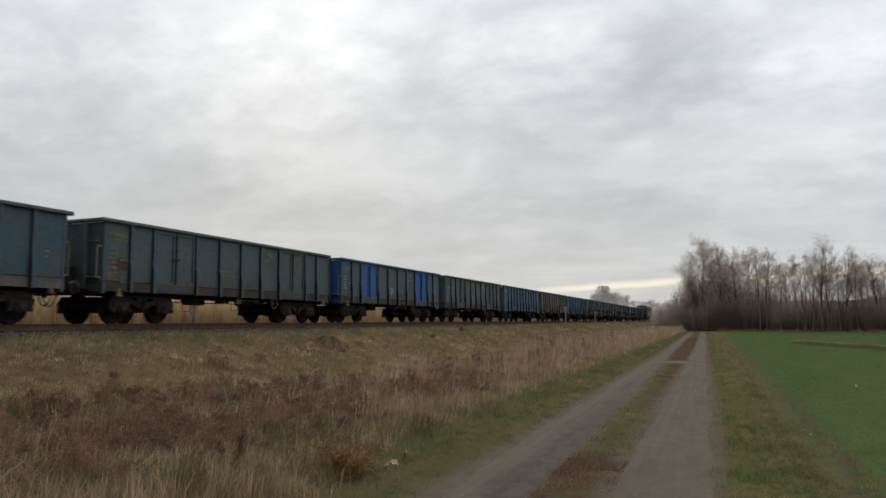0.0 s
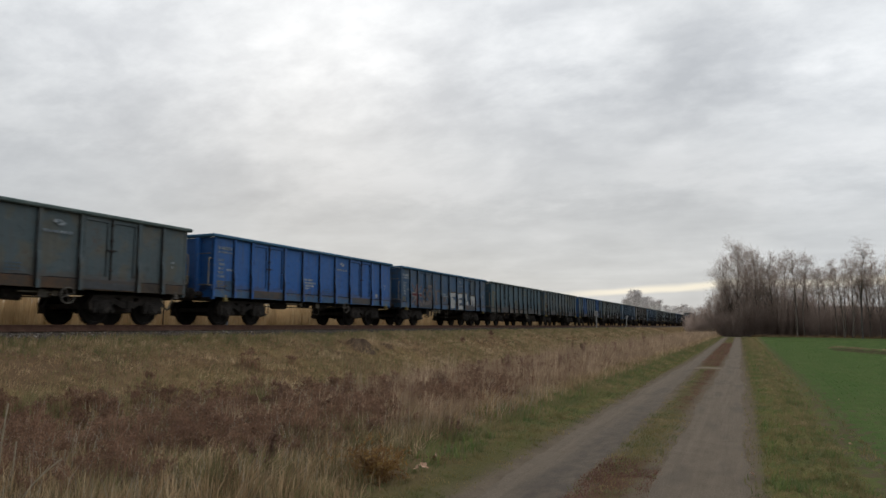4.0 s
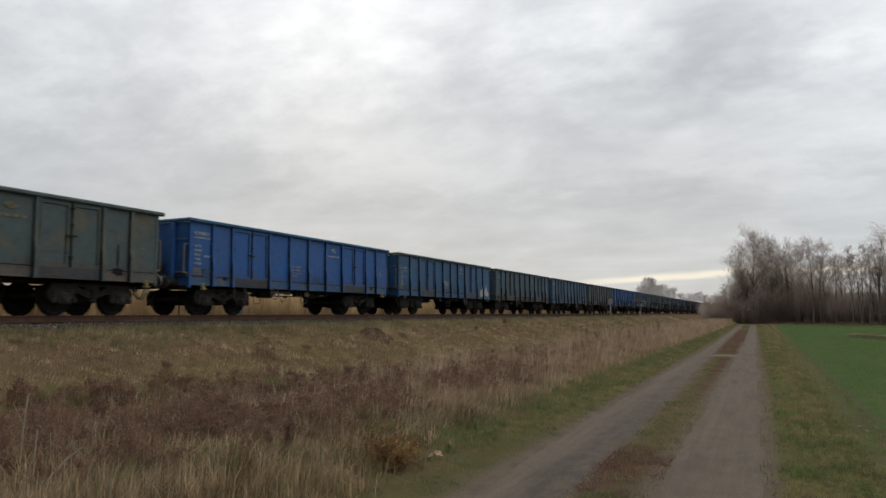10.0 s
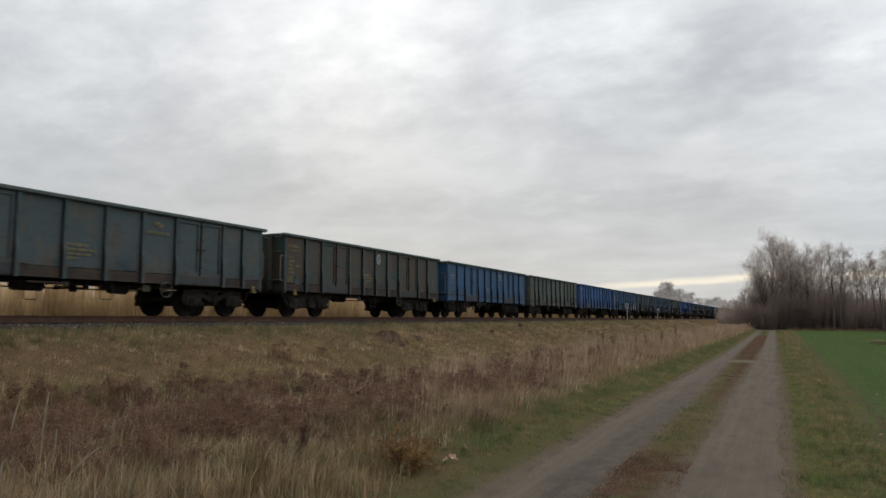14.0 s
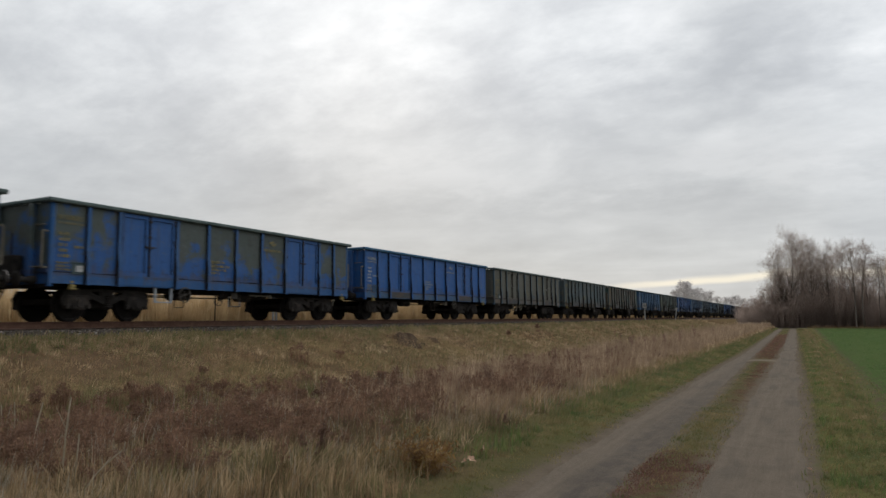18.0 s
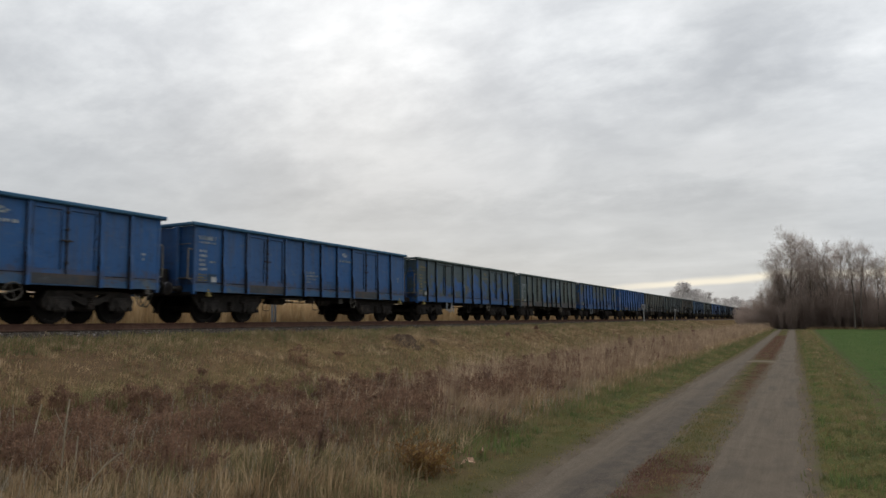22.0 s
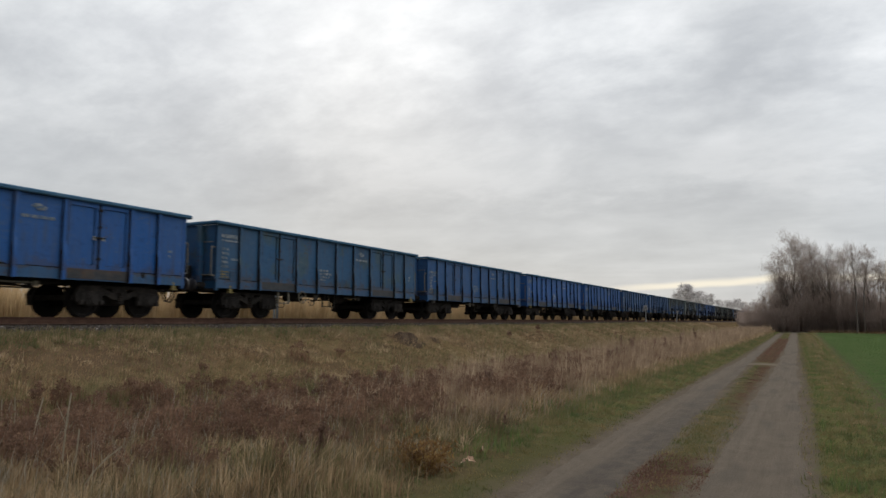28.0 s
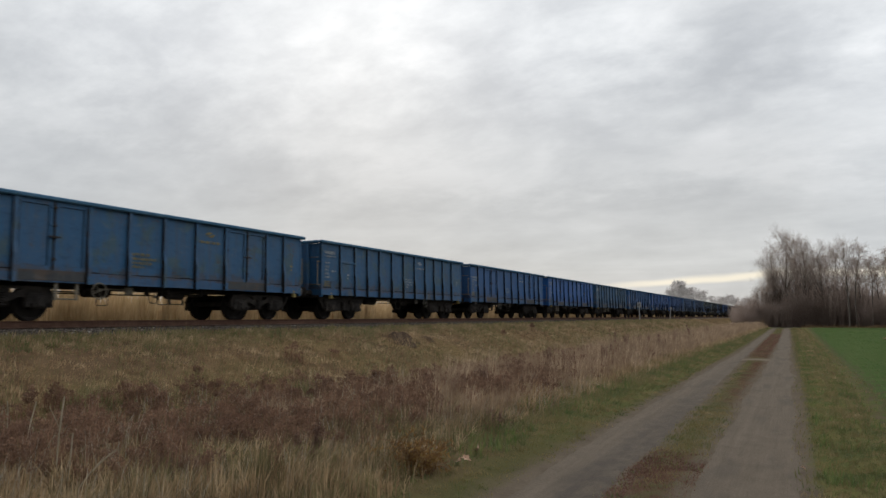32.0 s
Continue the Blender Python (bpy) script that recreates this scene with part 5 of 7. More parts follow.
    me = big_mesh("far_wood", co, np.zeros((0, 4), int), np.arange(n * 3).reshape(-1, 3), FARWOOD)
    thing("far_wood", "grey-brown edge of a distant leafless wood", "woods", kind="stuff", data=me)


FARWOOD = herb("distant_wood", [(0.0, (0.066, 0.054, 0.050)), (1.0, (0.096, 0.080, 0.074))], lift=0.3)
make_woods()


# ---- lineside things ----
def make_lineside():
    z = float(gz(-14.5, 73.4))
    t = thing("distance_post", "white lineside marker board on a pale post", "sign", pose(-14.5, 73.4, z))
    part("post", Shape().rod((0, 0, -0.3), (0, 0, 1.75), 0.06, 0.055, 10).mesh("post", SIGNWHITE), None, t)
    part("board", Shape().box(-0.2, 0.2, -0.085, -0.06, 1.35, 1.85, 0.01).mesh("board", SIGNWHITE), None, t, "white enamel board")
    part("mark", Shape().box(-0.12, 0.12, -0.092, -0.087, 1.5, 1.54, 0.002).box(-0.12, 0.12, -0.092, -0.087, 1.62, 1.66, 0.002).mesh("mark", DARKPOST), None, t, "dark unreadable mark")
    z = float(gz(-14.5, 92.7))
    t = thing("leaning_marker", "short pale marker post leaning beside the track", "post", pose(-14.5, 92.7, z, 0, 6, 0))
    part("post", Shape().rod((0, 0, -0.3), (0, 0, 1.35), 0.06, 0.055, 8).mesh("post", SIGNWHITE), None, t)
    part("cap", Shape().box(-0.13, 0.13, -0.05, 0.05, 1.3, 1.6, 0.02).mesh("cap", SIGNWHITE), None, t)
    z = float(gz(-21.2, 24.5))
    t = thing("cable_post", "pair of grey galvanised cable posts beyond the rails", "post", pose(-21.2, 24.4, z))
    for d in (-0.1, 0.1):
        part("post", Shape().box(-0.04, 0.04, d - 0.045, d + 0.045, -0.3, 1.75, 0.01).mesh("post", POSTGREY), None, t)
    part("crosspiece", Shape().box(-0.05, 0.05, -0.17, 0.17, 1.3, 1.4, 0.01).mesh("crosspiece", POSTGREY), None, t)
    t = thing("iron_stake", "thin dark iron stake beyond the rails", "stake", pose(-21.0, 20.6, float(gz(-21.0, 20.6))))
    part("stake", Shape().rod((0, 0, -0.3), (0.02, 0, 1.6), 0.025, 0.02, 8).mesh("stake", DARKPOST), None, t)


make_lineside()


# ---- small plants and leaves by the verge ----
def make_small():
    rng = random.Random(12)
    # bare dead stalks: where they stand and where their tips lean to
    for i, (x, y, dx, dy, h) in enumerate([(-6.7, 4.59, 0.02, 0.04, 0.86), (-8.25, 5.25, 0.04, 0.07, 0.66), (-6.66, 4.7, 0.01, 0.01, 0.48), (-8.96, 5.45, -0.01, -0.01, 0.58), (-9.45, 5.57, -0.0, -0.0, 0.42), (-7.11, 4.69, 0.1, 0.15, 0.2), (-6.29, 5.36, 0.01, 0.01, 0.26), (-6.13, 5.45, 0.01, 0.01, 0.25), (-7.11, 4.26, 0.03, 0.06, 0.15), (-5.95, 4.25, 0.2, 0.27, 0.44), (-4.69, 5.16, -0.08, -0.07, 0.24), (-6.24, 4.33, 0.0, 0.0, 0.17)]):
        stalk = thing("dry_stalk", "bleached dead stalk leaning in the meadow", "plant", pose(x, y, float(gz(x, y))), group="dead stalks in the meadow")
        pts = []
        for q in range(9):
            f = q / 8
            bow = 0.045 * h * math.sin(3.0 * f + i)
            pts.append((dx * f ** 1.4 + bow, dy * f ** 1.4 - bow, -0.04 + (h + 0.04) * f ** (0.9 if abs(dx) + abs(dy) < 0.3 else 0.75)))
        part("stem", Shape().pipe(pts, 0.0085, 5).mesh("stem", DEADSTALK), None, stalk)
        if i % 3 == 0:
            q = Vector(pts[5])
            way = fork(rng, Vector(pts[6]) - q, 30, 0.1)
            part("shoot", Shape().rod(q, q + way * h * 0.3, 0.004, 0.002, 5).mesh("shoot", DEADSTALK), None, stalk)
    # dark docks with seed heads
    for x, y, h in ((-4.52, 5.85, 0.6), (-4.9, 6.6, 0.45), (-6.2, 14.0, 0.7), (-5.4, 18.0, 0.8), (-5.2, 21.0, 0.9), (-6.6, 20.0, 0.8), (-5.0, 26, 1.0), (-5.3, 31, 1.05), (-5.6, 23.5, 0.9), (-6.0, 27.5, 0.95), (-7.5, 12.0, 0.6), (-8.2, 11.0, 0.6), (-5.5, 11.2, 0.6), (-3.9, 9.2, 0.36), (-7.2, 30.5, 1.1), (-6.9, 31.6, 0.9), (-5.8, 44.0, 1.2), (-6.1, 40.0, 1.0), (-5.4, 49.0, 1.1)):
        dock = thing("dock_plant", "dark withered dock with seed heads", "plant", pose(x, y, float(gz(x, y))), group="withered docks")
        for _ in range(3):
            s = Shape()
            main = limb(s, rng, (rng.gauss(0, 0.03), rng.gauss(0, 0.03), -0.05), (rng.gauss(0, 0.12), rng.gauss(0, 0.12), 1), h * rng.uniform(0.8, 1), 0.007, 0.004, 4, 6, 0.05)
            seeds = Shape()
            for _ in range(46):
                q, w, _ = main[rng.randrange(2, 6)]
                c = q + Vector((rng.gauss(0, 0.018), rng.gauss(0, 0.018), rng.uniform(-0.09, 0.03)))
                r = rng.uniform(0.006, 0.014) * (1 + y / 60)
                seeds.add([c + Vector((r, 0, 0)), c + Vector((0, r, 0)), c - Vector((r, 0, 0)), c - Vector((0, r, 0)), c + Vector((0, 0, r * 1.6)), c - Vector((0, 0, r * 1.6))],
                      [(0, 1, 4), (1, 2, 4), (2, 3, 4), (3, 0, 4), (1, 0, 5), (2, 1, 5), (3, 2, 5), (0, 3, 5)])
            stem = part("stem", s.mesh("stem", DOCK), None, dock)
            part("seed_head", seeds.mesh("seed_head", DOCK), None, stem, "dark withered seeds")
    # a rusty fern tuft by the verge
    s = Shape()
    for _ in range(58):
        a = rng.random() * 6.283
        lean = rng.uniform(0.0, 0.55)
        main = limb(s, rng, (rng.gauss(0, 0.09), rng.gauss(0, 0.09), -0.02), (math.cos(a) * lean, math.sin(a) * lean, 1), rng.uniform(0.2, 0.48), 0.005, 0.002, 3, 8, 0.16, -0.20)
        for q, w, _ in main[2:]:
            for _k in range(3):
                limb(s, rng, q, fork(rng, w, 55, -0.1), rng.uniform(0.02, 0.06), 0.007, 0.001, 2, 1, 0)
    thing("fern_tuft", "rusty orange withered fern tuft", "plant", scaled_pose(-3.58, 6.4, float(gz(-3.58, 6.4)), 0.3, 1.25), data=s.mesh("fern_tuft", ORANGE))
    # a dark mound of turned soil on the slope
    for x, y, r, h in ((-12.0, 20.5, 0.72, 0.25), (-11.9, 21.9, 0.45, 0.08)):
        s, rings, n = Shape(), 11, 34
        v = [(0, 0, h)]
        for i in range(1, rings + 1):
            for j in range(n):
                a = 6.2832 * j / n
                d = r * i / rings * (1 + 0.25 * noise.noise((math.cos(a) * 2, math.sin(a) * 2, y)))
                px, py = d * math.cos(a), d * math.sin(a)
                dz = h * (math.cos(math.pi * i / rings) + 1) / 2 + 0.11 * noise.noise((px * 4, py * 4, x)) + 0.05 * noise.noise((px * 13, py * 13, x))
                v.append((px, py, dz + float(gz(x + px, y + py) - gz(x, y)) - 0.12 * (i == rings)))
        f = [(0, 1 + j, 1 + (j + 1) % n) for j in range(n)]
        for i in range(rings - 1):
            f += [(1 + i * n + j, 1 + (i + 1) * n + j, 1 + (i + 1) * n + (j + 1) % n, 1 + i * n + (j + 1) % n) for j in range(n)]
        s.add(v, f)
        thing("soil_mound", "dark mound of turned soil in the meadow", "soil mound", pose(x, y, float(gz(x, y)) - 0.02), group="soil mounds", data=s.mesh("soil_mound", HEAP))
    # fallen leaves, curled
    for i, (x, y, size) in enumerate([(-3.29, 6.98, 0.068), (-3.31, 6.86, 0.058), (-3.35, 7.45, 0.075), (-5.35, 6.6, 0.06), (-3.9, 7.5, 0.06), (1.18, 11.6, 0.036), (1.22, 11.2, 0.03), (1.7, 17.0, 0.035), (-0.02, 8.2, 0.03), (3.1, 19, 0.05)]):
        s, k = Shape(), 14
        ring = []
        for j in range(k):
            a = 6.283 * j / k
            r = size * (0.72 + 0.28 * math.cos(5 * a)) * (1.15 if abs(math.cos(a / 2)) > 0.8 else 0.9)
            ring.append(Vector((r * math.cos(a), r * 0.7 * math.sin(a), 0.35 * abs(math.sin(a)) * size)))
        for dz, flip in ((0, False), (-0.002, True)):
            v = [p + Vector((0, 0, dz)) for p in ring] + [Vector((0, 0, dz))]
            s.add(v, [((j, (j + 1) % k, k) if not flip else ((j + 1) % k, j, k)) for j in range(k)])
        thing("fallen_leaf", "pale curled dead leaf lying in the grass", "leaf", pose(x, y, float(gz(x, y)) + 0.05, rng.uniform(20, 60), rng.uniform(-25, 25), rng.uniform(0, 360)), group="fallen leaves", data=s.mesh("fallen_leaf", PALELEAF))


make_small()


# ---- open freight wagons ----
PITCH, HALF = 14.04, 6.39        # wagon to wagon over the buffers; half the body's length
TOP, FLOOR, SILL = 3.117, 1.24, 0.97
SIDE = 1.40                     # the side sheet's outer face
RIBS = (-5.37, -4.43, -2.46, -1.22, 0.0, 1.22, 2.46, 4.43, 5.37)
CLOSE = (-5.16, -4.09, -2.13, -1.06, 0.0, 1.06, 2.13, 4.09, 5.16)     # an older type with narrower middle bays
EVEN = (-5.14, -4.09, -3.12, -2.14, -1.07, 0.0, 1.07, 2.14, 3.12, 4.09, 5.14)
WIDTHS = (0.94, 0.98, 1.05, 1.07, 1.19, 1.23)
MESH = {}


def sheet(seed, y0, y1, z0, z1, dents=0.02):
    """A dented side sheet that faces +x, between two ribs."""
    rng = random.Random(seed)
    s, ny, nz = Shape(), 5, 6
    front = []
    for i in range(ny + 1):
        for k in range(nz + 1):
            inner = 0 < i < ny and 0 < k < nz
            bow = 0.012 * math.sin(math.pi * i / ny) * math.sin(math.pi * k / nz) * (1 if seed % 3 else -1.2)
            front.append((bow + (rng.uniform(-dents, dents) * 0.5 if inner else 0), y0 + (y1 - y0) * i / ny, z0 + (z1 - z0) * k / nz))
    m = nz + 1
    s.add(front, [(i * m + k, (i + 1) * m + k, (i + 1) * m + k + 1, i * m + k + 1) for i in range(ny) for k in range(nz)])
    s.add([(-0.03, y0, z0), (-0.03, y1, z0), (-0.03, y1, z1), (-0.03, y0, z1)], [(3, 2, 1, 0)])
    return s


def wagon_meshes():
    """All the shapes from which wagons are put together; side parts face +x."""
    lo, hi = FLOOR + 0.01, TOP - 0.115
    for w in WIDTHS:
        for v in range(4):
            MESH["sheet", w, v] = sheet(int(w * 100) * 7 + v, -w / 2, w / 2, lo, hi).mesh("side_sheet", RUNGEAR, True)
    # a rib: a hat section, deeper below
    rib = Shape()
    for z0, z1, d0, d1 in ((SILL - 0.03, 1.62, 0.12, 0.12), (1.62, 1.90, 0.12, 0.075), (1.90, hi, 0.075, 0.075)):
        v = []
        for z, d in ((z0, d0), (z1, d1)):
            v += [(-0.01, -0.065, z), (d, -0.055, z), (d, 0.055, z), (-0.01, 0.065, z)]
        rib.add(v, [(0, 1, 5, 4), (1, 2, 6, 5), (2, 3, 7, 6), (3, 2, 1, 0), (4, 5, 6, 7), (0, 4, 7, 3)])
    # both flanks get the near-black: side shade painted in along with rusty grime
    MESH["rib"] = rib.mesh("rib", RUNGEAR, False, GRIMESHADE, (0, 2, 6, 8, 12, 14))
    # dark broken strip paints the ledge's shadow along the floor, rust mixed in
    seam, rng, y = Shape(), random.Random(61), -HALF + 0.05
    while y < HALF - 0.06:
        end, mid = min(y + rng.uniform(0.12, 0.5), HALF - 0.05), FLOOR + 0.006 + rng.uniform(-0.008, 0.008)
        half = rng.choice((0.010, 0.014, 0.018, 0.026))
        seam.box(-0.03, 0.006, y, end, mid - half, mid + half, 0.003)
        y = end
    MESH["seam"] = seam.mesh("floor_seam", GRIMESHADE)
    MESH["sill"] = Shape().box(-0.03, 0.012, -HALF, HALF, SILL, FLOOR, 0.01).box(-0.03, 0.03, -HALF, HALF, SILL - 0.012, SILL + 0.012, 0.004).mesh("sole_bar", SOLE)
    r = Shape()
    r.box(-0.05, 0.115, -HALF - 0.145, HALF + 0.145, TOP - 0.115, TOP, 0.03)
    MESH["rim"] = r.mesh("top_rail", RUNGEAR)
    MESH["endrim"] = Shape().box(-SIDE + 0.052, SIDE - 0.052, -0.05, 0.14, TOP - 0.11, TOP - 0.004, 0.03).mesh("end_rail", RUNGEAR)
    MESH["corner"] = Shape().box(-0.10, 0.02, -0.06, 0.06, 0.87, hi, 0.02).mesh("corner_post", RUNGEAR)
    e = Shape()
    e.box(-SIDE + 0.02, SIDE - 0.10, -0.02, 0.0, 0.95, hi, 0.005)
    e.box(-SIDE + 0.02, SIDE - 0.10, 0.0, 0.04, 1.22, 1.34, 0.015)
    MESH["end"] = e.mesh("end_wall", RUNGEAR)
    MESH["endbox"] = Shape().box(-0.36, 0.36, 0.0, 0.26, 1.20, 1.70, 0.03).box(-0.42, 0.42, 0.0, 0.36, 1.15, 1.20, 0.01).rod((0.0, 0.1, 1.7), (0.0, 0.1, 2.3), 0.022, n=6).mesh("brake_box", RUNGEAR)
    MESH["endpost"] = Shape().box(-0.10, 0.10, 0.0, 0.15, 0.95, hi, 0.03).mesh("end_post", RUNGEAR)
    MESH["headstock"] = Shape().box(-1.3, 1.3, -0.06, 0.06, 0.86, 1.24, 0.02).mesh("headstock", RUNGEAR)
    # doors: two leaves with a raised frame
    lw = 0.905
    rings = []
    for x, e, g in ((-0.03, 0.0, 0.0), (0.032, 0.006, 0.0), (0.032, 0.11, 0.11), (0.002, 0.118, 0.118)):
        y, z0, z1 = lw / 2 - e, lo + g + (0.0 if g else 0.0), hi + 0.03 - g * 1.3
        rings.append([(x, -y, z0), (x, y, z0), (x, y, z1), (x, -y, z1)])
    d = Shape()
    faces = [(3, 2, 1, 0)]
    for r_ in range(3):
        faces += [(r_ * 4 + q, r_ * 4 + (q + 1) % 4, r_ * 4 + 4 + (q + 1) % 4, r_ * 4 + 4 + q) for q in range(4)]
    faces.append((12, 13, 14, 15))
    d.add([p for ring_ in rings for p in ring_], faces)
    # leaf edges and recess walls are near-black, painting in the shade round the frame
    MESH["leaf"] = d.mesh("door", RUNGEAR, False, GRIMESHADE, (1, 2, 3, 4, 9, 10, 11, 12))
    # added strip that closes the gap between the leaves, kept near-black
    MESH["doorpost"] = Shape().box(-0.05, -0.005, -0.07, 0.07, lo, hi + 0.03, 0.004).mesh("door_post", RUNGEAR)
    MESH["doorsill"] = Shape().box(0.0, 0.022, -0.92, 0.92, SILL + 0.02, FLOOR + 0.02, 0.006).mesh("door_sill", SOLE)
    h = Shape()
    h.rod((0.06, 0, lo + 0.05), (0.06, 0, hi - 0.06), 0.018, n=6)
    for z in (1.5, 2.05, 2.35, 2.8):
        h.box(0.03, 0.09, -0.05, 0.05, z, z + 0.07, 0.01)
    h.box(0.05, 0.09, -0.16, 0.16, 2.08, 2.12, 0.008)
    MESH["latch"] = h.mesh("door_latch", RUNGEAR)
    MESH["latchplate"] = Shape().box(0.033, 0.046, -0.05, 0.05, 2.03, 2.13, 0.004).mesh("latch_plate", GRAFW)
    hg = Shape().lathe([(1.38, 0.0), (1.38, 0.022), (1.52, 0.022), (1.53, 0.008), (2.18, 0.008), (2.19, 0.022), (2.33, 0.022), (2.34, 0.008), (2.8, 0.008), (2.81, 0.022), (2.94, 0.022), (2.94, 0.0)], "z", 6, (0.045, 0, 0))
    MESH["hinge"] = hg.mesh("hinge", RUNGEAR)
    MESH["sheet_low"] = Shape().box(-0.03, 0.0, -0.5, 0.5, 2.36, hi, 0.005).mesh("side_sheet", RUNGEAR)
    hd = Shape().box(-0.02, 0.03, -0.42, 0.42, lo + 0.04, 2.32, 0.01)
    hd.box(0.03, 0.07, -0.46, 0.46, 2.27, 2.36, 0.01).box(0.03, 0.05, -0.42, -0.33, lo + 0.04, 2.27, 0.01).box(0.03, 0.05, 0.33, 0.42, lo + 0.04, 2.27, 0.01)
    MESH["hatch"] = hd.mesh("hatch", RUNGEAR)
    # floor and frame
    f = Shape().box(-SIDE + 0.03, SIDE - 0.03, -HALF + 0.05, HALF - 0.05, FLOOR - 0.05, FLOOR, 0.01)
    for x in (-0.4, 0.4):
        f.box(x - 0.09, x + 0.09, -HALF + 0.08, HALF - 0.08, 0.88, FLOOR - 0.05, 0.01)
    for y in (-2.2, -0.9, 0.4, 1.7):
        f.box(-SIDE + 0.05, SIDE - 0.05, y - 0.06, y + 0.06, 1.0, FLOOR - 0.05, 0.01)
    MESH["floor"] = f.mesh("underframe", RUNGEAR)
    # buffers and coupling
    b = Shape().lathe([(0, 0.0), (0, 0.11), (0.28, 0.10), (0.28, 0.075), (0.53, 0.075), (0.53, 0.0)], "y", 14)
    MESH["buffer"] = b.mesh("buffer", RUNGEAR, False)
    MESH["head"] = Shape().lathe([(0.52, 0.0), (0.53, 0.2), (0.555, 0.21), (0.575, 0.16), (0.585, 0.0)], "y", 18).mesh("buffer_head", RUNGEAR)
    c = Shape().box(-0.04, 0.04, 0.0, 0.28, 1.0, 1.1, 0.01).box(-0.035, 0.035, 0.2, 0.28, 1.08, 1.17, 0.01)
    c.ring((0, 0.36, 0.96), "x", 0.09, 0.022, 12, 5).rod((0, 0.28, 0.9), (0, 0.48, 0.86), 0.03, n=6)
    MESH["coupling"] = c.mesh("coupling", RUNGEAR)
    pts = [(0.32, 0.02 + 0.05 * i, 0.98 - 0.42 * math.sin(math.pi * i / 11) - 0.01 * i) for i in range(12)]
    MESH["hose"] = Shape().pipe(pts, 0.024, 6).mesh("brake_hose", RUNGEAR)
    # rails to hold on to, steps, hooks
    MESH["endrail"] = Shape().pipe([(0, 0, 1.36), (0, 0.13, 1.34), (0, 0.15, 1.38), (0, 0.15, 2.24), (0, 0.13, 2.28), (0, 0, 2.26)], 0.024, 6).mesh("end_handrail", HANDRAIL)
    MESH["endbar"] = Shape().pipe([(0.86, 0.01, 2.44), (0.88, 0.07, 2.44), (1.24, 0.07, 2.44), (1.26, 0.01, 2.44)], 0.016, 6).mesh("end_grip", HANDRAIL)
    MESH["endstep"] = Shape().box(0.92, 1.26, 0.0, 0.17, 1.355, 1.385, 0.008).mesh("end_step", HANDRAIL)
    MESH["step"] = Shape().box(-0.03, 0.03, -0.32, -0.25, 0.52, 0.98, 0.006).box(-0.03, 0.03, 0.25, 0.32, 0.52, 0.98, 0.006).box(-0.09, 0.04, -0.25, 0.25, 0.53, 0.565, 0.006).mesh("step", HANDRAIL)
    MESH["hook"] = Shape().box(-0.05, 0.05, -0.055, 0.055, 0.76, 0.98, 0.015).box(-0.03, 0.11, -0.095, 0.095, 0.74, 0.79, 0.015).box(-0.03, 0.09, -0.07, 0.07, 0.80, 0.87, 0.015).mesh("rope_hook", YELLOW)
    # brake gear under the middle
    MESH["tank"] = Shape().lathe([(-0.46, 0), (-0.44, 0.11), (-0.38, 0.16), (0.38, 0.16), (0.44, 0.11), (0.46, 0)], "y", 14, (0.45, -1.5, 0.80)).mesh("air_tank", RUNGEAR, True)
    MESH["cylinder"] = Shape().lathe([(-0.3, 0), (-0.3, 0.16), (0.25, 0.18), (0.25, 0), ], "y", 12, (0.7, 1.05, 0.8)).rod((0.7, 1.3, 0.8), (0.7, 2.2, 0.78), 0.03).mesh("brake_cylinder", RUNGEAR)
    for key, x, z in (("rod", 0.2, 0.74), ("rod2", 0.95, 0.84)):
        MESH[key] = Shape().rod((x, -2.6, z), (x, 2.6, z + 0.02), 0.02, n=6).mesh("brake_rod", RUNGEAR)
    MESH["lever"] = Shape().box(1.12, 1.16, -0.55, 0.55, 0.83, 0.875, 0.006).box(1.10, 1.18, 0.42, 0.56, 0.76, 0.90, 0.01).mesh("brake_lever", HANDRAIL)
    MESH["valve"] = Shape().box(0.75, 1.0, -0.16, 0.16, 0.74, 0.98, 0.03).rod((0.98, 0, 0.84), (1.08, 0, 0.84), 0.075, n=10).mesh("brake_valve", RUNGEAR)
    MESH["bracket"] = Shape().box(0.9, 1.05, -0.05, 0.05, 0.74, 1.02, 0.01).mesh("bracket", RUNGEAR)
    MESH["plate"] = Shape().box(0, 0.012, -0.14, 0.14, 0.72, 0.92, 0.004).mesh("brake_plate", HANDRAIL)
    MESH["loop"] = Shape().pipe([(0, -0.27, 0.95), (0, -0.26, 0.50), (0, -0.22, 0.46), (0, 0.22, 0.46), (0, 0.26, 0.50), (0, 0.27, 0.95)], 0.016, 6).mesh("brake_loop", HANDRAIL)
    wheel = Shape().ring((0.09, 0, 0), "x", 0.215, 0.018, 20, 6)
    for i in range(4):
        a = math.pi / 4 * (2 * i + 0.5)
        wheel.rod((0.07, 0, 0), (0.09, 0.21 * math.cos(a), 0.21 * math.sin(a)), 0.012, n=5)
    wheel.rod((-0.12, 0, 0), (0.1, 0, 0), 0.03, n=8)
    MESH["handwheel"] = wheel.mesh("brake_handwheel", HANDRAIL)
    # bogie frame, seen from the side: a cast beam with arched cut-outs
    bg = Shape()
    half = [(0.0, 0.47), (0.22, 0.49), (0.44, 0.60), (0.56, 0.58), (0.60, 0.33), (1.20, 0.33), (1.30, 0.42), (1.34, 0.62), (1.22, 0.84), (0.60, 0.84), (0.40, 0.74), (0.20, 0.66), (0.0, 0.64)]
    beam = half + [(-y, z) for y, z in reversed(half[1:-1])]
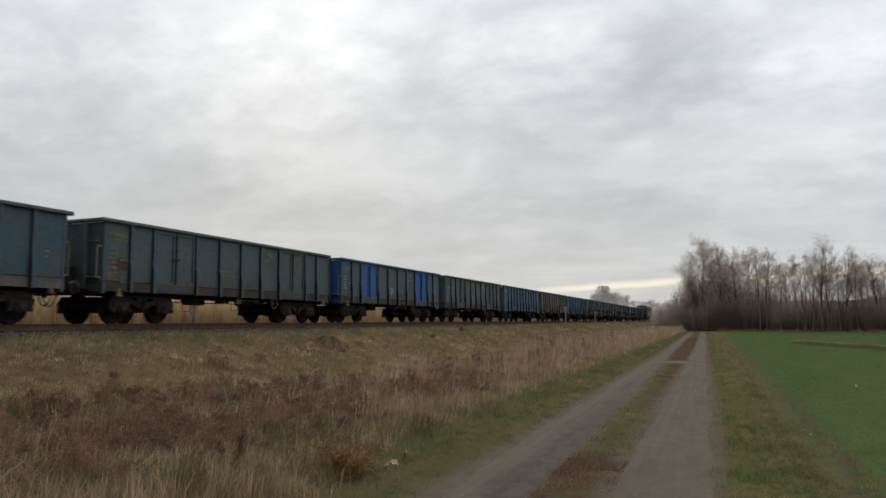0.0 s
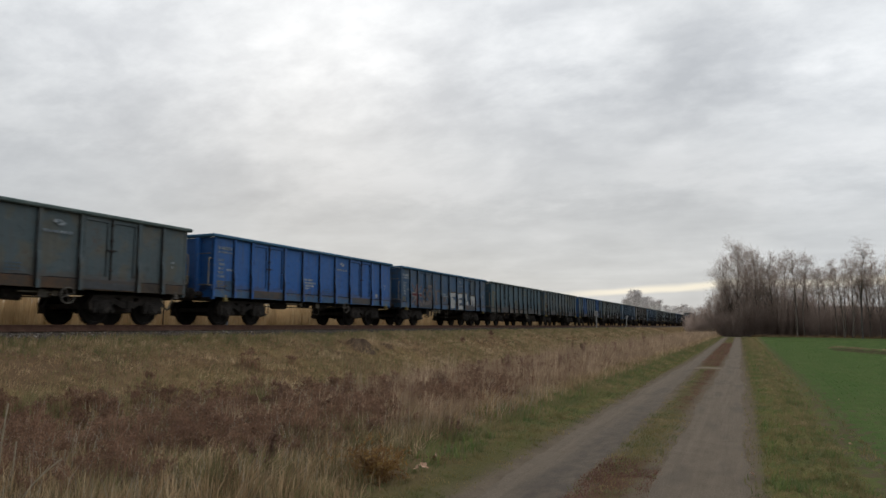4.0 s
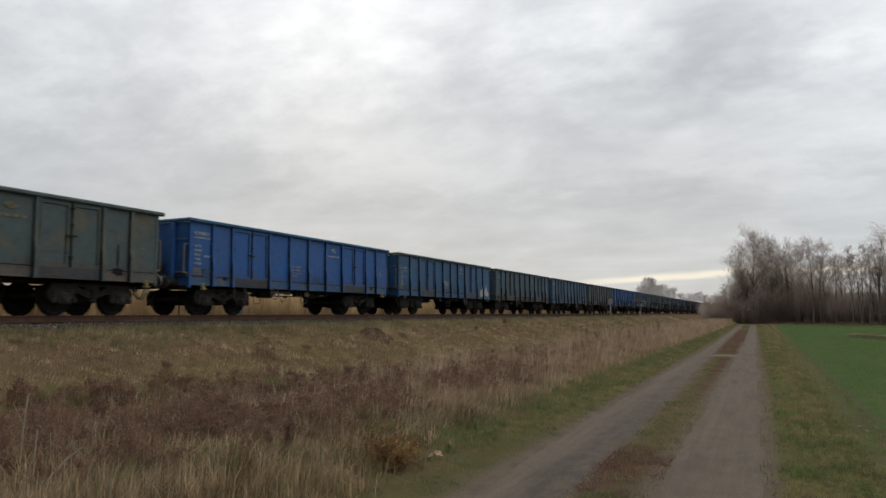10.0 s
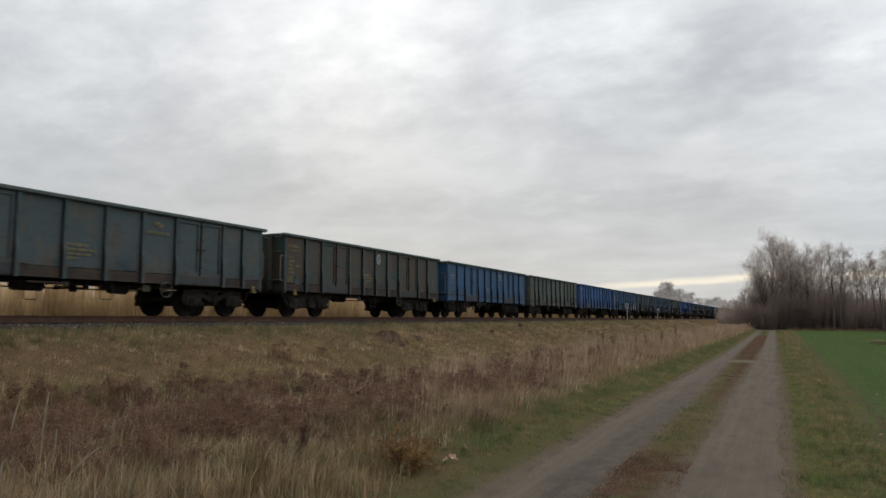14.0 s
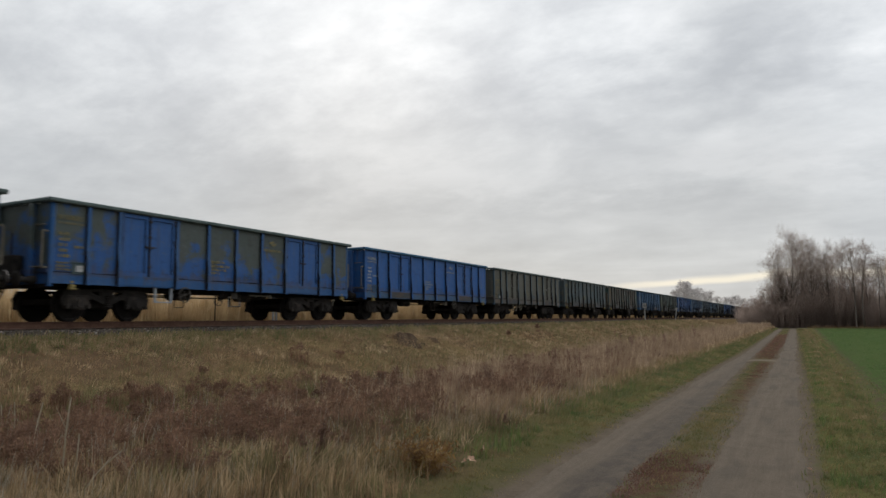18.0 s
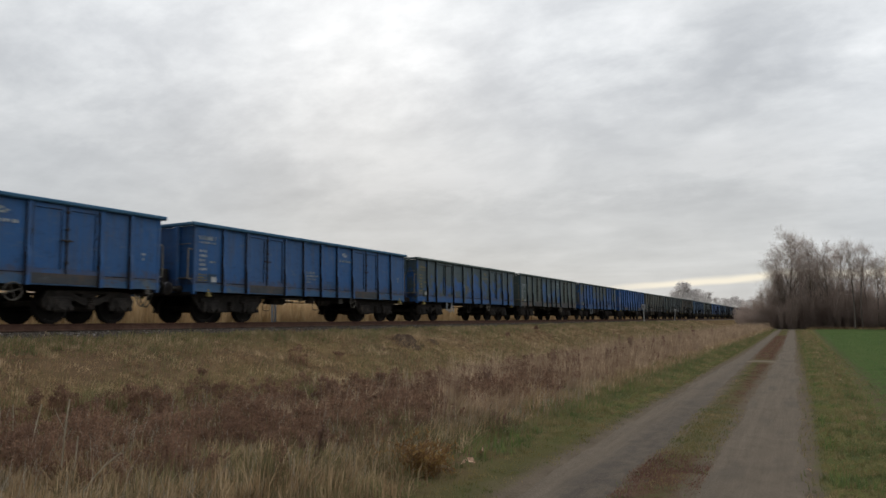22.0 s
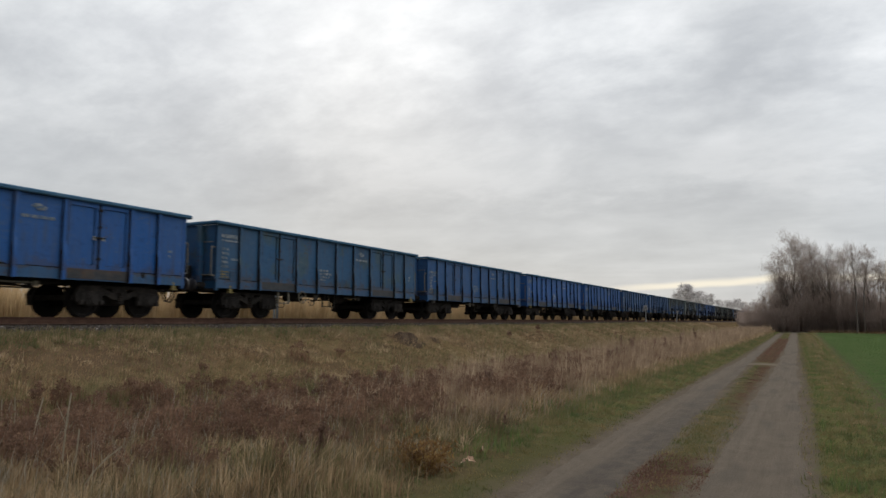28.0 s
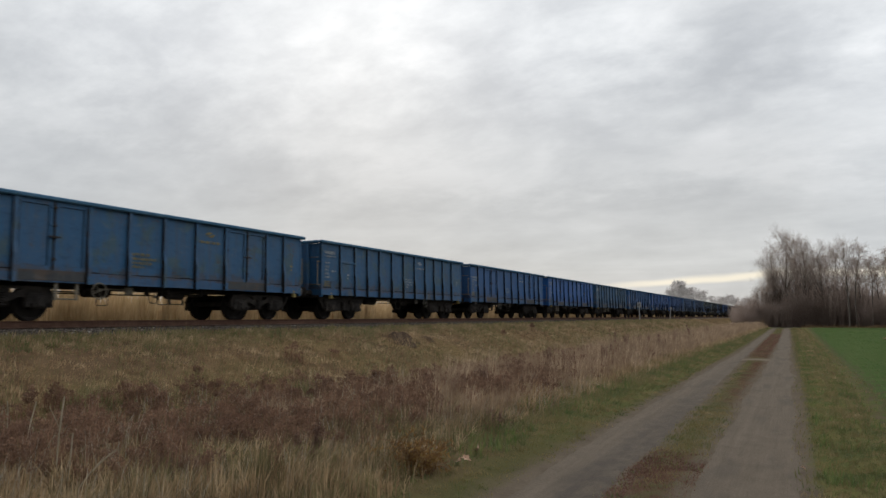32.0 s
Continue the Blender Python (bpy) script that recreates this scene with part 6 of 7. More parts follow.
    for s_ in (-1, 1):
        bg.plate(beam, *sorted((s_ * 0.96, s_ * 1.08)))
    bg.box(-1.06, 1.06, -0.24, 0.24, 0.57, 0.87, 0.03)
    for s_ in (-1, 1):
        bg.box(s_ * 1.02 - 0.05, s_ * 1.02 + 0.05, -0.95, 0.95, 0.79, 0.87, 0.02)
    for y in (-1.25, 1.25):
        bg.box(-1.0, 1.0, y - 0.05, y + 0.05, 0.45, 0.6, 0.02)
    MESH["bogie"] = bg.mesh("bogie", RUNGEAR)
    solid = Shape()
    half = [(0.0, 0.36), (0.42, 0.36), (0.50, 0.30), (1.18, 0.30), (1.30, 0.44), (1.68, 0.88), (1.68, 0.94), (0.0, 0.94)]
    beam = half + [(-y, z) for y, z in reversed(half[1:-1])]
    for s_ in (-1, 1):
        solid.plate(beam, *sorted((s_ * 0.97, s_ * 1.03)))
        for y in (-0.9, 0.9):
            solid.box(*sorted((s_ * 1.02, s_ * 1.10)), y - 0.42, y + 0.42, 0.62, 0.80, 0.03)
        solid.box(*sorted((s_ * 1.02, s_ * 1.08)), -1.62, 1.62, 0.885, 0.945, 0.015)
    solid.box(-0.98, 0.98, -0.24, 0.24, 0.5, 0.87, 0.03)
    MESH["bogie_solid"] = solid.mesh("bogie", RUNGEAR)
    # added solid block for brake rigging and the dark shade between the wheels
    MESH["brakebeam"] = Shape().box(-0.80, 0.80, -0.40, 0.40, 0.34, 0.60, 0.06).mesh("brake_beam", RUNGEAR)
    ax = Shape().box(0.0, 0.12, -0.33, 0.33, 0.40, 0.70, 0.05).box(0.0, 0.17, -0.18, 0.18, 0.30, 0.64, 0.04).rod((0.13, 0, 0.47), (0.21, 0, 0.47), 0.125, 0.105, 12).box(0.02, 0.15, -0.36, -0.24, 0.33, 0.46, 0.02).box(0.02, 0.15, 0.24, 0.36, 0.33, 0.46, 0.02)
    MESH["axlebox"] = ax.mesh("axle_box", RUNGEAR)
    sp = Shape().lathe([(0.34, 0.0)] + [(0.36 + 0.03 * k, 0.10 if k % 2 else 0.07) for k in range(12)] + [(0.71, 0.0)], "z", 10, (0.06, 0, 0))
    MESH["spring"] = sp.mesh("spring", RUNGEAR)
    ws = Shape().rod((-0.95, 0, 0), (0.95, 0, 0), 0.085, n=10)
    for s_ in (-1, 1):
        ws.lathe([(s_ * 0.66, 0.09), (s_ * 0.70, 0.2), (s_ * 0.69, 0.39), (s_ * 0.68, 0.49), (s_ * 0.71, 0.49), (s_ * 0.725, 0.46), (s_ * 0.82, 0.455), (s_ * 0.82, 0.39), (s_ * 0.76, 0.37), (s_ * 0.78, 0.2), (s_ * 0.84, 0.14), (s_ * 0.84, 0.0)], "x", 20)
    for a in (0.0, 2.094, 4.189):
        ws.rod((0.845, 0.09 * math.cos(a), 0.09 * math.sin(a)), (0.87, 0.09 * math.cos(a), 0.09 * math.sin(a)), 0.02, n=6)
        ws.rod((0.755, 0.28 * math.cos(a), 0.28 * math.sin(a)), (0.785, 0.28 * math.cos(a), 0.28 * math.sin(a)), 0.03, n=6)
    MESH["wheelset"] = ws.mesh("wheelset", WHEEL)
    # worn lettering as bars: height of the row's top, where it begins and ends, its height
    for key, rows in (("data", ((0.0, -0.41, 0.20, 0.085), (-0.125, -0.41, 0.41, 0.085), (-0.25, -0.41, 0.30, 0.075), (-0.36, -0.41, -0.02, 0.07))),
                      ("name", ((0.0, -0.42, 0.42, 0.085),)),
                      ("number", ((0.0, -0.35, 0.35, 0.13), (-0.18, -0.33, 0.34, 0.06))),
                      ("column", ((0.0, -0.16, 0.12, 0.085), (-0.15, -0.15, 0.13, 0.085), (-0.29, -0.16, 0.10, 0.085), (-0.43, -0.15, 0.12, 0.085), (-0.57, -0.16, 0.14, 0.085))),
                      ("aside", ((0.0, -0.12, 0.14, 0.07),)),
                      ("table", ((0.0, -0.19, 0.19, 0.055), (-0.085, -0.19, 0.19, 0.055), (-0.17, -0.19, 0.19, 0.055))),
                      ("square", ((0.0, -0.22, 0.22, 0.045), (-0.085, -0.22, 0.20, 0.045), (-0.17, -0.22, 0.22, 0.045))),
                      ("tiny", ((0.0, -0.08, 0.08, 0.07), (-0.14, -0.06, 0.07, 0.07)))):
        s, rng = Shape(), random.Random(len(key) * 3)
        for z, y, y1, t in rows:
            while y < y1 - 0.02:
                end = min(y + rng.uniform(0.03, 0.085), y1)
                cut = rng.uniform(0.0, 0.2) * t
                s.plate([(y, z - t + cut), (end, z - t), (end, z - cut), (y, z)], 0, 0.004)
                y = end + rng.choice((0.016, 0.02, 0.024, 0.06))
        MESH[key] = s.mesh("lettering", MARK)
    lg = Shape()
    lg.plate([(-0.20, 0.0), (-0.12, 0.075), (0.02, 0.085), (0.08, 0.04), (-0.04, 0.0), (-0.10, -0.03)], 0, 0.004)
    lg.plate([(0.20, 0.01), (0.11, -0.075), (-0.03, -0.085), (-0.09, -0.045), (0.05, -0.01), (0.10, 0.03)], 0.001, 0.005)
    MESH["emblem"] = lg.mesh("emblem", MARK)
    MESH["panel"] = Shape().box(0, 0.010, -0.17, 0.17, -0.15, 0.15, 0.004).box(0.008, 0.026, -0.18, 0.18, 0.13, 0.155, 0.004).box(0.008, 0.024, -0.18, 0.18, -0.16, -0.135, 0.004).box(0.008, 0.024, -0.18, -0.16, -0.135, 0.13, 0.004).mesh("label_frame", RUNGEAR)
    MESH["card"] = Shape().box(0, 0.006, -0.1, 0.1, -0.08, 0.08, 0.002).mesh("label_card", MARK)


wagon_meshes()



def make_wagon(k, coat, label, doors=None, emblem=MARK, kind_of="wide", sill=None, ribs_of=None):
    """One four-axle open wagon, its origin on the rails under its middle; both long sides alike."""
    rng = random.Random(1000 + k)
    w = thing("open_wagon", label, "freight wagon", group="wagons of the train")
    col = PAINTS[coat]
    rimcol = RIMBLUE if coat in BLUES and coat not in ("steel", "dusk", "sky") or k == -2 else RIM
    leafcol = PAINTS[doors] if doors else col
    sillcol = sill or (WORNSILL if coat in BLUES else GREYSILL)
    part("underframe", MESH["floor"], RUNGEAR, w)
    even = kind_of == "even"
    ribs = {"even": EVEN, "close": CLOSE, "wide": RIBS}[kind_of]
    edges = (-HALF + 0.06, *ribs, HALF - 0.06)
    for side in (0, 180):
        turn = pose(0, 0, 0, 0, 0, side)
        place = lambda y, z=0.0, dx=0.0: turn @ pose(SIDE + dx, y, z)
        part("sole_bar", MESH["sill"], sillcol, w, m=place(0))
        part("floor_seam", MESH["seam"], GRIMESHADE, w, "rusty floor seam with the ledge's shadow painted in", place(0))
        part("top_rail", MESH["rim"], rimcol, w, m=place(0))
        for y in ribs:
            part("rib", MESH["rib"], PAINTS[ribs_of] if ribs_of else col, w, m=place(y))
        for y in (-HALF + 0.06, HALF - 0.06):
            part("corner_post", MESH["corner"], PAINTS[ribs_of] if ribs_of else col, w, m=place(y))
        for i, (a, b) in enumerate(zip(edges, edges[1:])):
            mid, wide = (a + b) / 2, b - a
            if even and i == 1:
                part("side_sheet", MESH["sheet_low"], col, w, m=place(mid))
                hatch = part("hatch", MESH["hatch"], col, w, "small low loading hatch", place(mid))
                part("lettering", MESH["tiny"], MARK, hatch, "worn white mark", pose(0.032, 0.05, 1.85))
            elif wide > 1.5:
                for s_ in (-1, 1):
                    leaf = part("door", MESH["leaf"], leafcol, w, "door leaf with a raised frame", place(mid + s_ * 0.475))
                    part("hinge", MESH["hinge"], None, leaf, m=pose(0, s_ * 0.425, 0))
                part("door_latch", MESH["latch"], RUNGEAR, w, m=place(mid))
                if k in (12, 23):
                    for s_ in (-1, 1):
                        part("latch_plate", MESH["latchplate"], GRAFW, w, "white latch plate", place(mid + s_ * 0.13))
                part("door_post", MESH["doorpost"], GRIMESHADE, w, m=place(mid))
                part("door_sill", MESH["doorsill"], DOORSILL if k not in (14, 16) else PAINTS["blue"], w, "grimy sill below the doors", place(mid, 0, 0.012))
            else:
                best = min(WIDTHS, key=lambda q: abs(q - wide))
                stretch = Matrix.Diagonal((1, wide / best, 1, 1))
                part("side_sheet", MESH["sheet", best, rng.randrange(4)], PAINTS["patched_olive"] if k == 15 and abs(mid) < 2 else col, w, m=place(mid) @ stretch)
        one = lambda key, y, z, mat, lab: tagged(part("lettering" if key != "emblem" else "emblem", MESH[key], mat, w, lab, place(y, z, 0.022)), kind="stuff" if key != "emblem" else "")
        one("number", -5.85, 2.72 - 0.3 * (k % 3 == 0), emblem, "worn pale lettering")
        one("column", -6.01, 2.28 - 0.15 * (k % 3 == 0), emblem, "short rows of worn pale lettering")
        one("aside", -5.62, 1.95, emblem, "worn pale lettering")
        one("table", -6.02, 1.52, MARKY, "yellowed lettering table")
        one("data", -0.70 * ribs[5] / 1.22 if not even else 0.55, 1.90, emblem, "worn pale lettering")
        if coat != "green":
            one("emblem", 1.80 * ribs[6] / 2.46 if not even else 1.6, 2.70, emblem, "pale painted emblem")
            one("name", 1.78 * ribs[6] / 2.46 if not even else 1.6, 2.49, emblem, "worn pale lettering")
        one("square", 0.6, 1.56, FAINT, "faint pale square of lettering")
        one("tiny", 5.82, 1.98, emblem, "worn pale lettering")
        part("label_frame", MESH["panel"], PAINTS["teal"] if coat not in BLUES else PAINTS["navy"], w, "framed label holder", place(-5.62, 1.37, 0.012))
        if k in (12, 14, 15, 16, 17, 18):
            part("label_card", MESH["card"], GRAFW, w, "white label card", place(-5.57, 1.36, 0.03))
        if k in (2, 4):
            part("label_card", MESH["card"], GRAFW, w, "white label card", place(4.95, 1.42, 0.03))
        for y in (-5.75, 5.98):
            part("rope_hook", MESH["hook"], YELLOW if k % 3 else DULLRAIL, w, "yellowed rope hook", place(y, 0.07, -0.03))
        near_wheel = k in (1, 5, 7, 8, 9, 12, 14, 19, 22, 23, 24, 26)
        part("handwheel", MESH["handwheel"], HANDRAIL if k in (0, 4, 12, 15, 16, 22, 26) else DULLRAIL, w, "spoked brake handwheel", place(-2.1 if near_wheel else 2.15, 0.78, -0.05))
        if k in STEPS:
            y, mat = STEPS[k]
            part("step", MESH["step"], mat, w, "hanging step", place(y, 0, -0.04))
        part("brake_loop", MESH["loop"], DULLRAIL, w, m=place(-0.02 + 0.4 * rng.random(), 0, -0.3) @ Matrix.Diagonal((1, 0.75, 1, 1)))
        part("brake_lever", MESH["lever"], HANDRAIL if rng.random() < 0.5 else DULLRAIL, w, "pale brake lever", place(rng.choice((-1.4, -0.9, 0.9, 1.5)), 0, -SIDE))
        part("brake_plate", MESH["plate"], HANDRAIL if rng.random() < 0.5 else DULLRAIL, w, m=place(rng.choice((0.2, 1.6, -1.0)), 0, -0.2))
    for turn in (0, 180):
        t = pose(0, 0, 0, 0, 0, turn)
        part("end_wall", MESH["end"], col if not (doors and coat == "slate") else leafcol, w, m=t @ pose(0, HALF, 0))
        part("end_rail", MESH["endrim"], rimcol, w, m=t @ pose(0, HALF, 0))
        part("headstock", MESH["headstock"], RUNGEAR, w, m=t @ pose(0, HALF - 0.09, 0))
        for x in (-0.75, 0.75):
            part("end_post", MESH["endpost"], col, w, m=t @ pose(x, HALF, 0))
        if turn:
            part("brake_box", MESH["endbox"], None, w, "black handbrake box on the end", t @ pose(0, HALF, 0))
        for x in (-0.875, 0.875):
            b = part("buffer", MESH["buffer"], None, w, m=t @ pose(x, HALF - 0.065, 1.05))
            part("buffer_head", MESH["head"], TREAD if rng.random() < 0.4 else RUNGEAR, b)
        part("coupling", MESH["coupling"], None, w, m=t @ pose(0, HALF - 0.02, 0))
        part("brake_hose", MESH["hose"], HANDRAIL if rng.random() < 0.5 else None, w, m=t @ pose(0, HALF - 0.02, 0))
        for x in (-1.33, 1.33):
            part("handrail", MESH["endrail"], HANDRAIL, w, "pale handrail on the end", t @ pose(x, HALF, 0))
        for flip in (0, 1):
            m = t @ pose(0, HALF, 0) @ Matrix.Diagonal((1 - 2 * flip, 1, 1, 1))
            part("end_grip", MESH["endbar"], HANDRAIL, w, "pale grip bar", m)
            part("end_step", MESH["endstep"], HANDRAIL, w, "pale step on the end", m)
        bogie = part("bogie", MESH["bogie" if kind_of == "wide" else "bogie_solid"], None, w, "black cast two-axle bogie" if kind_of == "wide" else "black plate-framed two-axle bogie", t @ pose(0, 4.45, 0))
        part("brake_beam", MESH["brakebeam"], None, bogie)
        for y in (-0.9, 0.9):
            part("wheelset", MESH["wheelset"], None, bogie, "dark steel wheels on their axle", pose(0, y, 0.46))
            for x, s_ in ((1.02, 0), (-1.02, 180)):
                part("axle_box", MESH["axlebox"], None, bogie, m=pose(x, y, 0, 0, 0, s_))
        for x, s_ in ((1.02, 0), (-1.02, 180)):
            part("spring", MESH["spring"], None, bogie, m=pose(x, 0, 0, 0, 0, s_))
    part("air_tank", MESH["tank"], None, w)
    part("brake_cylinder", MESH["cylinder"], None, w)
    part("brake_rod", MESH["rod"], None, w)
    part("brake_rod", MESH["rod2"], None, w)
    part("brake_valve", MESH["valve"], None, w, m=pose(0, rng.choice((0.0, 0.5, -0.5)), 0))
    for y in (-0.2, 1.9):
        part("bracket", MESH["bracket"], None, w, m=pose(0, y, 0))
    return w


SAY = {"bright": "bright blue", "dusk": "dusky grey-blue", "greygreen": "weathered grey-green", "blue": "dull blue", "sky": "light blue", "steel": "faded steel-blue", "navy": "dark blue", "petrol": "weathered petrol-blue", "haze": "faded blue", "slate": "weathered grey-blue", "teal": "dark teal",
       "olive": "weathered grey-olive", "green": "dark green rusty", "patched": "half repainted blue-grey", "verdigris": "weathered grey-green", "patched_slate": "grey-blue, blue-patched", "brown": "weathered brown-grey"}
BLUES = ("bright", "blue", "sky", "steel", "navy", "dusk", "haze")
STEPS = {1: (-2.75, SOLE), 7: (-3.95, RUNGEAR), 9: (-3.72, SOLE), 12: (-2.9, HANDRAIL), 14: (-2.85, POSTGREY), 16: (-2.85, POSTGREY), 18: (-4.2, SOLE), 20: (-2.92, SOLE), 22: (-3.08, HANDRAIL), 23: (-4.18, HANDRAIL), 4: (-2.9, RUNGEAR), 24: (-2.9, RUNGEAR), 0: (-2.9, RUNGEAR), 26: (-3.0, HANDRAIL)}
CLOSE_RIBBED = (6, 9, 10, 15, 17, -4, -7)
COATS = {-13: "steel", -12: "navy", -11: "slate", -10: "navy", -9: "slate", -8: "teal", -7: "slate", -6: "steel", -5: "brown", -4: "steel", -3: "slate", -2: "slate", -1: "slate", 0: "petrol", 1: "navy", 2: "bright", 3: "slate",
         4: "steel", 5: "dusk", 6: "sky", 7: "bright", 8: "greygreen", 9: "sky", 10: "green", 11: "slate", 12: "olive", 13: "bright", 14: "patched", 15: "verdigris", 16: "patched_slate", 17: "blue", 18: "blue", 19: "bright",
         20: "bright", 21: "blue", 22: "haze", 23: "bright", 24: "blue", 25: "haze", 26: "haze", 27: "dusk", 28: "blue"}
YELLOWED = {-1, 0, 8, 10, 11, 12, 14, 16, 26}
WAGONS = {}
for k, coat in COATS.items():
    extra = {-2: ", bright doors", 1: ", sprayed with graffiti", 6: ", white graffiti low down", 10: ", white numeral", 14: ", with blue doors", 15: ", blue-patched in the middle", 25: ", one small side hatch"}.get(k, "")
    WAGONS[k] = make_wagon(k, coat, f"{SAY[coat]} open steel wagon on the rails{extra}", {-2: "bright", 14: "bright"}.get(k), emblem=MARKY if k in YELLOWED else MARK, kind_of="even" if k == 25 else "close" if k in CLOSE_RIBBED else "wide", ribs_of={14: "blue", 15: "dusk", -1: "dusk", 12: "dusk", 10: "teal", -2: "steel", 11: "teal"}.get(k), sill=SOLE if coat in ("green", "slate", "brown") or k == 5 else PAINTS["blue"] if k in (14, 16) else None)


# ---- paint on single wagons ----
def strokes(rows, y0, z0, sy, sz, t0=0.0, t1=0.002):
    """Flat shapes from outlines given in a unit square."""
    s = Shape()
    for i, row in enumerate(rows):
        s.plate([(y0 + sy * a, z0 + sz * b) for a, b in row], t0, t1 + 0.0008 * i)
    return s


LETTER = {
    "s": [[(0.0, 0.1), (0.25, 0.42), (0.0, 0.62), (0.05, 0.95), (1.0, 1.0), (0.95, 0.75), (0.45, 0.75), (0.95, 0.45), (0.9, 0.05), (0.0, 0.0)]],
    "e": [[(0.0, 0.0), (0.05, 0.95), (0.95, 1.0), (0.85, 0.74), (0.4, 0.72), (0.42, 0.6), (0.85, 0.6), (0.85, 0.42), (0.42, 0.4), (0.4, 0.24), (1.0, 0.26), (1.0, 0.0)]],
    "l": [[(0.1, 0.25), (0.3, 1.0), (0.65, 1.0), (0.5, 0.4), (0.95, 0.55), (0.95, 0.2)]],
    "t": [[(0.0, 0.7), (0.1, 1.0), (1.0, 1.0), (1.0, 0.2), (0.7, 0.15), (0.65, 0.6), (0.45, 0.6), (0.5, 0.3), (0.2, 0.25), (0.15, 0.7)]],
}


def decorate():
    g = WAGONS[1]
    face = pose(SIDE + 0.027, 0, 0)
    back = pose(SIDE + 0.020, 0, 0)
    for key, y, wide, z, high in (("s", -0.05, 1.05, 1.02, 0.98), ("e", 1.22, 0.95, 1.0, 0.98), ("l", 2.45, 0.72, 1.1, 0.92), ("t", 3.5, 0.78, 1.1, 0.80)):
        part("graffiti_outline", strokes(LETTER[key], y - 0.11, z - 0.03, wide + 0.13, high + 0.1).mesh("graffiti_outline", GRAFB), None, g, "brown sprayed outline", back @ pose(0.013, 0, 0))
        part("graffiti_letter", strokes(LETTER[key], y, z, wide, high).mesh("graffiti_letter", GRAFW), None, g, "white sprayed letter", face @ pose(0.008, 0, 0))
    wave = lambda row: [(a, b + 0.10 * math.sin(2.4 * a + 0.4) - 0.08 * a) for a, b in row]
    bar = lambda y0, z0, y1, z1, w: wave([(y0, z0 - w), (y1, z1 - w), (y1, z1 + w), (y0, z0 + w)])
    pale = [bar(-1, -0.96, -0.1, -0.10, 0.13), bar(0.1, 0.10, 1, 0.96, 0.13), bar(-1, 0.96, -0.1, 0.10, 0.13), bar(0.1, -0.10, 1, -0.96, 0.13), bar(-0.20, 0, 0.20, 0, 0.98), bar(-1, 0, 1, 0, 0.22)]
    dark = [bar(-0.95, -0.84, -0.2, -0.14, 0.045), bar(0.2, 0.22, 0.95, 0.92, 0.045), bar(-0.95, 0.92, -0.2, 0.22, 0.045), bar(0.2, -0.14, 0.95, -0.84, 0.045), bar(-0.09, 0, 0.09, 0, 0.96), bar(-0.98, 0, 0.98, 0, 0.11)]
    part("graffiti_flag", strokes(pale, -4.55, 1.68, 0.62, 0.56).mesh("graffiti_flag", GRAFP), None, g, "sprayed striped flag", face @ pose(0.008, 0, 0))
    part("graffiti_flag", strokes(dark, -4.55, 1.68, 0.62, 0.56).mesh("graffiti_flag", GRAFR), None, g, "dark red bars of the sprayed flag", face @ pose(0.013, 0, 0))
    for y, z, r, mat in ((-3.55, 1.75, 0.3, GRAFG), (-2.85, 1.75, 0.36, GRAFG)):
        s = Shape().lathe([(0.0, r), (0.004, r), (0.004, r * 0.45), (0.0, r * 0.45)], "x", 16, (0, y, z))
        part("graffiti_letter", s.mesh("graffiti_letter", mat), None, g, "faded grey sprayed letter", face @ pose(0.008, 0, 0))
    for y, z, wd, hi_ in ((-3.2, 1.28, 1.4, 0.3), (-4.5, 1.16, 0.8, 0.2), (-1.95, 1.6, 0.3, 1.0), (-1.6, 2.0, 0.5, 0.16), (-2.85, 2.2, 0.6, 0.2), (-0.75, 1.55, 0.5, 0.35)):
        s = strokes([[(-0.5, -0.4), (-0.1, -0.5), (0.5, -0.35), (0.42, 0.1), (0.5, 0.5), (0.0, 0.38), (-0.45, 0.5), (-0.38, 0.0)]], y, z, wd, hi_)
        part("graffiti_patch", s.mesh("graffiti_patch", GRAFG), None, g, "faded sprayed patch", face @ pose(0.008, 0, 0))
    g = WAGONS[6]
    s = strokes([[(0.0, 0.0), (0.1, 0.5), (0.3, 0.55), (0.38, 1.0), (0.5, 0.5), (0.75, 0.85), (0.85, 0.4), (1.0, 0.3), (0.95, 0.0), (0.6, 0.12), (0.4, 0.0)]], 4.55, 1.12, 1.6, 0.85)
    part("graffiti_patch", s.mesh("graffiti_patch", GRAFW), None, g, "white sprayed graffiti", face @ pose(0.010, 0, 0))
    # soot and oil marks
    rng = random.Random(33)
    for k, y, z, wide, high in ((5, -4.75, 1.36, 0.26, 0.22), (5, -5.6, 1.7, 0.1, 0.3), (7, -4.75, 1.22, 0.3, 0.2), (7, 4.95, 1.2, 0.24, 0.24), (8, 4.95, 1.62, 0.09, 0.8), (8, 4.95, 1.22, 0.5, 0.22), (8, -4.8, 1.22, 0.34, 0.22),
                                (4, 5.0, 1.4, 0.3, 0.5), (23, -4.9, 1.22, 0.22, 0.16), (23, 4.9, 1.2, 0.16, 0.2), (5, 4.9, 1.5, 0.12, 0.9), (10, -3.3, 1.2, 0.3, 0.3), (0, -3.6, 1.2, 0.4, 0.16), (-1, -5.7, 1.75, 0.6, 0.5), (24, 5.0, 1.2, 0.3, 0.16)):
        ring = [(0.5 * rng.uniform(0.6, 1.1) * math.cos(0.5236 * q), 0.5 * rng.uniform(0.6, 1.1) * math.sin(0.5236 * q)) for q in range(12)]
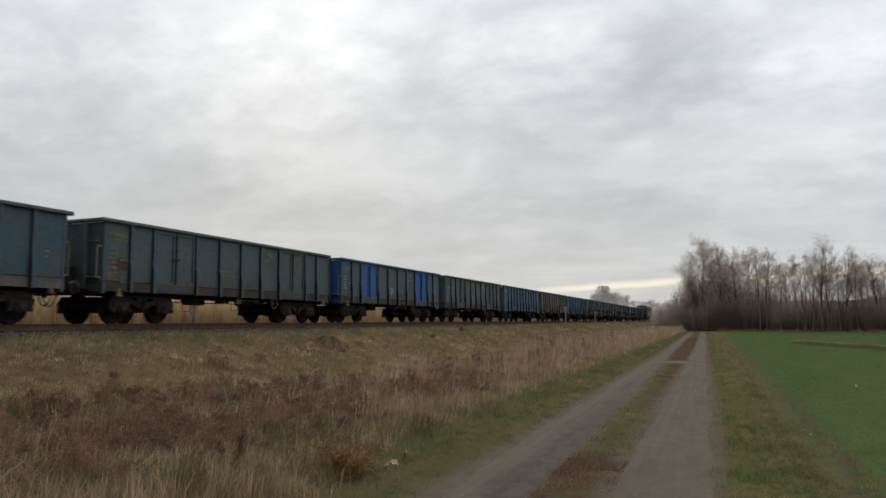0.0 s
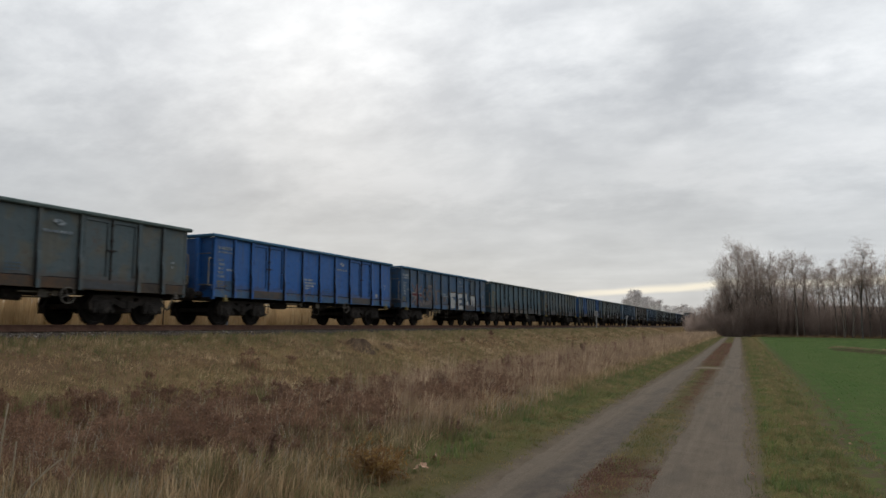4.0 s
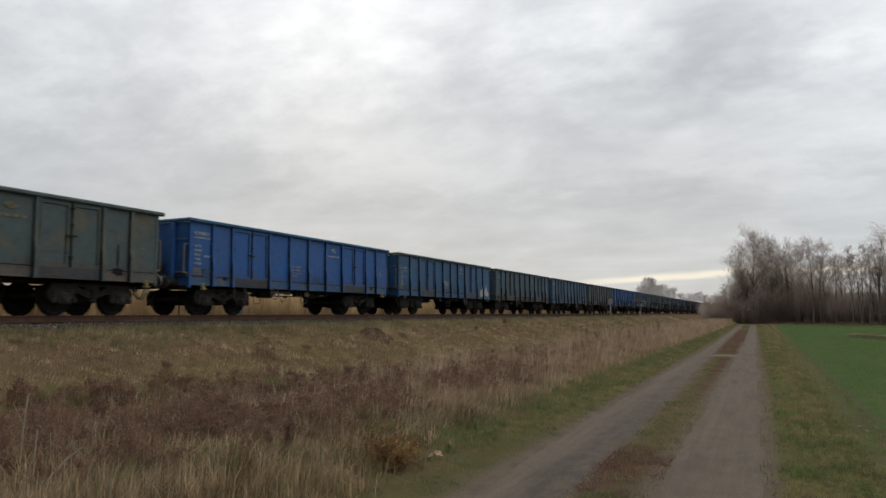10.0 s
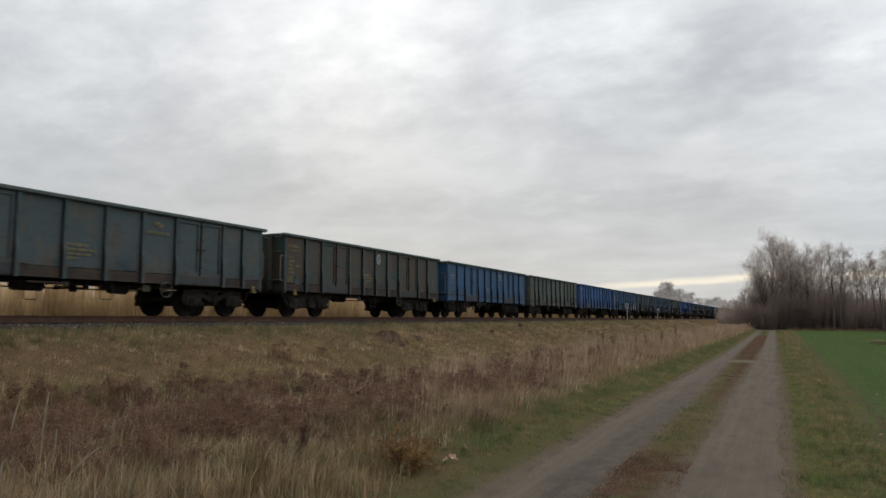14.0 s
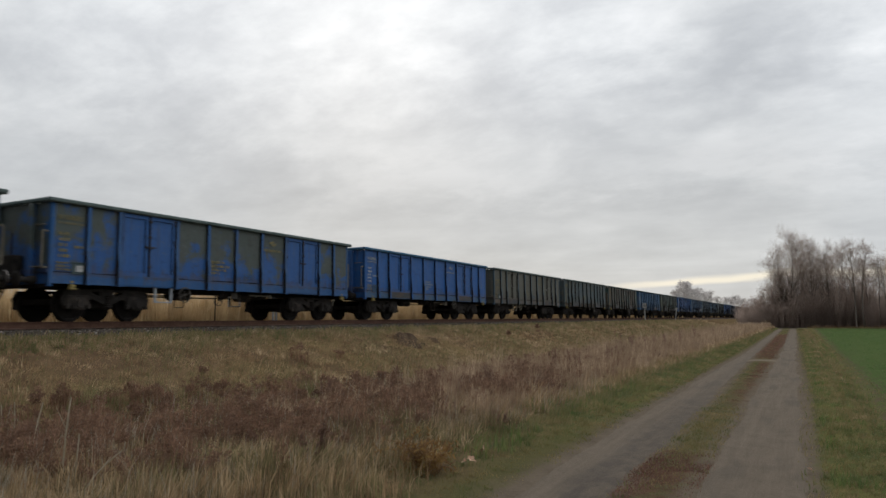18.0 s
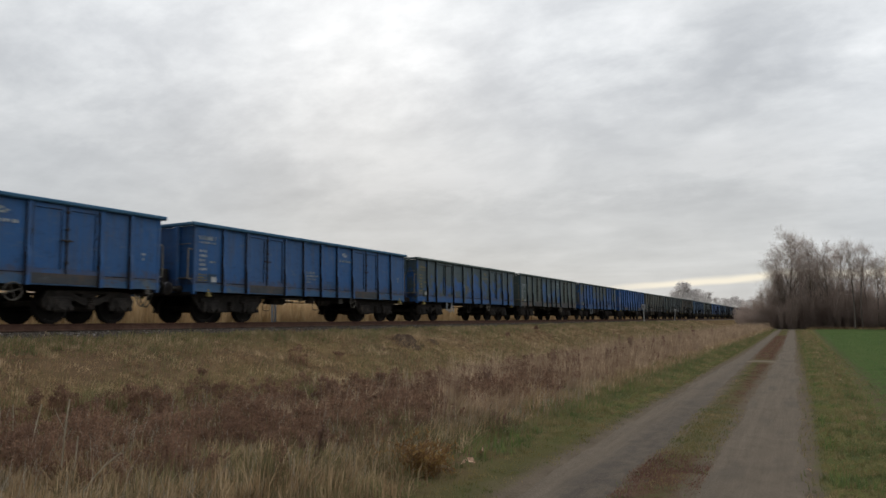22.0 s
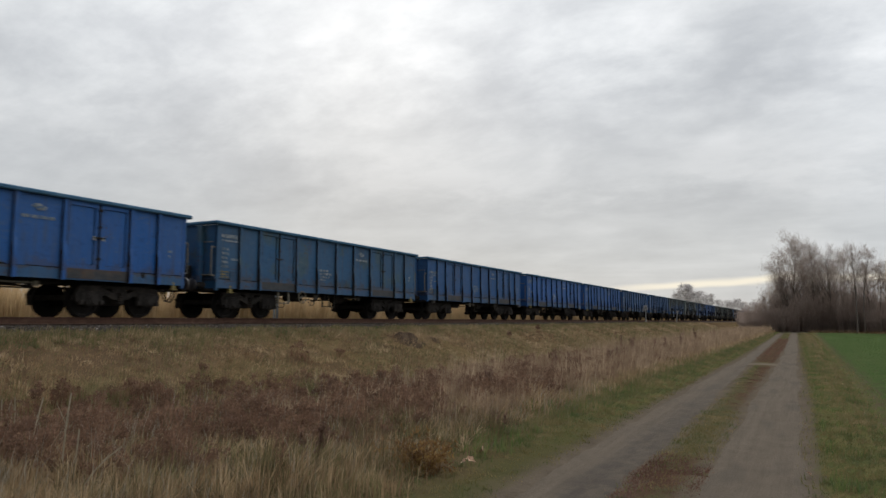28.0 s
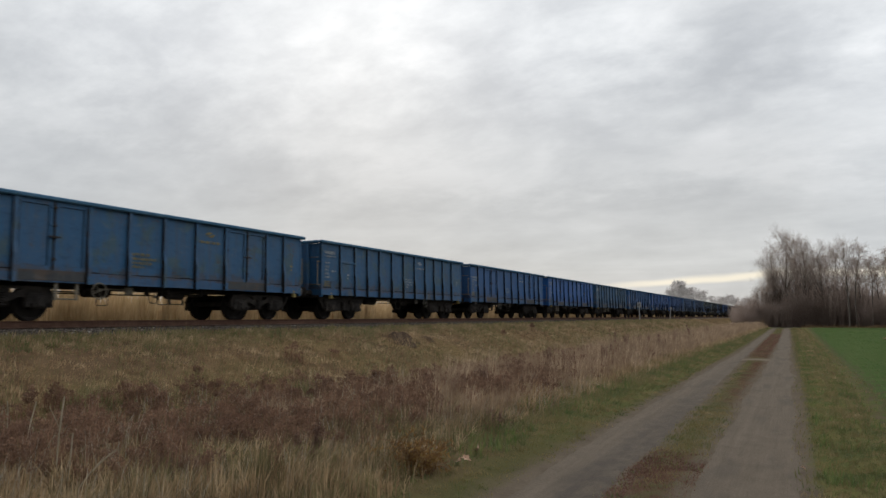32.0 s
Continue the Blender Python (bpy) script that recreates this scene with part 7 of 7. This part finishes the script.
        part("soot_mark", strokes([ring], y, z, wide, high).mesh("soot_mark", GRIMESHADE if k != -1 else SOLE), None, WAGONS[k], "dark soot and oil mark", pose(SIDE + 0.014, 0, 0))
    curve = bpy.data.curves.new("numeral", "FONT")
    curve.body, curve.size, curve.extrude, curve.offset = "0", 0.62, 0.002, 0.02
    ob = new("numeral", curve)
    me = bpy.data.meshes.new_from_object(ob.evaluated_get(bpy.context.evaluated_depsgraph_get()))
    bpy.data.objects.remove(ob)
    me.materials.clear(), me.materials.append(GRAFW)
    part("numeral", me, None, WAGONS[10], "worn white numeral", pose(SIDE + 0.03, 0.12, 2.42, 90, 0, 90))


decorate()


# ---- the engine at the head ----
def make_engine():
    w = thing("diesel_locomotive", "dark diesel locomotive at the head of the train", "locomotive", group="")
    dark = paint("dark_engine_paint", (0.03, 0.04, 0.045), (0.05, 0.045, 0.04), 0.3, 0.2)
    glass, n, bsdf = material("cab_window_glass", 0.08, 0.0, 0.6)
    n.put(bsdf.inputs["Base Color"], (0.02, 0.025, 0.03))
    body = Shape().box(-1.45, 1.45, -8.2, 8.2, 1.35, 3.85, 0.25)
    part("body", body.mesh("body", dark), None, w)
    part("frame", Shape().box(-1.5, 1.5, -8.6, 8.6, 1.05, 1.38, 0.05).mesh("frame", RUNGEAR), None, w)
    part("roof", Shape().box(-1.2, 1.2, -8.0, 8.0, 3.84, 4.2, 0.18).mesh("roof", dark), None, w)
    for y in (-2.6, 2.4):
        part("roof_fan", Shape().lathe([(4.19, 0.0), (4.3, 0.55), (4.19, 0.6)], "z", 16, (0, y, 0)).mesh("roof_fan", RUNGEAR), None, w)
    for s_ in (-1, 1):
        for y in (-7.3, 7.3):
            part("side_window", Shape().box(s_ * 1.455 - 0.01, s_ * 1.455 + 0.01, y - 0.4, y + 0.4, 2.7, 3.4, 0.01).mesh("side_window", glass), None, w)
        for y in np.arange(-4.5, 4.6, 1.5):
            part("grille", Shape().box(s_ * 1.455 - 0.015, s_ * 1.455 + 0.015, float(y) - 0.5, float(y) + 0.5, 2.7, 3.4, 0.01).mesh("grille", RUNGEAR), None, w)
    for t in (0, 180):
        m = pose(0, 0, 0, 0, 0, t)
        for x in (-0.65, 0.65):
            part("windscreen", Shape().box(x - 0.5, x + 0.5, 8.195, 8.215, 2.7, 3.45, 0.01).mesh("windscreen", glass), None, w, m=m)
        for x in (-0.875, 0.875):
            part("buffer", MESH["buffer"], None, w, m=m @ pose(x, 8.6, 1.05))
        b = part("bogie", Shape().box(-1.1, 1.1, -2.1, 2.1, 0.45, 0.95, 0.06).mesh("bogie", RUNGEAR), None, w, m=m @ pose(0, 4.8, 0))
        for y in (-1.5, 0, 1.5):
            part("wheelset", MESH["wheelset"], None, b, m=pose(0, y, 0.46))
    part("fuel_tank", Shape().box(-1.2, 1.2, -2.0, 2.0, 0.4, 1.06, 0.1).mesh("fuel_tank", RUNGEAR), None, w)
    return w


ENGINE = make_engine()


# ---- what moves ----
def rolled(t):
    """Metres that the train has rolled since the start."""
    return ((0.000110654 * t + 0.00673796) * t + 11.2919) * t - 0.0784


FIRST = 14.245 - 6.56        # the middle of wagon 0 along the track at the start


def motions():
    times = [0.0] + [float(i) for i in range(1, 33)]
    for k, w in WAGONS.items():
        walk(w, [(t, pose(TRACK, FIRST - PITCH * k + rolled(t), RAIL)) for t in times])
    walk(ENGINE, [(t, pose(TRACK, FIRST + PITCH * 13 + 7.0 + 9.2 + rolled(t), RAIL)) for t in times])
    # the wheels turn with the way rolled; alike wheelsets share one set of keys
    kept = {}
    for w in (*WAGONS.values(), ENGINE):
        for b in w.children:
            if not b.name.startswith("bogie"):
                continue
            flip = b.matrix_basis.to_3x3()[1][1] < 0
            for ws in b.children:
                if not ws.name.startswith("wheelset"):
                    continue
                y = round(ws.matrix_basis.translation.y, 2)
                key = (flip, y)
                if key not in kept:
                    way = -1 if not flip else 1
                    walk(ws, [(i / FPS, Matrix.Translation((0, y, 0.46)) @ Matrix.Rotation(way * (rolled(i / FPS) + 0.08) / 0.46, 4, "X")) for i in range(0, 32 * FPS + 1)])
                    kept[key] = ws
                else:
                    src = kept[key].animation_data
                    ws.rotation_mode = "QUATERNION"
                    ws.animation_data_create()
                    ws.animation_data.action = src.action
                    ws.animation_data.action_slot = src.action_slot


motions()
